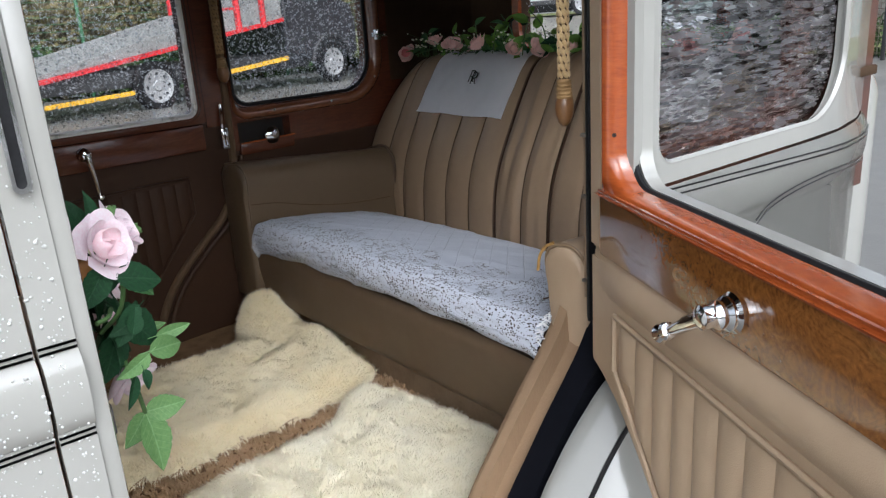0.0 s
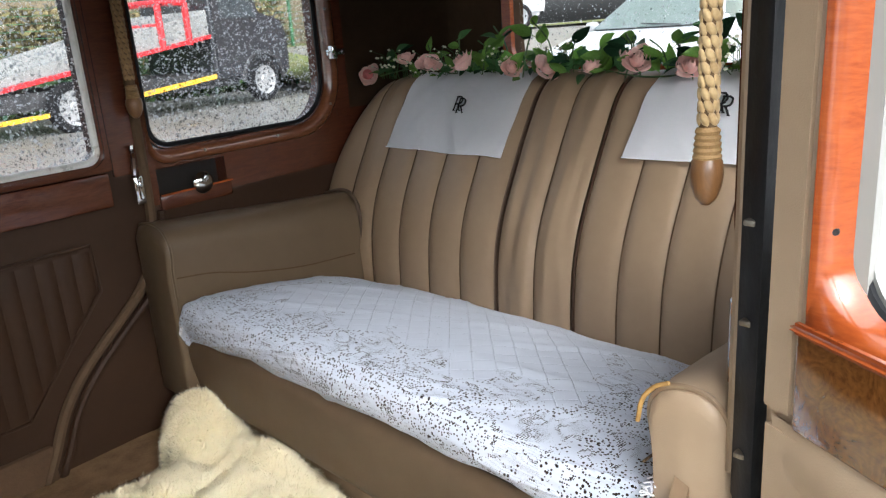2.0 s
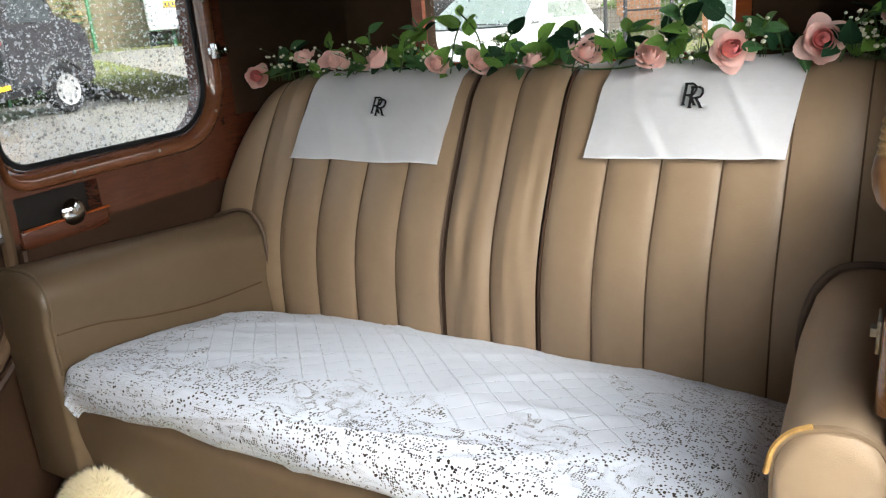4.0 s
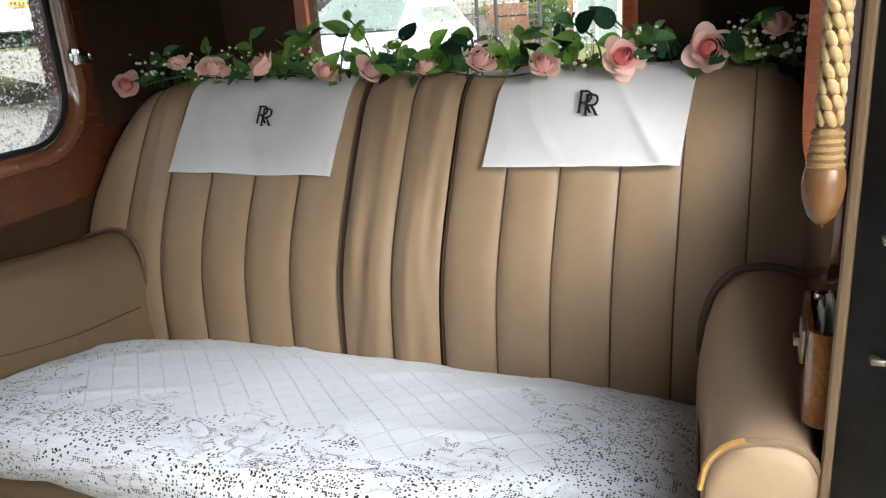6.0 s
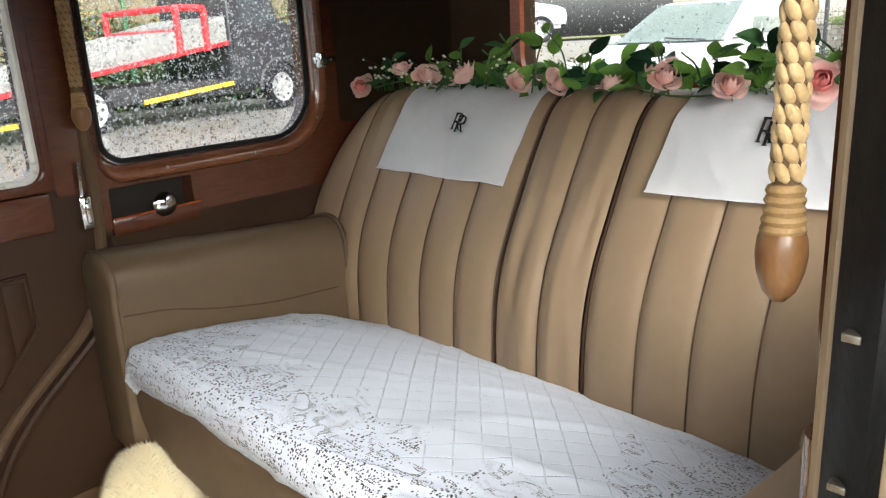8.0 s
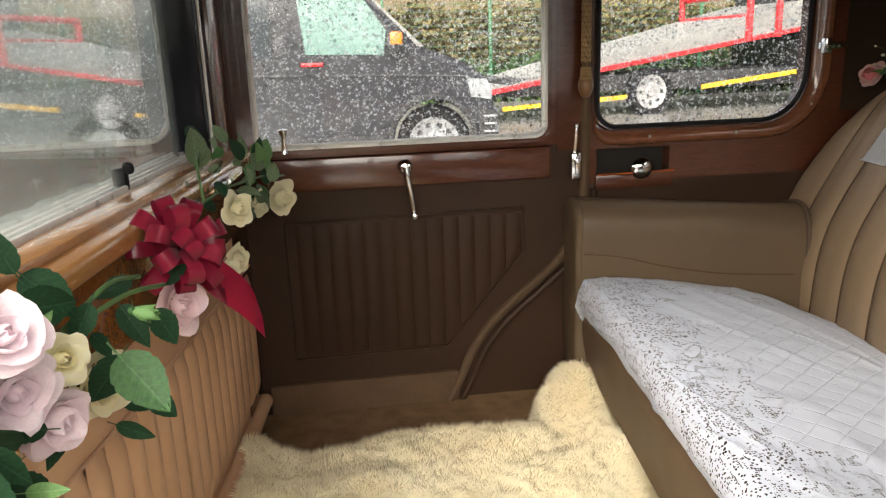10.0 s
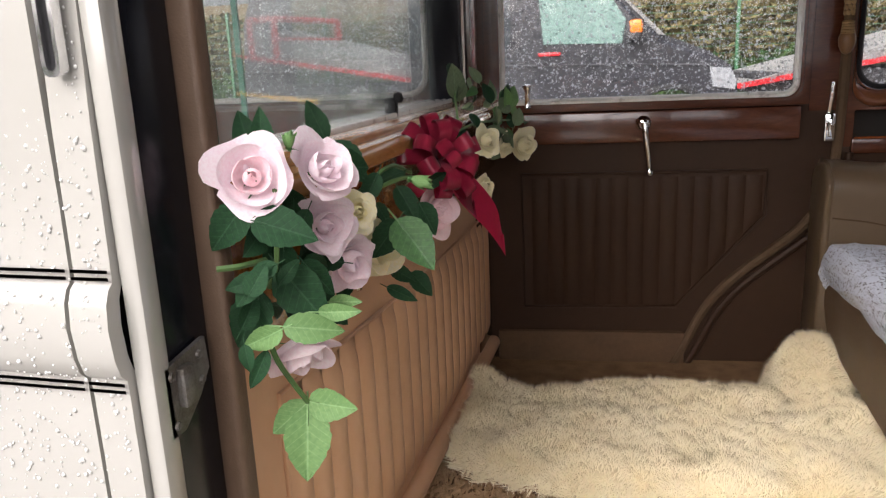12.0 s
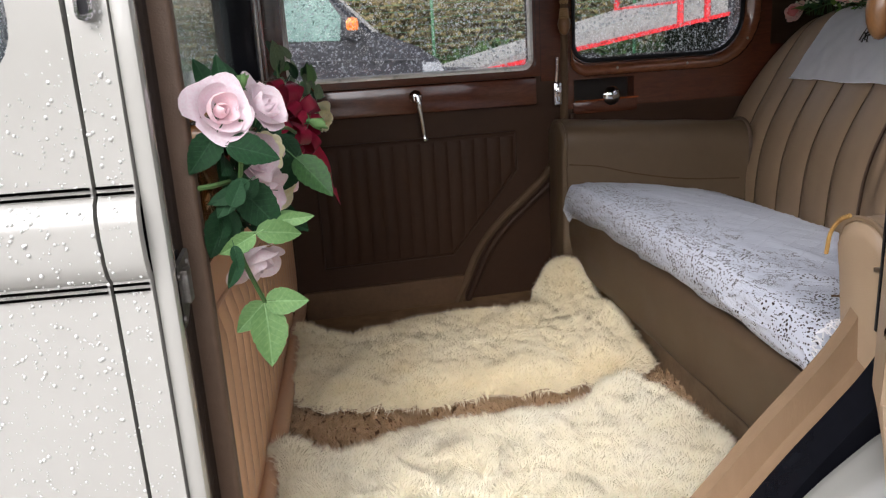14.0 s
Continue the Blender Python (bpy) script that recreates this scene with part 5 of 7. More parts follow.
# ---- plaited hand pulls ----
def hand_pull(top, length, label, r, m_):
    pull = thing("hand_pull", label, "hand pull", group="plaited hand pulls", m=Matrix.Translation(top))
    bm = bmesh.new()
    lathe(bm, [(r * 0.86, 0.0), (r * 0.86, -length), (0, -length - 0.002)], 14)
    part("core", bm, M["rope_core"], pull, "dark rope core")
    bm = bmesh.new()
    for i in range(int(length / 0.0105)):
        for k in range(6):
            a = 2 * math.pi * (k + 0.5 * (i % 2)) / 6
            ball = Matrix.Translation((r * 0.80 * math.cos(a), r * 0.80 * math.sin(a), -0.005 - i * 0.0105)) @ Matrix.Rotation(a, 4, "Z") @ Matrix.Rotation(0.5, 4, "X") @ Matrix.Diagonal((r * 0.30, r * 0.43, 0.0068, 1))
            bmesh.ops.create_icosphere(bm, subdivisions=2, radius=1.0, matrix=ball)
    part("plait", bm, m_, pull, kind="stuff")
    bm = bmesh.new()
    for i in range(5):
        z = -length - 0.004 - i * 0.0055
        tube(bm, [(r * (0.85 + 0.05 * i) * math.cos(a), r * (0.85 + 0.05 * i) * math.sin(a), z) for a in [2 * math.pi * q / 14 for q in range(14)]], 0.0035, 6, True)
    lathe(bm, [(0.0, -length + 0.01), (r * 0.8, -length + 0.004), (r, -length - 0.03), (0, -length - 0.034)], 14)
    part("binding", bm, M["rope_dark"], pull, "gold thread binding")
    bm = bmesh.new()
    q = r * 1.5
    lathe(bm, [(0, -length - 0.022), (q * 0.75, -length - 0.024), (q * 1.0, -length - 0.030), (q * 1.08, -length - 0.040), (q * 0.98, -length - 0.051), (q * 0.7, -length - 0.062), (q * 0.3, -length - 0.068), (0, -length - 0.069)], 20)
    part("acorn", bm, M["turned"], pull, "turned wooden acorn")
    return pull


hand_pull((0.855, 0.762, 1.445), 0.348, "cream plaited rope hand pull with wooden acorn", 0.0088, M["rope"])
hand_pull(tuple(FAR @ Vector((0.400, -0.035, 1.46))), 0.335, "gold plaited rope hand pull with wooden acorn", 0.0105, M["rope_dark"])

# ---- sheepskin rugs and carpet pile ----
def inside(x, y, poly):
    hit = False
    for (x0, y0), (x1, y1) in zip(poly, poly[1:] + poly[:1]):
        if (y0 > y) != (y1 > y) and x < (x1 - x0) * (y - y0) / (y1 - y0) + x0:
            hit = not hit
    return hit


def edge_point(x, y, poly):
    """The nearest point of an outline."""
    best = (9.0, x, y)
    for (x0, y0), (x1, y1) in zip(poly, poly[1:] + poly[:1]):
        dx, dy = x1 - x0, y1 - y0
        t = max(0, min(1, ((x - x0) * dx + (y - y0) * dy) / (dx * dx + dy * dy)))
        best = min(best, (math.hypot(x - x0 - t * dx, y - y0 - t * dy), x0 + t * dx, y0 + t * dy))
    return best


def tufts(poly, height, gap_at, count, length, width, seed, splay=0.6, clump=0.03):
    """Many small bent locks standing on a surface, drawn together in curls: corners and faces."""
    r = random.Random(seed)
    xs, ys = [p[0] for p in poly], [p[1] for p in poly]
    mid = Vector((sum(xs) / len(xs), sum(ys) / len(ys), 0))
    vs, fs = [], []
    made = 0
    while made < count:
        x, y = r.uniform(min(xs), max(xs)), r.uniform(min(ys), max(ys))
        if not inside(x, y, poly):
            continue
        made += 1
        z = height(x, y)
        nrm = Vector(((z - height(x + 0.01, y)) / 0.01, (z - height(x, y + 0.01)) / 0.01, 1)).normalized()
        cl = noise.noise_vector((x / clump, y / clump, seed))
        big = noise.noise_vector((x / 0.11, y / 0.11, seed + 7))
        lean = (Vector((cl.x, cl.y, 0)) * 1.1 + Vector((big.x, big.y, 0)) * 0.7) * splay + Vector((r.gauss(0, 0.16), r.gauss(0, 0.16), 0)) * splay
        gap = gap_at(x, y)
        if gap < 0.03:
            lean += (Vector((x, y, 0)) - mid).normalized() * 0.35 * (1 - gap / 0.03)
        ln_ = length * r.uniform(0.7, 1.15) * (1 + 0.35 * cl.z)
        d = (nrm + lean).normalized()
        p0 = Vector((x, y, z - 0.004))
        p1 = p0 + d * ln_ * 0.55
        d2 = (d + Vector((cl.y + 0.4 * big.y, -cl.x - 0.4 * big.x, -0.25)) * 0.9).normalized()
        p2 = p1 + d2 * ln_ * 0.5
        s = d.orthogonal().normalized() * width
        t = d.cross(s)
        i = len(vs)
        for p, k in ((p0, 1.0), (p1, 0.85)):
            for a in (0, 2.094, 4.189):
                vs.append(p + (s * math.cos(a) + t * math.sin(a)) * k)
        vs.append(p2)
        for q in range(3):
            n_ = (q + 1) % 3
            fs += [(i + q, i + n_, i + 3 + n_, i + 3 + q), (i + 3 + q, i + 3 + n_, i + 6)]
    return vs, fs


def mesh_part(name, vs, fs, material, parent, label="", kind=""):
    me = bpy.data.meshes.new(name)
    me.from_pydata([tuple(v) for v in vs], [], fs)
    me.shade_smooth()
    me.materials.append(material)
    ob = new(name, me)
    ob.parent = parent
    return tagged(ob, label, kind=kind)


def rug(label, poly, bumps, count, seed, wool):
    xs, ys = [p[0] for p in poly], [p[1] for p in poly]
    x0, x1, y0, y1 = min(xs), max(xs), min(ys), max(ys)
    g = 60
    gaps = [[edge_point(x0 + (x1 - x0) * i / g, y0 + (y1 - y0) * j / g, poly)[0] if inside(x0 + (x1 - x0) * i / g, y0 + (y1 - y0) * j / g, poly) else 0.0 for j in range(g + 1)] for i in range(g + 1)]

    def gap_at(x, y):
        u, v = max(0, min(g - 0.001, (x - x0) / (x1 - x0) * g)), max(0, min(g - 0.001, (y - y0) / (y1 - y0) * g))
        i, j = int(u), int(v)
        a, b = u - i, v - j
        return (gaps[i][j] * (1 - a) + gaps[i + 1][j] * a) * (1 - b) + (gaps[i][j + 1] * (1 - a) + gaps[i + 1][j + 1] * a) * b

    def height(x, y):
        """The hide with its rounded rim, its hollows and its tossed-up corners."""
        rim = min(1.0, gap_at(x, y) / 0.050)
        z = FLOOR + 0.014 + 0.044 * math.sqrt(rim * (2 - rim)) + 0.013 * noise.noise((x * 13, y * 13, seed)) * rim + 0.008 * noise.noise((x * 34, y * 34, seed + 3)) * rim
        for bx, by, br, bh in bumps:
            z += bh * math.exp(-((x - bx) ** 2 + (y - by) ** 2) / (br * br))
        return z
    ob = thing("sheepskin_rug", label, "rug", group="sheepskin rugs on the floor")
    bm = bmesh.new()
    n = 60
    cells = {}
    for i in range(n):
        for j in range(n):
            x, y = x0 + (x1 - x0) * (i + 0.5) / n, y0 + (y1 - y0) * (j + 0.5) / n
            if inside(x, y, poly):
                quad = []
                for a, b in ((i, j), (i + 1, j), (i + 1, j + 1), (i, j + 1)):
                    if (a, b) not in cells:
                        px, py = x0 + (x1 - x0) * a / n, y0 + (y1 - y0) * b / n
                        if not inside(px, py, poly):
                            px, py = edge_point(px, py, poly)[1:]
                        cells[a, b] = bm.verts.new((px, py, height(px, py)))
                    quad.append(cells[a, b])
                bm.faces.new(quad)
    bmesh.ops.solidify(bm, geom=bm.faces[:], thickness=0.012)
    part("hide", bm, wool, ob)
    vs, fs = tufts(poly, height, gap_at, count, 0.021, 0.0008, seed, 0.7, 0.030)
    mesh_part("fleece", vs, fs, wool, ob, "deep cream fleece", "stuff")
    # longer locks that hang over the rim
    r = random.Random(seed + 50)
    ring = poly + poly[:1]
    mid_x, mid_y = sum(xs) / len(xs), sum(ys) / len(ys)
    vs, fs = [], []
    for (ax, ay), (bx, by) in zip(ring, ring[1:]):
        for k in range(int(math.hypot(bx - ax, by - ay) * 3600)):
            t = r.random()
            inn = r.uniform(0.0, 0.09)
            x, y = ax + (bx - ax) * t, ay + (by - ay) * t
            x, y = x + (mid_x - x) * inn, y + (mid_y - y) * inn
            out = Vector(((by - ay), (ax - bx), 0)).normalized()
            if inside(ax + (bx - ax) * 0.5 + out.x * 0.004, ay + (by - ay) * 0.5 + out.y * 0.004, poly):
                out = -out
            cl = noise.noise_vector((x / 0.016, y / 0.016, seed))
            p0 = Vector((x, y, height(x, y) - 0.006))
            p1 = p0 + out * r.uniform(0.004, 0.010) + Vector((cl.x * 0.006, cl.y * 0.006, 0.006))
            p2 = p1 + out * r.uniform(0.002, 0.010) + Vector((cl.y * 0.008, cl.x * 0.008, r.uniform(-0.012, 0.002)))
            s_ = Vector((-out.y, out.x, 0)) * 0.0011
            i = len(vs)
            vs += [p0 - s_, p0 + s_, p1 + s_ * 0.8, p1 - s_ * 0.8, p2]
            fs += [(i, i + 1, i + 2, i + 3), (i + 3, i + 2, i + 4)]
    mesh_part("rim_lock", vs, fs, wool, ob, kind="stuff")
    return ob


RUG_FAR = [(0.150, 1.47), (0.22, 1.40), (0.33, 1.385), (0.42, 1.36), (0.54, 1.385), (0.66, 1.375), (0.78, 1.39), (0.86, 1.405), (0.905, 1.44), (0.92, 1.56), (0.915, 1.72), (0.905, 1.86), (0.88, 1.93), (0.81, 1.94), (0.765, 1.87), (0.745, 1.80), (0.64, 1.815), (0.50, 1.815), (0.40, 1.78), (0.30, 1.73), (0.20, 1.755), (0.155, 1.75), (0.145, 1.62)]
RUG_NEAR = [(0.150, 0.80), (0.145, 1.00), (0.148, 1.20), (0.18, 1.215), (0.26, 1.19), (0.36, 1.245), (0.46, 1.262), (0.60, 1.265), (0.70, 1.275), (0.745, 1.325), (0.82, 1.335), (0.87, 1.28), (0.90, 1.12), (0.905, 0.98), (0.86, 0.86), (0.70, 0.80), (0.45, 0.78)]
rug("deep cream sheepskin rug lying along the far door", RUG_FAR, [(0.86, 1.89, 0.09, 0.085), (0.15, 1.76, 0.05, 0.055), (0.90, 1.65, 0.06, 0.03)], 42000, 3, M["wool"])
rug("pale cream sheepskin rug by the open door", RUG_NEAR, [(0.15, 1.20, 0.05, 0.04), (0.80, 1.30, 0.06, 0.02)], 42000, 5, M["wool2"])
vs, fs = tufts([(0.135, 1.12), (0.135, 1.60), (0.95, 1.60), (0.95, 1.12)], lambda x, y: FLOOR, lambda x, y: 1.0, 16000, 0.022, 0.0026, 8, 1.5, 0.018)
tagged(mesh_part("carpet_pile", vs, fs, M["pile"], None, "shaggy brown carpet pile", "stuff"), category="carpet")

# ---- flowers ----
M["petal_pink"] = mat("pale_pink_silk", (0.93, 0.70, 0.74), 0.7, 0, (0.95, 0.80, 0.83), 12, 0.2, 120, spec=0.2, sheen=0.2, thin=0.35)
M["petal_blush"] = mat("blush_silk", (0.88, 0.72, 0.78), 0.7, 0, (0.92, 0.83, 0.87), 10, 0.2, 120, spec=0.2, sheen=0.2, thin=0.35)
M["petal_rose"] = mat("salmon_pink_silk", (0.93, 0.58, 0.52), 0.65, 0, (0.94, 0.70, 0.63), 14, 0.2, 120, spec=0.2, sheen=0.2, thin=0.35, per_object=0.08)
M["petal_heart"] = mat("deep_pink_silk", (0.80, 0.22, 0.22), 0.65, 0, (0.82, 0.32, 0.30), 14, spec=0.2)
M["petal_cream"] = mat("cream_silk", (0.90, 0.87, 0.70), 0.7, 0, (0.88, 0.82, 0.52), 12, 0.2, 120, spec=0.2, sheen=0.2, thin=0.35)
M["petal_yellow"] = mat("butter_silk", (0.88, 0.80, 0.42), 0.7, 0, (0.90, 0.85, 0.60), 14, 0.2, 120, spec=0.2)
M["petal_white"] = mat("ivory_silk", (0.80, 0.78, 0.66), 0.7, 0, (0.74, 0.74, 0.52), 14, 0.2, 120, spec=0.2)
M["leaf"] = mat("dark_green_leaf", (0.015, 0.052, 0.020), 0.6, 0, (0.010, 0.034, 0.015), 14, 0.3, 120, per_object=0.25, thin=0.1, spec=0.15)
M["leaf_mid"] = mat("green_leaf", (0.06, 0.17, 0.045), 0.45, 0, (0.04, 0.11, 0.035), 14, 0.3, 120, per_object=0.25, thin=0.3)
M["leaf_light"] = mat("light_green_leaf", (0.17, 0.32, 0.11), 0.55, 0, (0.12, 0.25, 0.08), 14, 0.3, 120, per_object=0.15, thin=0.35)
# Brighter leaf green: light from the back window is put into the colour.
M["leaf_backlit"] = mat("fresh_thin_leaf", (0.20, 0.38, 0.07), 0.5, 0, (0.14, 0.29, 0.05), 14, 0.3, 120, per_object=0.25, thin=0.45)
M["leaf_grey"] = mat("grey_green_leaf", (0.16, 0.22, 0.12), 0.6, 0, (0.10, 0.15, 0.08), 14, 0.3, 120, per_object=0.25, thin=0.3)
M["stem"] = mat("green_stem", (0.07, 0.15, 0.04), 0.6, 0, (0.05, 0.09, 0.03), 30)
M["ribbon"] = mat("wine_red_satin", (0.34, 0.018, 0.052), 0.2, 0, (0.26, 0.012, 0.036), 9, 0.1, 200, spec=0.6, sheen=0.1)
M["ribbon_red"] = mat("crimson_satin", (0.62, 0.018, 0.085), 0.45, 0, (0.54, 0.014, 0.07), 9, 0.1, 200, spec=0.5)


def petals(layers, seed):
    """The petals of a rose that opens to +z, about one unit in radius: rings of cupped sheets with curled rims."""
    r = random.Random(seed)
    out = []
    for li, (rad, hgt, cnt, curl, half, shut) in enumerate(layers):
        a0 = r.uniform(0, 6.28)
        for k in range(cnt):
            a = a0 + 2 * math.pi * k / cnt + r.uniform(-0.2, 0.2)
            rr, hh, cc = rad * r.uniform(0.88, 1.10), hgt * r.uniform(0.88, 1.06), curl * r.uniform(0.5, 1.6)
            ph, lean = r.uniform(0, 6.28), r.uniform(-0.10, 0.10)

            def f(s, t, a=a, rr=rr, hh=hh, cc=cc, ph=ph):
                u = 2 * s - 1
                w = half * (0.25 + 0.75 * math.sin(min(1, t * 1.25) * math.pi / 2)) * (1 - 0.25 * max(0, t - 0.75) / 0.25)
                tip = 1 - 0.20 * u * u * t + lean * u * t
                rho = rr * (0.12 + 0.88 * math.sin(t * math.pi * (0.5 + 0.26 * shut)) ** 0.85) * (1 - 0.08 * u * u) + cc * t ** 5 * (1 + 0.4 * math.sin(3 * u + ph))
                z = hh * (t ** 1.15) * tip - 0.35 * cc * t ** 6 + 0.05 * math.sin(4 * u + ph) * t * t
                th = a + u * w
                return (rho * math.cos(th), rho * math.sin(th), z)
            bm = bmesh.new()
            grid(bm, f, 8, 8)
            out.append((li, bm))
    return out


OPEN = [(0.15, 0.90, 3, 0.0, 1.6, 1.92), (0.28, 0.90, 3, 0.0, 1.35, 1.2), (0.42, 0.84, 3, 0.05, 1.2, 0.55), (0.60, 0.74, 4, 0.12, 1.0, 0.2), (0.80, 0.56, 5, 0.17, 0.86, 0), (0.94, 0.36, 5, 0.16, 0.80, 0)]
FULL = [(0.20, 1.06, 3, 0.0, 1.6, 1.92), (0.34, 1.06, 3, 0.0, 1.5, 1.4), (0.48, 1.02, 3, 0.03, 1.4, 0.85), (0.62, 0.94, 3, 0.12, 1.25, 0.45), (0.74, 0.80, 4, 0.22, 1.05, 0.15), (0.82, 0.56, 4, 0.28, 1.0, 0)]
BROAD = [(0.15, 0.84, 2, 0.0, 1.8, 1.9), (0.32, 0.92, 2, 0.0, 1.7, 1.5), (0.56, 1.0, 3, 0.06, 1.3, 0.8), (0.84, 0.95, 3, 0.15, 1.25, 0.28), (1.0, 0.65, 4, 0.27, 1.05, 0)]
HALF = [(0.18, 1.12, 3, 0.0, 1.6, 1.92), (0.32, 1.10, 3, 0.0, 1.5, 1.2), (0.46, 1.04, 3, 0.06, 1.3, 0.6), (0.60, 0.94, 4, 0.15, 1.0, 0.3), (0.72, 0.74, 4, 0.22, 0.95, 0.1)]
BUD = [(0.14, 1.30, 2, 0.0, 1.8, 1.0), (0.27, 1.25, 3, 0.02, 1.4, 1.0), (0.38, 1.08, 4, 0.10, 1.05, 0.6)]


def rose(name, parent, place, toward, size, material, kind=OPEN, seed=1, heart=None):
    z = Vector(toward).normalized()
    q = z.to_track_quat("Z", "Y").to_matrix().to_4x4()
    m = Matrix.Translation(place) @ q @ Matrix.Rotation(seed * 1.3, 4, "Z") @ Matrix.Diagonal((size, size, size, 1)) @ Matrix.Translation((0, 0, -0.45))
    b = bmesh.new()
    lathe(b, [(0.0, -0.10), (0.10, -0.08), (0.16, 0.0), (0.20, 0.10), (0.12, 0.14), (0, 0.14)], 10)
    for k in range(5):
        a = k * 1.257
        grid(b, lambda s, t: ((0.16 + 0.5 * t) * math.cos(a) - (s - 0.5) * 0.22 * (1 - t) * math.sin(a), (0.16 + 0.5 * t) * math.sin(a) + (s - 0.5) * 0.22 * (1 - t) * math.cos(a), 0.05 + 0.1 * t - 0.25 * t * t), 2, 4)
    ob = part(name, b, M["leaf_mid"], parent, m=m)
    for li, petal in petals(kind, seed):
        part("petal", petal, heart if heart and li < 3 else material, ob)
    return ob


def veins(m):
    """Pale midrib and side veins along a leaf of unit length."""
    nt = m.node_tree
    nd, ln = nt.nodes, nt.links
    link = [q for q in ln if q.to_socket.name == "Base Color"][0]
    colour = link.from_socket
    sep = nd.new("ShaderNodeSeparateXYZ")
    ln.new(nd.new("ShaderNodeTexCoord").outputs["Object"], sep.inputs[0])

    def op(kind, a, b):
        n = nd.new("ShaderNodeMath")
        n.operation = kind
        for k, q in enumerate((a, b)):
            if isinstance(q, (int, float)):
                n.inputs[k].default_value = q
            else:
                ln.new(q, n.inputs[k])
        return n.outputs[0]
    ax = op("ABSOLUTE", sep.outputs[0], 0.0)
    rib = op("LESS_THAN", ax, 0.013)
    wave = op("FRACT", op("MULTIPLY", op("SUBTRACT", sep.outputs[1], op("MULTIPLY", ax, 0.75)), 8.0), 0.0)
    side = op("LESS_THAN", op("ABSOLUTE", op("SUBTRACT", wave, 0.5), 0.0), 0.05)
    hs = nd.new("ShaderNodeHueSaturation")
    hs.inputs["Value"].default_value, hs.inputs["Saturation"].default_value = 2.1, 0.8
    ln.new(colour, hs.inputs["Color"])
    mx = nd.new("ShaderNodeMix")
    mx.data_type = "RGBA"
    ln.new(op("MULTIPLY", op("MAXIMUM", rib, op("MULTIPLY", side, 0.6)), 0.45), mx.inputs[0])
    ln.new(colour, mx.inputs[6])
    ln.new(hs.outputs[0], mx.inputs[7])
    ln.new(mx.outputs[2], link.to_socket)


for k in ("leaf", "leaf_mid", "leaf_light", "leaf_grey"):
    veins(M[k])


def leaf_mesh(ratio=0.62, fold=0.18, droop=0.25, point=1.0, serrate=0.0):
    """A leaf of unit length along +y from its stalk, face to +z."""
    bm = bmesh.new()

    def f(s, t):
        u = 2 * s - 1
        w = ratio * 0.5 * (math.sin(math.pi * t ** 0.75) ** 0.8) * (1 - 0.15 * t * point)
        w *= 1 + serrate * (abs(math.sin(t * 34)) - 0.5) * (1 if abs(u) > 0.9 else 0)
        vein = 0.03 * math.sin(t * 40 - abs(u) * 9) * (1 - abs(u)) * abs(u) * 2
        return (u * w, t + abs(u) * 0.05 * math.sin(math.pi * t), fold * abs(u) * w - droop * t * t + vein)
    grid(bm, f, 8, 18)
    tube(bm, [(0, -0.22, 0.02), (0, -0.05, 0.012), (0, 0.25, 0.004)], 0.014, 5)
    bmesh.ops.remove_doubles(bm, verts=bm.verts, dist=0.0005)
    return bm


LEAVES = {}


def leaf(parent, place, along, up, size, material, shape=0):
    """A leaf from its stalk at place along a direction, its face to up."""
    key = (material.name, shape)
    y = Vector(along).normalized()
    z = (Vector(up) - y * Vector(up).dot(y)).normalized()
    x = y.cross(z)
    m = Matrix((x, y, z)).transposed().to_4x4()
    m = Matrix.Translation(place) @ m @ Matrix.Diagonal((size, size, size, 1))
    if key in LEAVES:
        o = new("leaf", LEAVES[key])
        o.parent = parent
        o.matrix_basis = m
        return o
    ob = part("leaf", leaf_mesh(*((0.72, 0.18, 0.16, 2.2, 0.10), (0.58, 0.25, 0.30, 2.2, 0.10), (0.42, 0.3, 0.15, 1, 0.0), (0.8, 0.12, 0.15, 0.4, 0.0))[shape]), material, parent, m=m)
    LEAVES[key] = ob.data
    return ob


def stems(parent, lines, r=0.0018):
    for pts in lines:
        b = bmesh.new()
        tube(b, smooth_line(pts, 5), r, 5)
        part("stem", b, M["stem"], parent)


# garland on the back of the bench
garland = thing("rose_garland", "garland of pink silk roses, leaves and gypsophila along the backrest", "flower garland")
rg = random.Random(11)
GX = 1.60
ROSES = [(2.092, 1.082, 0.029, 1), (1.937, 1.121, 0.028, 0), (1.852, 1.108, 0.032, 0), (1.722, 1.108, 0.036, 0), (1.590, 1.094, 0.028, 0), (1.491, 1.092, 0.034, 0), (1.373, 1.092, 0.026, 0), (1.266, 1.104, 0.035, 0), (1.150, 1.092, 0.032, 0), (1.019, 1.099, 0.032, 1), (0.884, 1.107, 0.031, 2), (0.787, 1.134, 0.030, 0)]
for k, (y, z, s, how) in enumerate(ROSES):
    face = (-1, -0.10, 0.10) if how == 2 else (-0.9, -0.25 + rg.uniform(-0.3, 0.3), 0.45) if how == 1 else (-0.45 + rg.uniform(-0.3, 0.2), rg.uniform(-0.7, 0.7), 0.75)
    rose("rose", garland, (GX - 0.025 + rg.uniform(-0.015, 0.01), y, z), face, s, M["petal_rose"], FULL if how else HALF, 20 + k, M["petal_heart"] if how else None)
gl = []
path = [(GX + 0.02 * math.sin(9 * y), y, 1.085 + 0.012 * math.sin(14 * y)) for y in [0.74 + 0.07 * k for k in range(20)]]
gl.append(path)
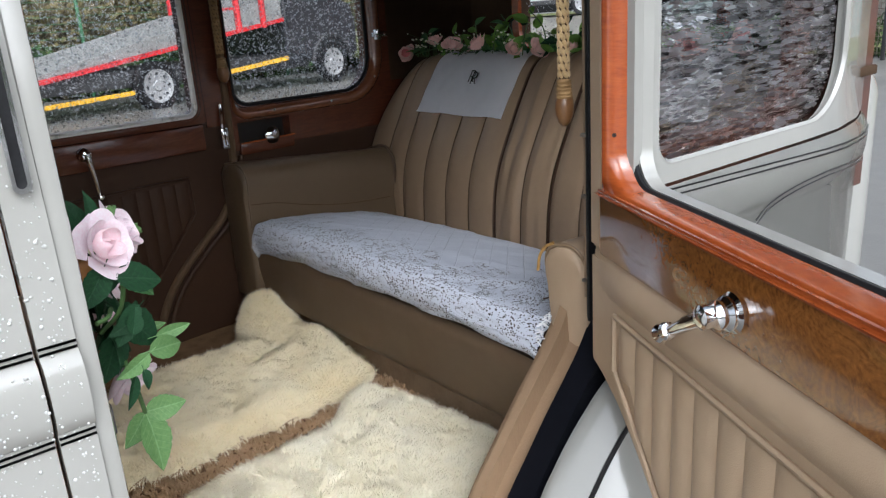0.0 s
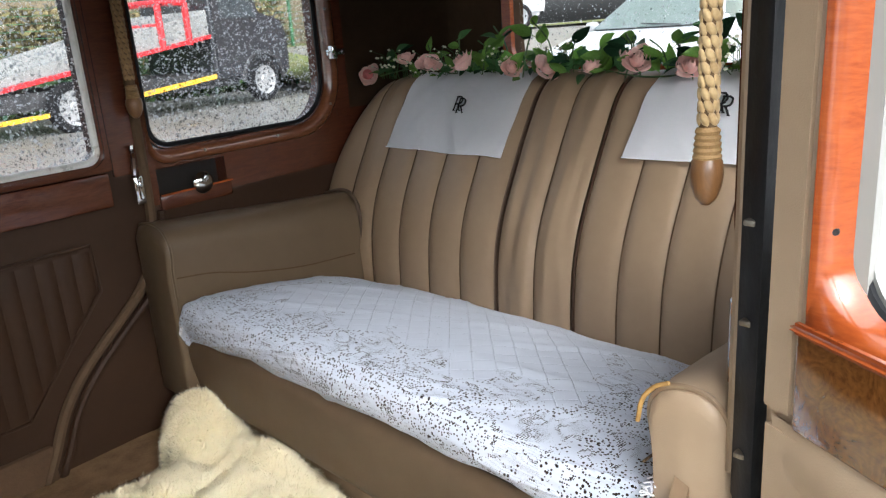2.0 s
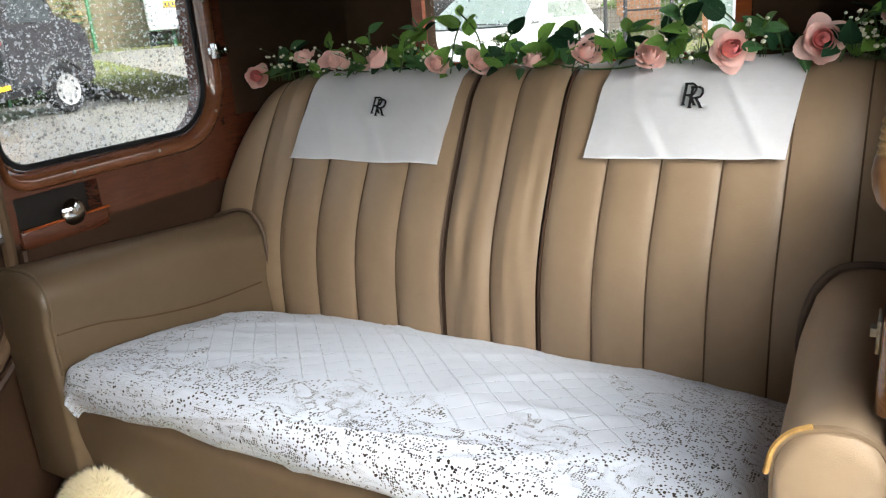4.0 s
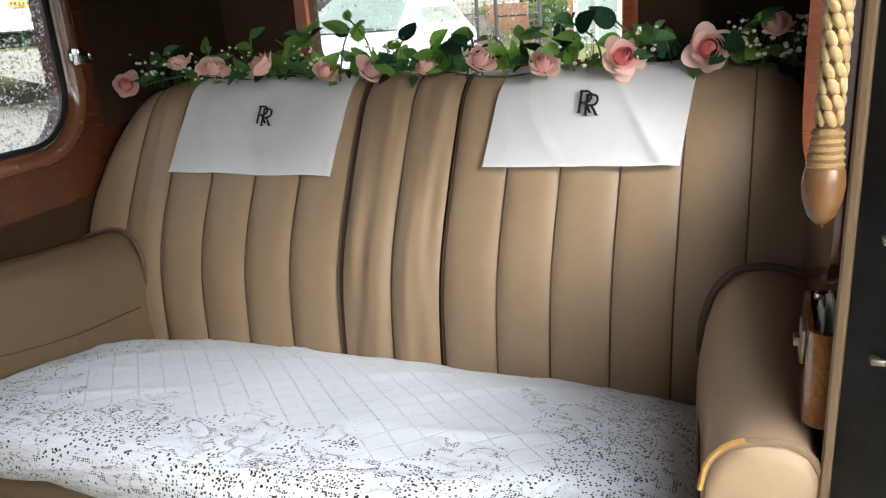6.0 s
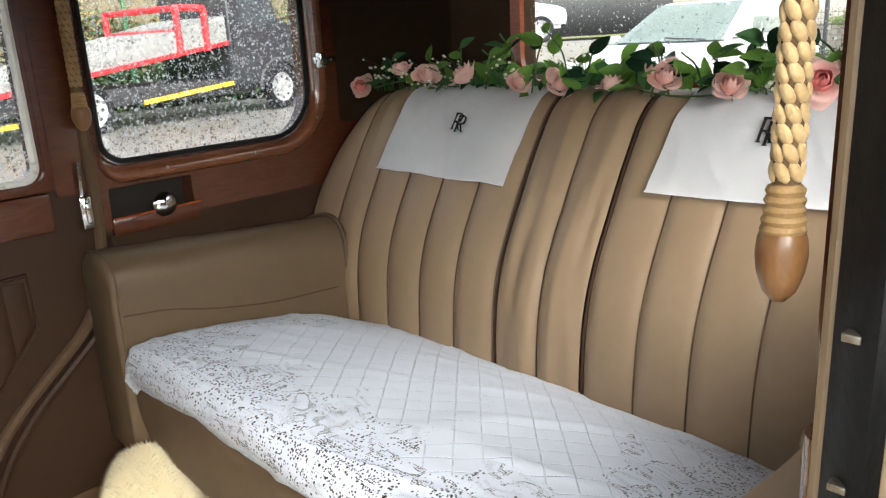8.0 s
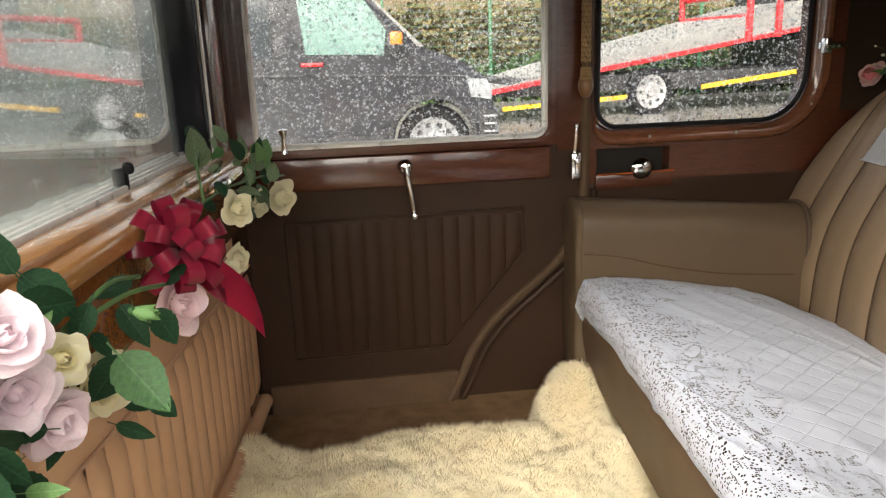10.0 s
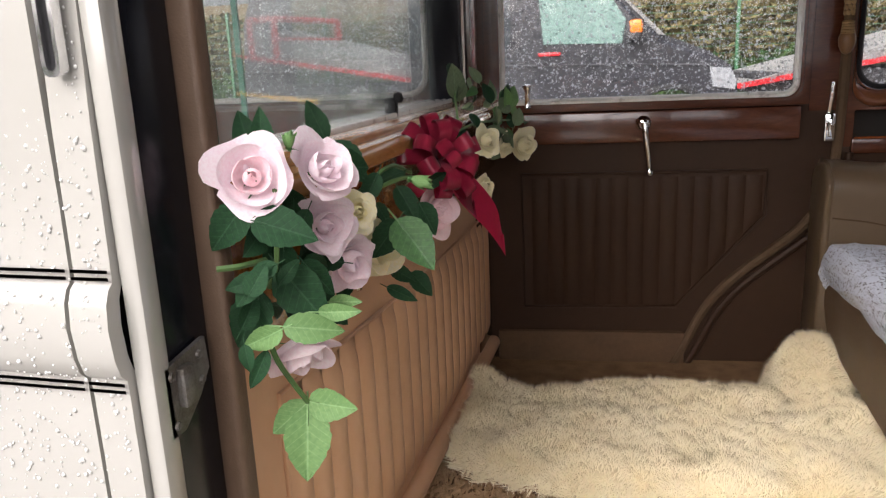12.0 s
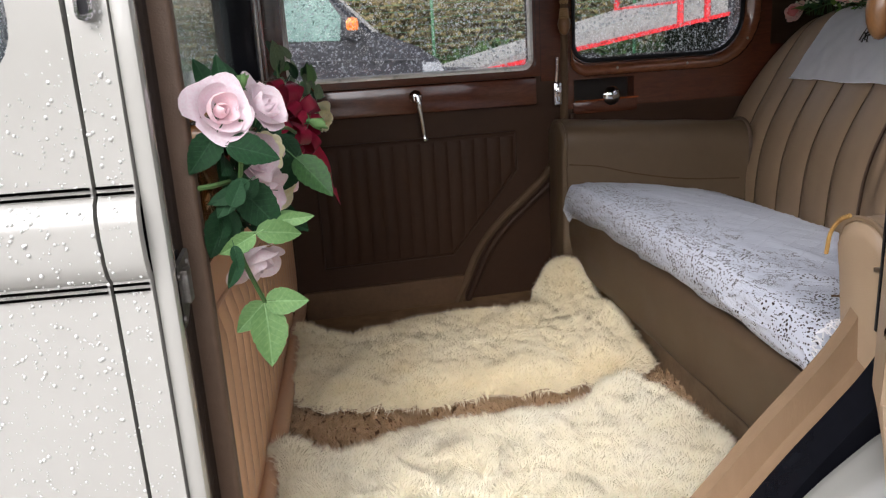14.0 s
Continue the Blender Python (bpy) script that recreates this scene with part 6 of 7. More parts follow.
TALL = [(1.79, 0.10), (1.74, 0.06), (1.66, 0.09), (1.62, 0.13), (1.56, 0.11), (1.50, 0.14), (1.47, 0.07), (1.40, 0.06), (1.30, 0.09), (1.27, 0.08), (1.22, 0.07), (1.18, 0.06), (1.14, 0.08), (1.10, 0.06), (1.05, 0.09), (1.00, 0.10), (0.94, 0.08), (0.86, 0.08), (0.80, 0.07), (1.88, 0.08), (1.95, 0.07), (2.03, 0.07), (1.34, 0.05), (1.69, 0.07)]
for k, (y, h) in enumerate(TALL):
    x0 = GX + rg.uniform(-0.02, 0.03)
    side = rg.choice((-1, 1))
    top = (x0 + rg.uniform(-0.04, 0.02), y + side * rg.uniform(0.02, 0.05), 1.09 + h * 0.75)
    mid_ = (x0, y + side * 0.015, 1.09 + h * 0.4)
    gl.append([(x0, y, 1.07), mid_, top])
    for q in range(rg.randint(3, 5)):
        t = rg.uniform(0.25, 1.0)
        p = Vector((x0, y, 1.07)).lerp(Vector(top), t)
        ang = rg.uniform(0, 6.28)
        out = Vector((math.cos(ang) * 0.6 - 0.2, math.sin(ang), rg.uniform(-0.1, 0.9)))
        leaf(garland, p, out, (-0.7 + rg.uniform(-0.4, 0.4), rg.uniform(-0.5, 0.5), rg.uniform(0.2, 0.9)), rg.uniform(0.035, 0.055), M[rg.choice(("leaf_mid", "leaf_backlit", "leaf", "leaf_backlit"))], rg.choice((0, 1, 0)))
for k in range(60):
    y = 0.75 + 1.33 * k / 60 + rg.uniform(-0.02, 0.02)
    p = (GX + rg.uniform(-0.035, 0.03), y, 1.08 + rg.uniform(-0.01, 0.035))
    ang = rg.uniform(0, 6.28)
    leaf(garland, p, (-0.5 + 0.6 * math.cos(ang), math.sin(ang), rg.uniform(-0.5, 0.6)), (-0.8, rg.uniform(-0.5, 0.5), 0.6), rg.uniform(0.03, 0.048), M[rg.choice(("leaf", "leaf_mid", "leaf_backlit"))], rg.choice((0, 1, 2)))
for k in range(46):
    y = 1.12 + 0.62 * rg.random()
    p = (GX + rg.uniform(-0.02, 0.05), y, 1.085)
    leaf(garland, p, (rg.uniform(-0.5, 0.3), rg.uniform(-1, 1), rg.uniform(0.4, 1.2)), (-1, 0, 0.2), rg.uniform(0.03, 0.06), M[rg.choice(("leaf_backlit", "leaf_mid"))], rg.choice((0, 2)))
stems(garland, gl)
b = bmesh.new()
gy = []
for y0, y1, n in ((0.72, 0.86, 60), (1.06, 1.12, 16), (1.60, 1.68, 12), (1.76, 1.83, 18), (1.88, 2.06, 40), (0.95, 1.0, 10), (1.42, 1.5, 10)):
    for k in range(n):
        p = Vector((GX - rg.uniform(0.0, 0.06), rg.uniform(y0, y1), 1.088 + rg.uniform(0.0, 0.06)))
        r_ = rg.uniform(0.0028, 0.0048)
        bmesh.ops.create_icosphere(b, subdivisions=1, radius=r_, matrix=Matrix.Translation(p) @ Matrix.Diagonal((1, 1, 0.8, 1)))
        gy.append([(GX, p.y + 0.01, 1.07), (GX - 0.01, p.y + 0.004, p.z - 0.015), tuple(p)])
part("gypsophila", b, M["petal_white"], garland, "tiny white gypsophila blooms", "stuff")
b = bmesh.new()
for g_ in gy:
    tube(b, g_, 0.0007, 4)
part("gypsophila_stalk", b, M["stem"], garland, kind="stuff")

# bouquet on the division ledge
bouquet = thing("rose_bouquet", "silk bouquet of blush and cream roses tied to the division", "flower bouquet")
rb = random.Random(5)
rose("rose", bouquet, (0.203, 0.786, 1.000), (0.50, -0.82, 0.28), 0.026, M["petal_blush"], BROAD, 3, M["petal_pink"])
rose("rose", bouquet, (0.236, 0.846, 0.997), (0.80, -0.35, 0.42), 0.026, M["petal_blush"], BROAD, 7)
rose("rose", bouquet, (0.228, 0.936, 0.942), (0.72, -0.66, 0.10), 0.0225, M["petal_cream"], OPEN, 9, M["petal_yellow"])
rose("rose", bouquet, (0.219, 0.880, 0.940), (0.70, -0.55, 0.10), 0.025, M["petal_blush"], BROAD, 11)
rose("rose", bouquet, (0.221, 0.925, 0.893), (0.72, -0.45, -0.35), 0.028, M["petal_blush"], BROAD, 12)
rose("rose", bouquet, (0.222, 1.010, 0.888), (0.85, -0.50, -0.15), 0.031, M["petal_cream"], BROAD, 14)
rose("rose", bouquet, (0.218, 1.269, 0.877), (0.80, -0.45, 0.05), 0.031, M["petal_pink"], BROAD, 16)
rose("rose", bouquet, (0.210, 0.828, 0.838), (0.45, -0.40, -0.75), 0.030, M["petal_blush"], BROAD, 17)
rose("rose_bud", bouquet, (0.222, 0.817, 1.023), (0.1, -0.1, 1), 0.013, M["leaf_light"], BUD, 18)
rose("rose_bud", bouquet, (0.281, 0.972, 0.967), (0.85, 0.25, -0.30), 0.019, M["leaf_light"], BUD, 19)


def leaf_to(parent, base, tip, material, shape):
    """A leaf from its stalk to its tip, turned to the open door."""
    b0, t0 = Vector(base), Vector(tip)
    return leaf(parent, b0, t0 - b0, (0.45 + rb.uniform(-0.25, 0.25), -0.85, 0.3 + rb.uniform(-0.3, 0.3)), min(0.066, (t0 - b0).length * 1.06), material, shape)


leaf_to(bouquet, (0.197, 0.782, 0.980), (0.171, 0.769, 0.946), M["leaf"], 0)
leaf_to(bouquet, (0.204, 0.776, 0.968), (0.252, 0.784, 0.955), M["leaf"], 0)
leaf_to(bouquet, (0.198, 0.792, 0.906), (0.178, 0.780, 0.860), M["leaf"], 0)
leaf_to(bouquet, (0.207, 0.809, 0.922), (0.244, 0.806, 0.877), M["leaf"], 0)
leaf_to(bouquet, (0.254, 0.987, 0.924), (0.229, 0.974, 0.886), M["leaf"], 0)
leaf_to(bouquet, (0.252, 0.984, 0.925), (0.301, 0.960, 0.878), M["leaf_mid"], 0)
leaf_to(bouquet, (0.222, 0.776, 0.880), (0.190, 0.766, 0.864), M["leaf_light"], 1)
leaf_to(bouquet, (0.222, 0.776, 0.882), (0.266, 0.789, 0.876), M["leaf_light"], 1)
leaf_to(bouquet, (0.240, 0.805, 0.885), (0.276, 0.800, 0.888), M["leaf_light"], 2)
leaf_to(bouquet, (0.232, 0.845, 0.880), (0.262, 0.840, 0.884), M["leaf_light"], 2)
leaf_to(bouquet, (0.200, 0.812, 1.012), (0.206, 0.806, 1.048), M["leaf"], 1)
leaf_to(bouquet, (0.193, 0.808, 1.010), (0.184, 0.812, 1.050), M["leaf"], 1)
leaf_to(bouquet, (0.205, 0.915, 0.990), (0.238, 0.958, 0.982), M["leaf"], 0)
leaf_to(bouquet, (0.190, 0.970, 1.005), (0.227, 0.971, 0.969), M["leaf"], 0)
leaf_to(bouquet, (0.195, 0.953, 1.010), (0.180, 0.948, 1.048), M["leaf"], 1)
leaf_to(bouquet, (0.235, 0.985, 0.973), (0.225, 0.964, 0.943), M["leaf"], 1)
leaf_to(bouquet, (0.232, 1.052, 0.948), (0.258, 1.039, 0.914), M["leaf"], 1)
leaf_to(bouquet, (0.225, 1.108, 0.957), (0.196, 1.087, 0.947), M["leaf"], 1)
leaf_to(bouquet, (0.228, 1.147, 0.911), (0.249, 1.143, 0.873), M["leaf"], 0)
leaf_to(bouquet, (0.225, 1.105, 0.832), (0.252, 1.105, 0.806), M["leaf"], 0)
leaf_to(bouquet, (0.222, 1.026, 0.838), (0.256, 1.021, 0.826), M["leaf"], 2)
leaf_to(bouquet, (0.228, 0.897, 0.902), (0.197, 0.880, 0.910), M["leaf"], 1)
leaf_to(bouquet, (0.222, 0.842, 0.964), (0.210, 0.831, 0.935), M["leaf"], 1)
leaf_to(bouquet, (0.215, 0.769, 0.924), (0.188, 0.755, 0.919), M["leaf"], 1)
leaf_to(bouquet, (0.222, 0.778, 0.933), (0.197, 0.768, 0.919), M["leaf"], 1)
leaf_to(bouquet, (0.205, 0.745, 0.878), (0.209, 0.741, 0.857), M["leaf"], 1)
leaf_to(bouquet, (0.205, 0.779, 0.860), (0.193, 0.768, 0.830), M["leaf"], 2)
leaf_to(bouquet, (0.225, 0.909, 0.973), (0.236, 0.916, 0.989), M["leaf_light"], 2)
leaf_to(bouquet, (0.210, 1.224, 0.918), (0.242, 1.236, 0.932), M["leaf"], 1)
leaf_to(bouquet, (0.215, 1.060, 0.852), (0.244, 1.063, 0.834), M["leaf"], 1)
leaf_to(bouquet, (0.222, 1.006, 0.938), (0.238, 1.005, 0.916), M["leaf"], 1)
leaf_to(bouquet, (0.210, 0.771, 0.926), (0.192, 0.760, 0.904), M["leaf"], 0)
leaf_to(bouquet, (0.215, 0.836, 0.920), (0.241, 0.836, 0.892), M["leaf"], 1)
leaf_to(bouquet, (0.205, 0.758, 0.912), (0.217, 0.767, 0.935), M["leaf"], 0)
leaf_to(bouquet, (0.205, 0.878, 0.873), (0.233, 0.879, 0.849), M["leaf"], 0)
leaf_to(bouquet, (0.215, 0.792, 0.912), (0.228, 0.800, 0.931), M["leaf"], 1)
leaf_to(bouquet, (0.217, 0.818, 0.796), (0.190, 0.801, 0.772), M["leaf_light"], 0)
leaf_to(bouquet, (0.217, 0.818, 0.797), (0.260, 0.812, 0.795), M["leaf_light"], 0)
leaf_to(bouquet, (0.217, 0.816, 0.792), (0.223, 0.792, 0.737), M["leaf_light"], 0)
for k in range(26):
    p = Vector((rb.uniform(0.186, 0.205), rb.uniform(0.75, 0.98), 0))
    p.z = rb.uniform(0.865, 0.965) - 0.15 * max(0, p.y - 0.85)
    leaf(bouquet, p, (0.2, rb.uniform(-1, 1), rb.uniform(-0.9, 0.5)), (0.7, -0.7, rb.uniform(-0.2, 0.5)), rb.uniform(0.034, 0.048), M["leaf"], rb.choice((0, 1)))
sp = [(0.200, 0.790, 0.875), (0.206, 0.792, 0.845), (0.217, 0.818, 0.796)]
stems(bouquet, [sp, [(0.20, 0.80, 0.93), (0.19, 0.775, 0.931), (0.176, 0.765, 0.931)], [(0.20, 1.0, 0.94), (0.235, 1.06, 0.955), (0.245, 1.14, 0.94)], [(0.19, 0.82, 0.90), (0.21, 0.80, 0.93), (0.22, 0.79, 0.99)], [(0.22, 1.14, 0.95), (0.225, 1.05, 0.97), (0.21, 0.98, 0.95)]], 0.0025)

bow = thing("ribbon_bow", "wine red satin bow with a crimson ribbon tail", "bow")
rr_ = random.Random(2)
centre = Vector((0.225, 1.262, 0.950))
face = Vector((0.62, -0.72, 0.30)).normalized()
flat = face.cross(Vector((0, 0, 1))).normalized()
rise = flat.cross(face)
for k in range(17):
    tier = 0 if k < 9 else 1 if k < 15 else 2
    a = 2 * math.pi * k / (9, 6, 2)[tier] + 0.5 * tier + rr_.uniform(-0.12, 0.12)
    d = ((flat * math.cos(a) + rise * math.sin(a)) * (1.0, 0.75, 0.35)[tier] + face * (0.15, 0.55, 1.0)[tier]).normalized()
    side = (flat * -math.sin(a) + rise * math.cos(a)).normalized()
    nrm = side.cross(d)
    L, W, H = (0.062, 0.054, 0.040)[tier] * rr_.uniform(0.92, 1.08), 0.0108 * rr_.uniform(0.9, 1.1), rr_.uniform(0.010, 0.014)
    bm = bmesh.new()
    grid(bm, lambda s, t: tuple(centre + d * (L * math.sin(math.pi * s) ** 0.8) + nrm * (H * math.sin(2 * math.pi * s)) + side * (W * (2 * t - 1) * (0.35 + 0.65 * math.sin(math.pi * s) ** 0.5))), 20, 2)
    bmesh.ops.solidify(bm, geom=bm.faces[:], thickness=0.0006)
    part("loop", bm, M["ribbon"], bow)
for k, (pts, w) in enumerate((([(0.235, 1.275, 0.935), (0.255, 1.315, 0.893), (0.278, 1.36, 0.845), (0.288, 1.40, 0.795)], 0.025), ([(0.235, 1.30, 0.935), (0.25, 1.30, 0.90), (0.262, 1.31, 0.868)], 0.016))):
    ln2 = smooth_line(pts, 6)
    bm = bmesh.new()

    def tail(s, t):
        i = s * (len(ln2) - 1)
        j = min(int(i), len(ln2) - 2)
        p = ln2[j].lerp(ln2[j + 1], i - j)
        notch = 0.016 * (1 - abs(2 * t - 1)) * (s > 0.99)
        return (p.x + 0.008 * math.sin(4 * s) * (2 * t - 1), p.y + w * (2 * t - 1) * 0.85, p.z + w * (2 * t - 1) * 0.5 + notch)
    grid(bm, tail, 16, 4)
    bmesh.ops.solidify(bm, geom=bm.faces[:], thickness=0.0007)
    part("ribbon_tail", bm, M["ribbon_red"] if k == 0 else M["ribbon"], bow, "crimson ribbon tail" if k == 0 else "")

spray = thing("cream_rose_spray", "small spray of cream roses and grey-green leaves on the ledge", "flower spray")
for k, (p, f, s) in enumerate((((0.243, 1.512, 0.946), (0.7, -0.6, 0.2), 0.024), ((0.262, 1.790, 0.907), (0.7, -0.6, 0.0), 0.032), ((0.235, 1.515, 0.866), (0.8, -0.5, 0.0), 0.020), ((0.238, 1.686, 0.920), (0.8, -0.4, 0.1), 0.026), ((0.245, 1.407, 0.872), (0.7, -0.6, 0.1), 0.020))):
    rose("rose", spray, p, f, s, M["petal_cream"], FULL if k < 3 else HALF, 30 + k)
for k in range(34):
    t = rb.random()
    p = Vector((0.20, 1.46, 1.02)).lerp(Vector((0.24, 1.76, 0.95)), t) + Vector((rb.uniform(-0.02, 0.03), 0, rb.uniform(-0.06, 0.05)))
    leaf(spray, p, (rb.uniform(-0.2, 0.5), rb.uniform(-0.8, 0.8), rb.uniform(-0.5, 0.9)), (0.8, -0.5, 0.4), rb.uniform(0.028, 0.048), M[rb.choice(("leaf_grey", "leaf_grey", "leaf_mid", "leaf"))], rb.choice((1, 3)))
for p, al, s in (((0.245, 1.72, 0.99), (0.2, 0.5, 0.6), 0.05), ((0.245, 1.72, 0.985), (0.25, 0.6, -0.2), 0.045), ((0.245, 1.70, 0.985), (0.1, -0.3, 0.8), 0.045)):
    leaf(spray, p, al, (0.8, -0.5, 0.3), s, M["leaf_light"], 0)
leaf(spray, (0.255, 1.75, 0.955), (0.2, 0.9, 0.12), (0.3, -0.3, 0.9), 0.06, M["leaf_mid"], 1)
leaf(spray, (0.20, 1.47, 1.02), (0.1, -0.15, 1), (0.8, -0.5, 0.1), 0.055, M["leaf_grey"], 3)
stems(spray, [[(0.2, 1.36, 0.96), (0.22, 1.5, 0.975), (0.235, 1.62, 0.97), (0.25, 1.76, 0.96)], [(0.21, 1.45, 0.97), (0.2, 1.47, 1.03)], [(0.23, 1.60, 0.97), (0.24, 1.70, 0.985)]], 0.002)

# ---- outdoors ----
M["asphalt"] = mat("wet_asphalt", (0.19, 0.182, 0.165), 0.35, 0, (0.10, 0.096, 0.088), 0.7, 0.5, 60, vary=0.9, rough_vary=0.2)
M["asphalt_pale"] = mat("pale_wet_asphalt", (0.36, 0.34, 0.29), 0.35, 0, (0.27, 0.255, 0.22), 0.7, 0.5, 60, vary=0.9, rough_vary=0.2)
M["grass"] = mat("verge_grass", (0.11, 0.135, 0.05), 0.9, 0, (0.13, 0.125, 0.06), 2.0, 0.6, 40, spec=0.1)
M["hedge"] = mat("winter_hedge", (0.17, 0.135, 0.07), 0.9, 0, (0.10, 0.095, 0.04), 3.0, 0.6, 30, spec=0.1)
M["hedge_green"] = mat("green_hedge", (0.06, 0.10, 0.035), 0.9, 0, (0.035, 0.06, 0.02), 3.0, spec=0.1)
M["lime"] = mat("fresh_green_leaves", (0.20, 0.30, 0.08), 0.8, 0, (0.13, 0.21, 0.06), 3.0, spec=0.2, thin=0.3)
M["van_paint"] = mat("black_van_paint", (0.022, 0.024, 0.028), 0.25, 0, (0.03, 0.03, 0.035), 2, coat=0.5)
M["trim_black"] = mat("black_plastic", (0.03, 0.03, 0.032), 0.6)
M["silver"] = mat("silver_wheel", (0.30, 0.31, 0.31), 0.45, 0.3, (0.23, 0.23, 0.24), 9)
M["hub"] = mat("polished_alloy_hub", (0.42, 0.42, 0.42), 0.35, 0.4, (0.32, 0.32, 0.32), 9)
M["white_paint"] = mat("white_paint", (0.46, 0.47, 0.48), 0.35, 0, (0.41, 0.42, 0.43), 2, coat=0.2)
M["grey_deck"] = mat("grey_aluminium_deck", (0.22, 0.22, 0.21), 0.6, 0.0, (0.17, 0.17, 0.16), 2)
M["red"] = mat("red_paint", (0.55, 0.02, 0.025), 0.35, 0, (0.4, 0.015, 0.02), 3)
M["yellow"] = mat("yellow_marking", (0.75, 0.42, 0.02), 0.5, 0, (0.6, 0.33, 0.02), 3)
M["orange"] = mat("orange_lens", (0.85, 0.20, 0.02), 0.3)
M["window_dark"] = mat("greenish_vehicle_glass", (0.16, 0.25, 0.22), 0.2, 0, (0.12, 0.20, 0.18), 1.5, coat=0.0)
M["dark_glass"] = mat("dark_vehicle_glass", (0.03, 0.035, 0.04), 0.06, 0, (0.05, 0.06, 0.065), 1.5, coat=0.5)
M["lamp"] = mat("clear_headlamp", (0.42, 0.44, 0.46), 0.15, 0.4)
M["brick"] = mat("pale_render", (0.55, 0.52, 0.47), 0.9, 0, (0.45, 0.42, 0.37), 1.0)
M["orange_brick"] = mat("orange_brick", (0.46, 0.24, 0.13), 0.9, 0, (0.36, 0.17, 0.09), 5.0, 0.4, 40)
M["screen"] = mat("pale_green_windscreen", (0.30, 0.36, 0.33), 0.12, 0, (0.24, 0.30, 0.28), 1.5, coat=0.4)
M["green_paint"] = mat("green_fence_paint", (0.03, 0.12, 0.05), 0.5)
M["timber"] = mat("weathered_fence_board", (0.17, 0.135, 0.085), 0.9, 0, (0.12, 0.095, 0.055), 2.0, 0.4, 30, stretch=(3, 3, 0.4))

bm = bmesh.new()
bmesh.ops.create_grid(bm, x_segments=40, y_segments=40, size=200)
for v in bm.verts:
    v.co.z = -0.02 + 0.012 * noise.noise((v.co.x * 0.2, v.co.y * 0.2, 0))
thing("ground", "wet grey asphalt yard", "ground", bm, M["asphalt"], kind="structure")
bm = bmesh.new()
grid(bm, lambda a, b: (10.8 + 37 * a - 0.8 * b, 14.4 + 5.6 * b + 0.3 * noise.noise((a * 20, 0, 1)), -0.03 + 1.05 * min(1, 1.7 * b) ** 1.5 + 0.05 * noise.noise((a * 90, b * 9, 2))), 80, 14)
grid(bm, lambda a, b: (15 + 12 * a, -6 + (11.9 + 4.6 * a) * b, 0.02 + 0.35 * a + 0.05 * noise.noise((a * 30, b * 50, 2))), 14, 40)
thing("verge", "rough grass verge beyond the asphalt", "grass", bm, M["grass"], kind="structure")


def leaf_bank(name, label, x0, x1, y, z0, z1, depth, count, size, material, seed, along_y=False):
    """A bank of many small leaf blades."""
    r = random.Random(seed)
    vs, fs = [], []
    for k in range(count):
        a = r.random()
        h = r.random()
        top = z1 * (0.82 + 0.3 * noise.noise((a * (x1 - x0) * 0.7, seed, 0)))
        p = Vector((x0 + (x1 - x0) * a, y + depth * (r.random() - 0.5) * (1 - 0.4 * h), z0 + (top - z0) * h))
        if along_y:
            p = Vector((p.y, p.x, p.z))
        d = Vector((r.gauss(0, 1), r.gauss(0, 1), r.gauss(0, 1))).normalized() * size * r.uniform(0.5, 1.3)
        e = d.orthogonal().normalized() * size * 0.4
        i = len(vs)
        vs += [p, p + d * 0.5 + e, p + d, p + d * 0.5 - e]
        fs.append((i, i + 1, i + 2, i + 3))
    me = bpy.data.meshes.new(name)
    me.from_pydata([tuple(v) for v in vs], [], fs)
    me.materials.append(material)
    ob = new(name, me)
    return tagged(ob, label, "hedge", kind="stuff")


leaf_bank("hedge", "brown and green winter hedge behind the yard", -14, 12.5, 19.0, 0.0, 2.6, 1.4, 26000, 0.19, M["hedge"], 1)
leaf_bank("ivy", "green creeper low on the hedge", -14, 12, 18.2, 0.0, 1.1, 0.8, 9000, 0.2, M["hedge_green"], 2)
leaf_bank("hedge", "green hedge at the end of the yard", -6, 10.4, 27.0, 0.0, 1.5, 1.5, 7000, 0.25, M["lime"], 3, True)
# unseen bank added behind the viewpoint to keep out low sky light
leaf_bank("hedge", "unseen hedge added on the near side to block low sky", -14, 14, -9.0, 0.0, 3.0, 1.6, 8000, 0.3, M["hedge_green"], 4)
bm = bmesh.new()
box(bm, (0, 20.3, 1.4), (34, 0.15, 2.8))
thing("boundary_wall", "brown boundary wall behind the hedge", "wall", bm, M["timber"], kind="structure")
fence = thing("mesh_fence", "green steel mesh fence along the hedge", "fence")
bm = bmesh.new()
box(bm, (0, 0, 1.2), (0.07, 0.07, 2.4), 0.01)
post0 = part("post", bm, M["green_paint"], fence, m=pose(-12, 17.9, 0))
for k in range(1, 13):
    again(post0, fence, pose(-12 + 2.4 * k, 17.9, 0))
bm = bmesh.new()
box(bm, (0, 0, 0), (30, 0.012, 0.012))
wire = part("wire", bm, M["green_paint"], fence, m=pose(1, 17.9, 0.2))
for k in range(1, 15):
    again(wire, fence, pose(1, 17.9, 0.2 + 0.15 * k))

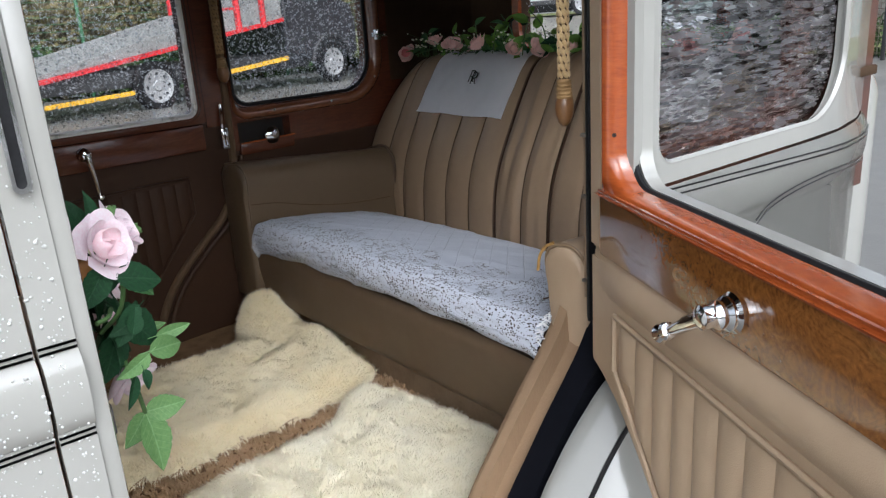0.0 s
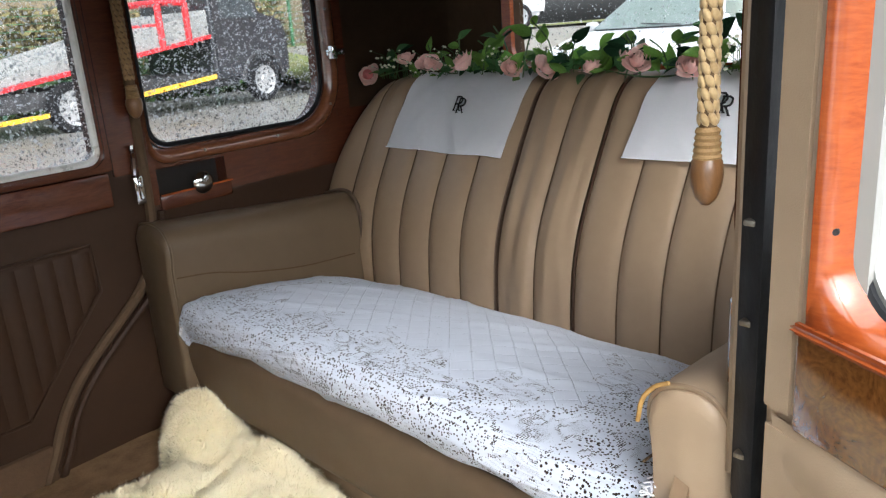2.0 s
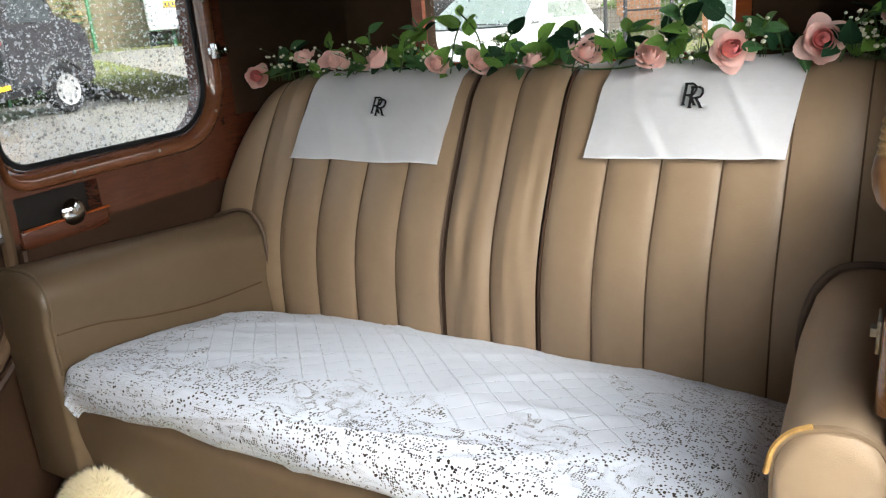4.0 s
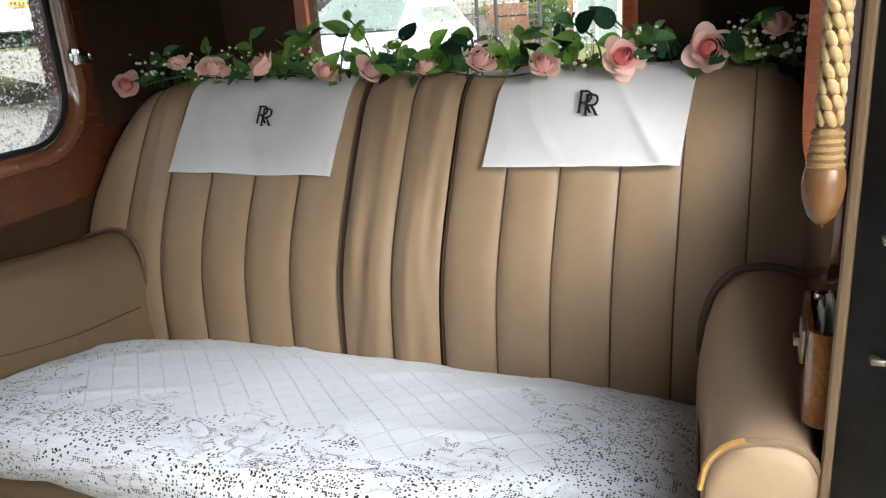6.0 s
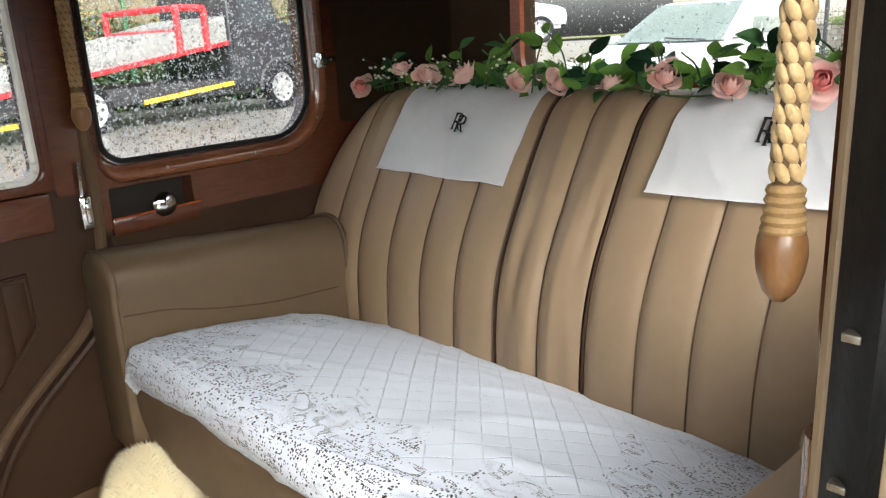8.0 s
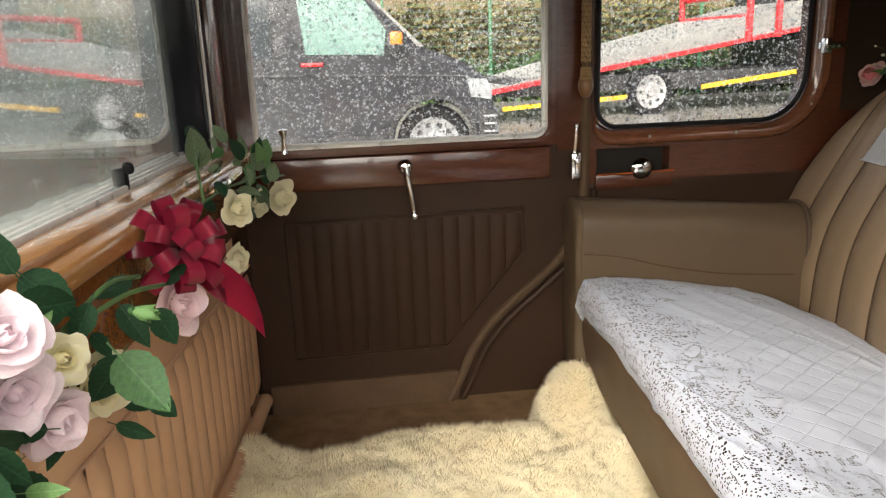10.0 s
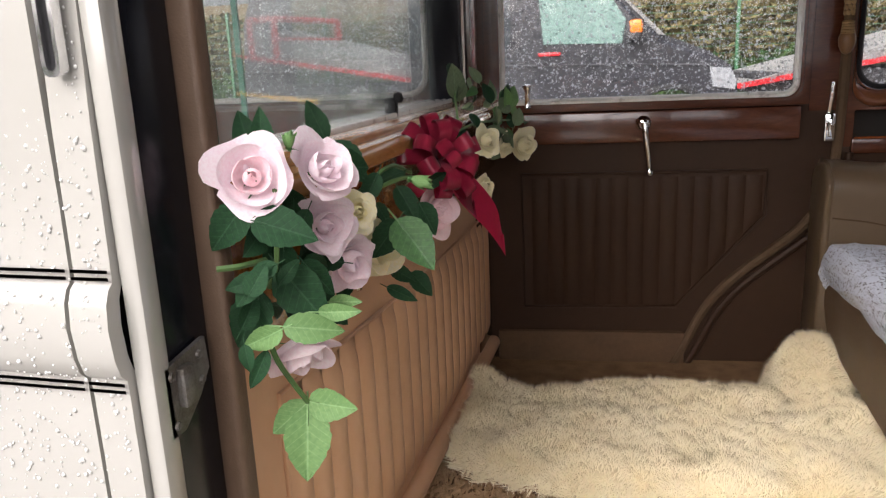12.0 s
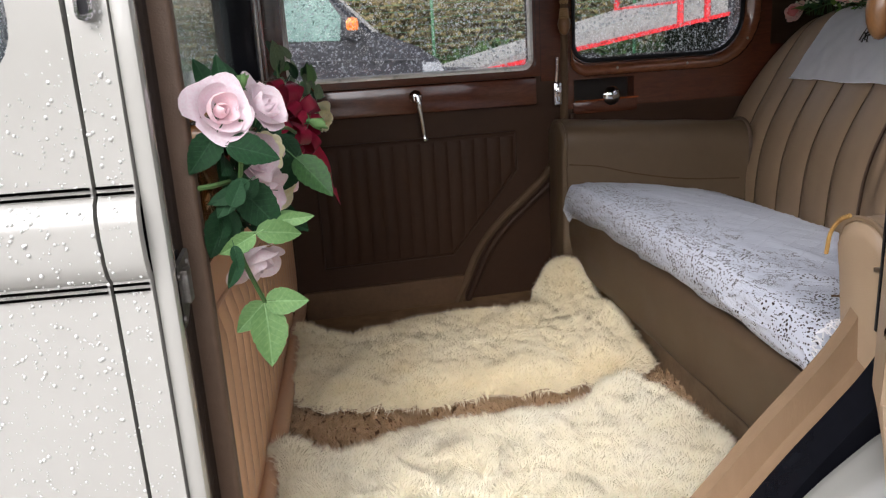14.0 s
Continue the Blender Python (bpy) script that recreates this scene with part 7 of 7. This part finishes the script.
hut = thing("site_cabin", "pale cabin with white framed windows above the hedge", "building", m=pose(4.5, 23, 0))
bm = bmesh.new()
box(bm, (0, 0, 2.3), (14, 3.5, 4.6), 0.05)
part("wall", bm, M["brick"], hut)
bm = bmesh.new()
box(bm, (0, 0, 4.7), (14.6, 4.1, 0.2), 0.03)
part("roof", bm, M["trim_black"], hut)
for x in (-5.6, -2.2, 1.4, 4.9):
    bm = bmesh.new()
    plate(bm, [(-0.75, 1.9), (0.75, 1.9), (0.75, 3.4), (-0.75, 3.4)], [[(-0.65, 2.0), (-0.04, 2.0), (-0.04, 3.3), (-0.65, 3.3)], [(0.04, 2.0), (0.65, 2.0), (0.65, 3.3), (0.04, 3.3)]], -1.84, -1.74)
    w = part("window", bm, M["white_paint"], hut, m=pose(x, 0, 0))
    bm = bmesh.new()
    box(bm, (0, -1.76, 2.65), (1.3, 0.02, 1.3))
    part("window_pane", bm, M["window_dark"], w)


def road_wheel(parent, m, r, hub, tyre_mat, holes=10, label=""):
    b = bmesh.new()
    lathe(b, [(r * 0.66, -0.04), (r * 0.68, -0.09), (r * 0.93, -0.10), (r, -0.06), (r, 0.06), (r * 0.93, 0.10), (r * 0.68, 0.09), (r * 0.66, 0.04)], 36)
    w = part("wheel", b, tyre_mat, parent, label, m=m)
    b = bmesh.new()
    lathe(b, [(0, 0.085), (r * 0.18, 0.088), (r * 0.22, 0.072), (r * 0.42, 0.068), (r * 0.60, 0.09), (r * 0.68, 0.098), (r * 0.69, 0.06), (0.02, 0.045)], 36)
    part("rim", b, hub, w)
    for k in range(holes):
        a = 2 * math.pi * k / holes
        b = bmesh.new()
        lathe(b, [(0, 0.004), (r * 0.075, 0.003), (r * 0.075, -0.02), (0, -0.02)], 10, pose(r * 0.5 * math.cos(a), r * 0.5 * math.sin(a), 0.080))
        part("rim_hole", b, M["trim_black"], w)
    return w


# black van across the yard, nose to +x
van = thing("van", "black panel van with silver wheels and orange indicator mirror", "van", m=pose(-0.30, 7.40, 0.0))
SIDE = [(-3.15, 0.32), (-3.2, 0.9), (-3.15, 1.5), (-3.0, 1.9), (-2.7, 1.97), (-0.6, 1.99), (0.02, 1.95), (0.30, 1.80), (0.54, 1.62), (0.76, 1.39), (0.98, 1.20), (1.16, 1.13), (1.34, 1.055), (1.53, 0.925), (1.58, 0.80), (1.61, 0.62), (1.61, 0.38), (1.53, 0.26), (1.46, 0.26)]
arch_f = [(1.03 + 0.40 * math.cos(radians(a)), 0.36 + 0.40 * math.sin(radians(a))) for a in range(-8, 190, 14)]
arch_r = [(-1.96 + 0.40 * math.cos(radians(a)), 0.33 + 0.40 * math.sin(radians(a))) for a in range(-8, 190, 14)]
bm = bmesh.new()
plate(bm, SIDE + arch_f + arch_r, [], 0.0, 1.85)
bmesh.ops.bevel(bm, geom=[e for e in bm.edges if e.is_manifold and e.calc_face_angle(0) > 1.2 and max(v.co.z for v in e.verts) > 0.8], offset=0.07, segments=3, affect="EDGES")
part("body", bm, M["van_paint"], van)
bm = bmesh.new()
plate(bm, [(-0.10, 1.17), (-0.16, 1.78), (0.26, 1.78), (0.44, 1.64), (0.63, 1.36), (0.60, 1.15)], [], -0.012, 0.02)
part("cab_window", bm, M["window_dark"], van, "pale green side window")
bm = bmesh.new()
# grey strip drawn in place of the wet pillar's highlight
plate(bm, [(0.50, 1.64), (0.55, 1.615), (0.97, 1.205), (0.91, 1.21)], [], -0.016, 0.0)
part("pillar_shine", bm, M["grey_deck"], van)
for x0, x1 in ((-1.50, -0.40), (-2.90, -1.70)):
    bm = bmesh.new()
    plate(bm, round_rect(x0, x1, 1.14, 1.70, 0.05, 4), [], -0.010, 0.02)
    part("side_window", bm, M["dark_glass"], van, "dark side window")
bm = bmesh.new()
box(bm, (0.70, -0.12, 1.25), (0.13, 0.16, 0.18), 0.03)
mir = part("mirror", bm, M["trim_black"], van)
bm = bmesh.new()
box(bm, (0.72, -0.15, 1.285), (0.12, 0.12, 0.12), 0.03)
part("mirror_lamp", bm, M["orange"], mir, "orange indicator")
bm = bmesh.new()
plate(bm, [(1.38, 0.75), (1.565, 0.72), (1.575, 0.80), (1.525, 0.905), (1.35, 0.915)], [], -0.014, 0.05)
part("headlamp", bm, M["lamp"], van, "clear headlamp")
bm = bmesh.new()
plate(bm, [(1.44, 0.28), (1.63, 0.30), (1.63, 0.60), (1.46, 0.66)], [], -0.02, 0.03)
part("bumper", bm, M["trim_black"], van)
for k, z in enumerate((0.36, 0.43, 0.50, 0.57)):
    bm = bmesh.new()
    box(bm, (1.56, -0.03, z), (0.12, 0.02, 0.02), 0.004)
    part("grille_bar", bm, M["silver"], van)
for x in (-0.28, 0.82, -1.60):
    bm = bmesh.new()
    tube(bm, [(x, 0.0, 0.36 if x < 0 else 0.75), (x, 0.0, 1.10)], 0.006, 4)
    part("door_seam", bm, M["line"], van)
bm = bmesh.new()
box(bm, (-0.045, -0.02, 1.08), (0.21, 0.03, 0.035), 0.01)
part("door_handle", bm, M["red"], van, "red-lit door handle")
bm = bmesh.new()
tube(bm, [(-3.1, 0.0, 1.02), (-1.0, -0.004, 1.0), (0.6, -0.004, 0.965), (1.36, 0.0, 0.93)], 0.014, 6)
part("body_crease", bm, M["van_paint"], van)
bm = bmesh.new()
box(bm, (-0.45, -0.012, 0.40), (2.1, 0.03, 0.05), 0.008)
part("side_strip", bm, M["trim_black"], van)
for a in (arch_f, arch_r):
    bm = bmesh.new()
    tube(bm, [(x, -0.01, z) for x, z in a], 0.03, 6)
    part("arch_lip", bm, M["trim_black"], van)
for x in (1.03, -1.96):
    road_wheel(van, pose(x, 0.10, 0.34, 90, 0, 0), 0.345, M["silver"], M["rubber"], 10)

# recovery truck with a tilted bed
TR = Matrix.Translation((4.66, 13.4, 0)) @ Matrix.Rotation(radians(13), 4, "Z")
truck = thing("recovery_truck", "recovery truck with a red-edged pale tilted bed and dark cab", "truck", m=TR)
SL = 0.135
bm = bmesh.new()
plate(bm, [(-2.9, 0.46), (3.0, 0.46 + 5.9 * SL + 0.06), (3.0, 1.02 + 5.9 * SL), (-2.2, 0.66)], [], 0.03, 2.2)
part("deck", bm, M["grey_deck"], truck, "pale aluminium deck")
bm = bmesh.new()
plate(bm, [(-2.9, 0.44), (3.0, 0.44 + 5.9 * SL + 0.06), (3.0, 0.51 + 5.9 * SL + 0.06), (-2.9, 0.52)], [], -0.03, 0.02)
part("edge_rail", bm, M["red"], truck, "red edge rail")
bm = bmesh.new()
plate(bm, [(-2.7, 0.17), (-0.45, 0.26), (-0.45, 0.33), (-2.7, 0.24)], [], -0.03, 0.0)
part("marker_strip", bm, M["yellow"], truck, "yellow marker strip")
bm = bmesh.new()
plate(bm, [(1.0, 0.36), (3.0, 0.55), (3.0, 0.63), (1.0, 0.44)], [], -0.03, 0.0)
part("marker_strip", bm, M["yellow"], truck, "yellow marker strip")
bm = bmesh.new()
box(bm, (0.6, 1.1, 0.52), (6.2, 1.9, 0.30), 0.03)
part("chassis", bm, M["trim_black"], truck)
for x, z in ((0.0, 0.36), (4.25, 0.42)):
    road_wheel(truck, pose(x, 0.05, z, 90, 0, 0), 0.42, M["hub"], M["rubber"], 8)
bm = bmesh.new()
for a, b_ in (((1.9, 0, 1.15), (1.9, 0, 1.95)), ((2.5, 0, 1.2), (2.5, 0, 1.95)), ((1.9, 0, 1.95), (2.5, 0, 1.95)), ((1.9, 2.1, 1.15), (1.9, 2.1, 1.95)), ((1.9, 0, 1.55), (1.9, 2.1, 1.55)), ((1.9, 0, 1.95), (1.9, 2.1, 1.95))):
    tube(bm, [a, b_], 0.06, 8)
part("headboard", bm, M["red"], truck, "red tubular headboard")
bm = bmesh.new()
plate(bm, [(3.05, 0.45), (3.05, 2.55), (4.1, 2.55), (4.4, 1.75), (5.0, 1.58), (5.12, 1.3), (5.12, 0.5)], [], 0.0, 2.1)
bmesh.ops.bevel(bm, geom=[e for e in bm.edges if e.is_manifold and e.calc_face_angle(0) > 1.0], offset=0.08, segments=3, affect="EDGES")
part("cab", bm, M["van_paint"], truck, "black cab")
bm = bmesh.new()
plate(bm, [(3.3, 1.65), (3.3, 2.3), (4.0, 2.3), (4.25, 1.65)], [], -0.01, 0.02)
part("cab_window", bm, M["dark_glass"], truck)
bm = bmesh.new()
tube(bm, [(4.25 + 0.55 * math.cos(radians(a)), -0.02, 0.42 + 0.55 * math.sin(radians(a))) for a in range(0, 181, 12)], 0.05, 6)
part("wheel_arch", bm, M["trim_black"], truck)

def cabin(inset, z0, z1):
    """Corners of the tapered cabin at two heights: front and back, both sides."""
    out = []
    for z in (z0, z1):
        k = (z - 0.96) / 0.50
        for x in (-0.10 + 0.92 * k, 2.36 - 0.50 * k):
            for sd in (-1, 1):
                out.append((x, sd * (0.80 - 0.17 * k - inset), z))
    return out


def white_hatchback(label, m):
    """A small white car with its nose to -x."""
    hatch = thing("white_car", label, "car", group="white cars on the road behind", m=m)
    bm = bmesh.new()
    hull = [(-1.30, 0.30), (-1.36, 0.55), (-1.33, 0.70), (-1.15, 0.80), (-0.60, 0.90), (-0.05, 0.97), (0.6, 1.0), (2.35, 1.0), (2.52, 0.9), (2.55, 0.5), (2.45, 0.30)]
    plate(bm, hull, [], -0.86, 0.86)
    for v in bm.verts:
        nose = max(0.0, (-0.3 - v.co.x) / 1.06)
        v.co.y *= 1 - 0.16 * nose * nose
    bmesh.ops.bevel(bm, geom=[e for e in bm.edges if e.is_manifold and e.calc_face_angle(0) > 1.0], offset=0.09, segments=4, affect="EDGES")
    part("body", bm, M["white_paint"], hatch)

    bm = bmesh.new()
    c8 = [bm.verts.new(p) for p in cabin(0, 0.96, 1.46)]
    for q in ((0, 1, 5, 4), (2, 6, 7, 3), (0, 4, 6, 2), (1, 3, 7, 5), (4, 5, 7, 6), (0, 2, 3, 1)):
        bm.faces.new([c8[k] for k in q])
    bmesh.ops.recalc_face_normals(bm, faces=bm.faces)
    bmesh.ops.bevel(bm, geom=bm.edges[:], offset=0.05, segments=4, affect="EDGES")
    part("cabin", bm, M["white_paint"], hatch)
    bm = bmesh.new()
    grid(bm, lambda a, b: (-0.125 + 0.92 * (0.02 + 0.90 * b), (2 * a - 1) * (0.735 - 0.17 * 0.9 * b), 0.985 + 0.45 * b), 6, 6)
    bmesh.ops.solidify(bm, geom=bm.faces[:], thickness=0.012)
    part("windscreen", bm, M["screen"], hatch, "pale green windscreen")
    bm = bmesh.new()
    tube(bm, [(-0.13, -0.55, 0.995), (-0.03, 0.05, 1.03)], 0.008, 5)
    part("wiper", bm, M["trim_black"], hatch)
    for sd in (-1, 1):
        bm = bmesh.new()
        box(bm, (0.18, sd * 0.93, 1.02), (0.10, 0.17, 0.12), 0.03)
        part("mirror", bm, M["white_paint"], hatch)
        bm = bmesh.new()
        bmesh.ops.create_uvsphere(bm, u_segments=14, v_segments=8, radius=0.13, matrix=Matrix.Translation((-1.25, sd * 0.56, 0.66)) @ Matrix.Diagonal((0.5, 1.2, 0.8, 1)))
        part("headlamp", bm, M["lamp"], hatch)
    bm = bmesh.new()
    box(bm, (-1.32, 0, 0.42), (0.08, 1.2, 0.16), 0.03)
    part("bumper_grille", bm, M["trim_black"], hatch)
    for x, y in ((-0.75, -0.74), (-0.75, 0.74), (1.75, -0.74), (1.75, 0.74)):
        road_wheel(hatch, pose(x, y, 0.29, 90, 0, 0) if y < 0 else pose(x, y, 0.29, -90, 0, 0), 0.30, M["silver"], M["rubber"], 6)
    for sd in (-1, 1):
        bm = bmesh.new()
        grid(bm, lambda a, b: (0.55 + 1.55 * a - 0.25 * a * b + 0.30 * (1 - a) * b, sd * (0.797 - 0.15 * b), 1.03 + 0.34 * b), 6, 3)
        bmesh.ops.solidify(bm, geom=bm.faces[:], thickness=0.012)
        part("side_window", bm, M["screen"], hatch)
        bm = bmesh.new()
        box(bm, (0.5, sd * 0.865, 0.33), (1.7, 0.03, 0.10), 0.01)
        part("sill", bm, M["trim_black"], hatch, "grey plastic sill")
    return hatch


white_hatchback("white hatchback facing the back window", pose(9.15, 5.73, 0.03))
white_hatchback("white car with alloy wheels parked up the slope", pose(14.7, 13.35, 1.0, 0, 0, 129.7))
# the road that climbs away behind
bm = bmesh.new()


def climb(a, b):
    x, y = 10.0 + 34 * a, 8.0 + 7.8 * b
    ease = lambda v: max(0.0, min(1.0, v)) ** 2 * (3 - 2 * max(0.0, min(1.0, v)))
    return (x, y, -0.03 + 1.03 * ease((0.77 * x + 0.64 * y - 13.0) / 5.5) * ease((y - 8.0) / 2.2))


grid(bm, climb, 90, 24)
bmesh.ops.solidify(bm, geom=bm.faces[:], thickness=0.1)
thing("road", "pale wet road that climbs away behind the cars", "road", bm, M["asphalt_pale"], kind="structure")

# fence, shrubs and walls by the road behind
road_fence = thing("wire_fence", "dark wire mesh fence on posts beside the road", "fence")
bm = bmesh.new()
box(bm, (0, 0, 0.75), (0.06, 0.06, 1.5), 0.008)
post1 = part("post", bm, M["trim_black"], road_fence, m=pose(14, 6.79, 0))
for y in (6.17, 5.71, 5.34, 4.52):
    again(post1, road_fence, pose(14, y, 0))
bm = bmesh.new()
for k in range(14):
    box(bm, (14, 5.66, 0.12 + 0.09 * k), (0.008, 2.3, 0.012))
for k in range(26):
    box(bm, (14, 4.54 + 0.09 * k, 0.72), (0.008, 0.010, 1.25))
part("mesh", bm, M["steel"], road_fence, "rusting wire mesh", "stuff")
bm = bmesh.new()
box(bm, (13.99, 4.9, 1.03), (0.03, 0.85, 0.035), 0.004)
part("rail", bm, M["trim_black"], road_fence)
leaf_bank("shrub", "low dark shrub behind the wire fence", 5.5, 6.9, 14.6, 0.0, 0.9, 0.5, 700, 0.10, M["hedge_green"], 6, True)
bm = bmesh.new()
box(bm, (26.0, 8.9, 0.65), (0.3, 1.4, 1.3), 0.02)
thing("garden_wall", "low orange brick garden wall before the hedge", "wall", bm, M["orange_brick"], kind="structure")
bm = bmesh.new()
box(bm, (31.0, 14.2, 1.8), (0.4, 8.4, 3.6), 0.02)
thing("road_wall", "pale rendered wall across the road", "wall", bm, M["brick"], kind="structure")

panel_van = thing("white_van", "white van parked beyond the verge with a yellow number plate", "van", m=pose(14.5, 17.5, 1.0, 0, 0, -38))
bm = bmesh.new()
box(bm, (0, 2.2, 1.35), (1.9, 4.4, 1.9), 0.12, seg=3)
part("body", bm, M["white_paint"], panel_van)
bm = bmesh.new()
box(bm, (0, -0.01, 0.52), (1.86, 0.1, 0.22), 0.04)
part("bumper", bm, M["white_paint"], panel_van)
bm = bmesh.new()
box(bm, (-0.2, -0.03, 1.05), (0.56, 0.03, 0.16), 0.01)
plate_o = part("number_plate", bm, M["yellow"], panel_van, "yellow plate with plain dark bars")
bm = bmesh.new()
for k in range(6):
    box(bm, (-0.42 + 0.09 * k, -0.048, 1.05), (0.05, 0.008, 0.09))
part("plate_bar", bm, M["line"], plate_o)
for x in (-0.45, 0.45):
    bm = bmesh.new()
    box(bm, (x, -0.01, 1.75), (0.72, 0.03, 0.6), 0.05)
    part("rear_window", bm, M["dark_glass"], panel_van)
for x, y in ((-0.85, 0.8), (0.85, 0.8), (-0.85, 3.5), (0.85, 3.5)):
    road_wheel(panel_van, pose(x, y, 0.08, 0, 90, 0), 0.33, M["silver"], M["rubber"], 6)

house = thing("house", "brick house with white framed glass doors beyond the verge", "building", m=pose(23, 5.42, 0))
bm = bmesh.new()
box(bm, (0, -3.2, 2.6), (6, 6.4, 5.2), 0.03)
part("wall", bm, M["orange_brick"], house)
bm = bmesh.new()
plate(bm, [(-3.4, 5.2), (3.4, 5.2), (0, 7.4)], [], -6.7, 0.3)
part("roof", bm, M["timber"], house)
for y in (-0.76, -2.05):
    bm = bmesh.new()
    plate(bm, [(-0.60, 0.10), (0.60, 0.10), (0.60, 2.15), (-0.60, 2.15)], [[(-0.50, 0.2), (-0.04, 0.2), (-0.04, 2.05), (-0.50, 2.05)], [(0.04, 0.2), (0.50, 0.2), (0.50, 2.05), (0.04, 2.05)]], 0.0, 0.08)
    w = part("glass_door", bm, M["white_paint"], house, "white framed glass door", m=pose(-3.06, y, 0, 0, 0, -90))
    for x in (-0.27, 0.27):
        bm = bmesh.new()
        box(bm, (x, 0.04, 1.125), (0.46, 0.02, 1.85))
        part("door_pane", bm, M["screen"], w)

# raindrops standing on the near paintwork
rd = random.Random(9)
vs, fs = [], []
for k in range(6500):
    x, z = rd.uniform(-0.25, 0.136), rd.uniform(0.35, 1.35)
    if 0.1065 < x < 0.110 or (x < 0.07 and z > 1.03):
        continue
    y = curve_at(BELT, z)
    r = rd.choice((0.0006, 0.0008, 0.001, 0.0012, 0.0017)) * rd.uniform(0.7, 1.2)
    i = len(vs)
    vs += [(x + r * math.cos(q), y - 0.0006, z + r * 1.15 * math.sin(q)) for q in [k6 * math.pi / 3 for k6 in range(6)]]
    vs += [(x + 0.6 * r * math.cos(q), y - 0.0006 - r * 0.55, z + 0.6 * r * math.sin(q)) for q in [k6 * math.pi / 3 for k6 in range(6)]]
    vs.append((x, y - 0.0006 - r * 0.75, z))
    for q in range(6):
        n_ = (q + 1) % 6
        fs += [(i + q, i + n_, i + 6 + n_, i + 6 + q), (i + 6 + q, i + 6 + n_, i + 12)]
water = bpy.data.materials.new("water_bead")
water.use_nodes = True
wb = water.node_tree.nodes["Principled BSDF"]
wb.inputs["Base Color"].default_value = (0.46, 0.46, 0.44, 1)
wb.inputs["Roughness"].default_value = 0.08
wb.inputs["Specular IOR Level"].default_value = 0.8
mesh_part("raindrop", vs, fs, water, front_door, "beads of rain", "stuff")
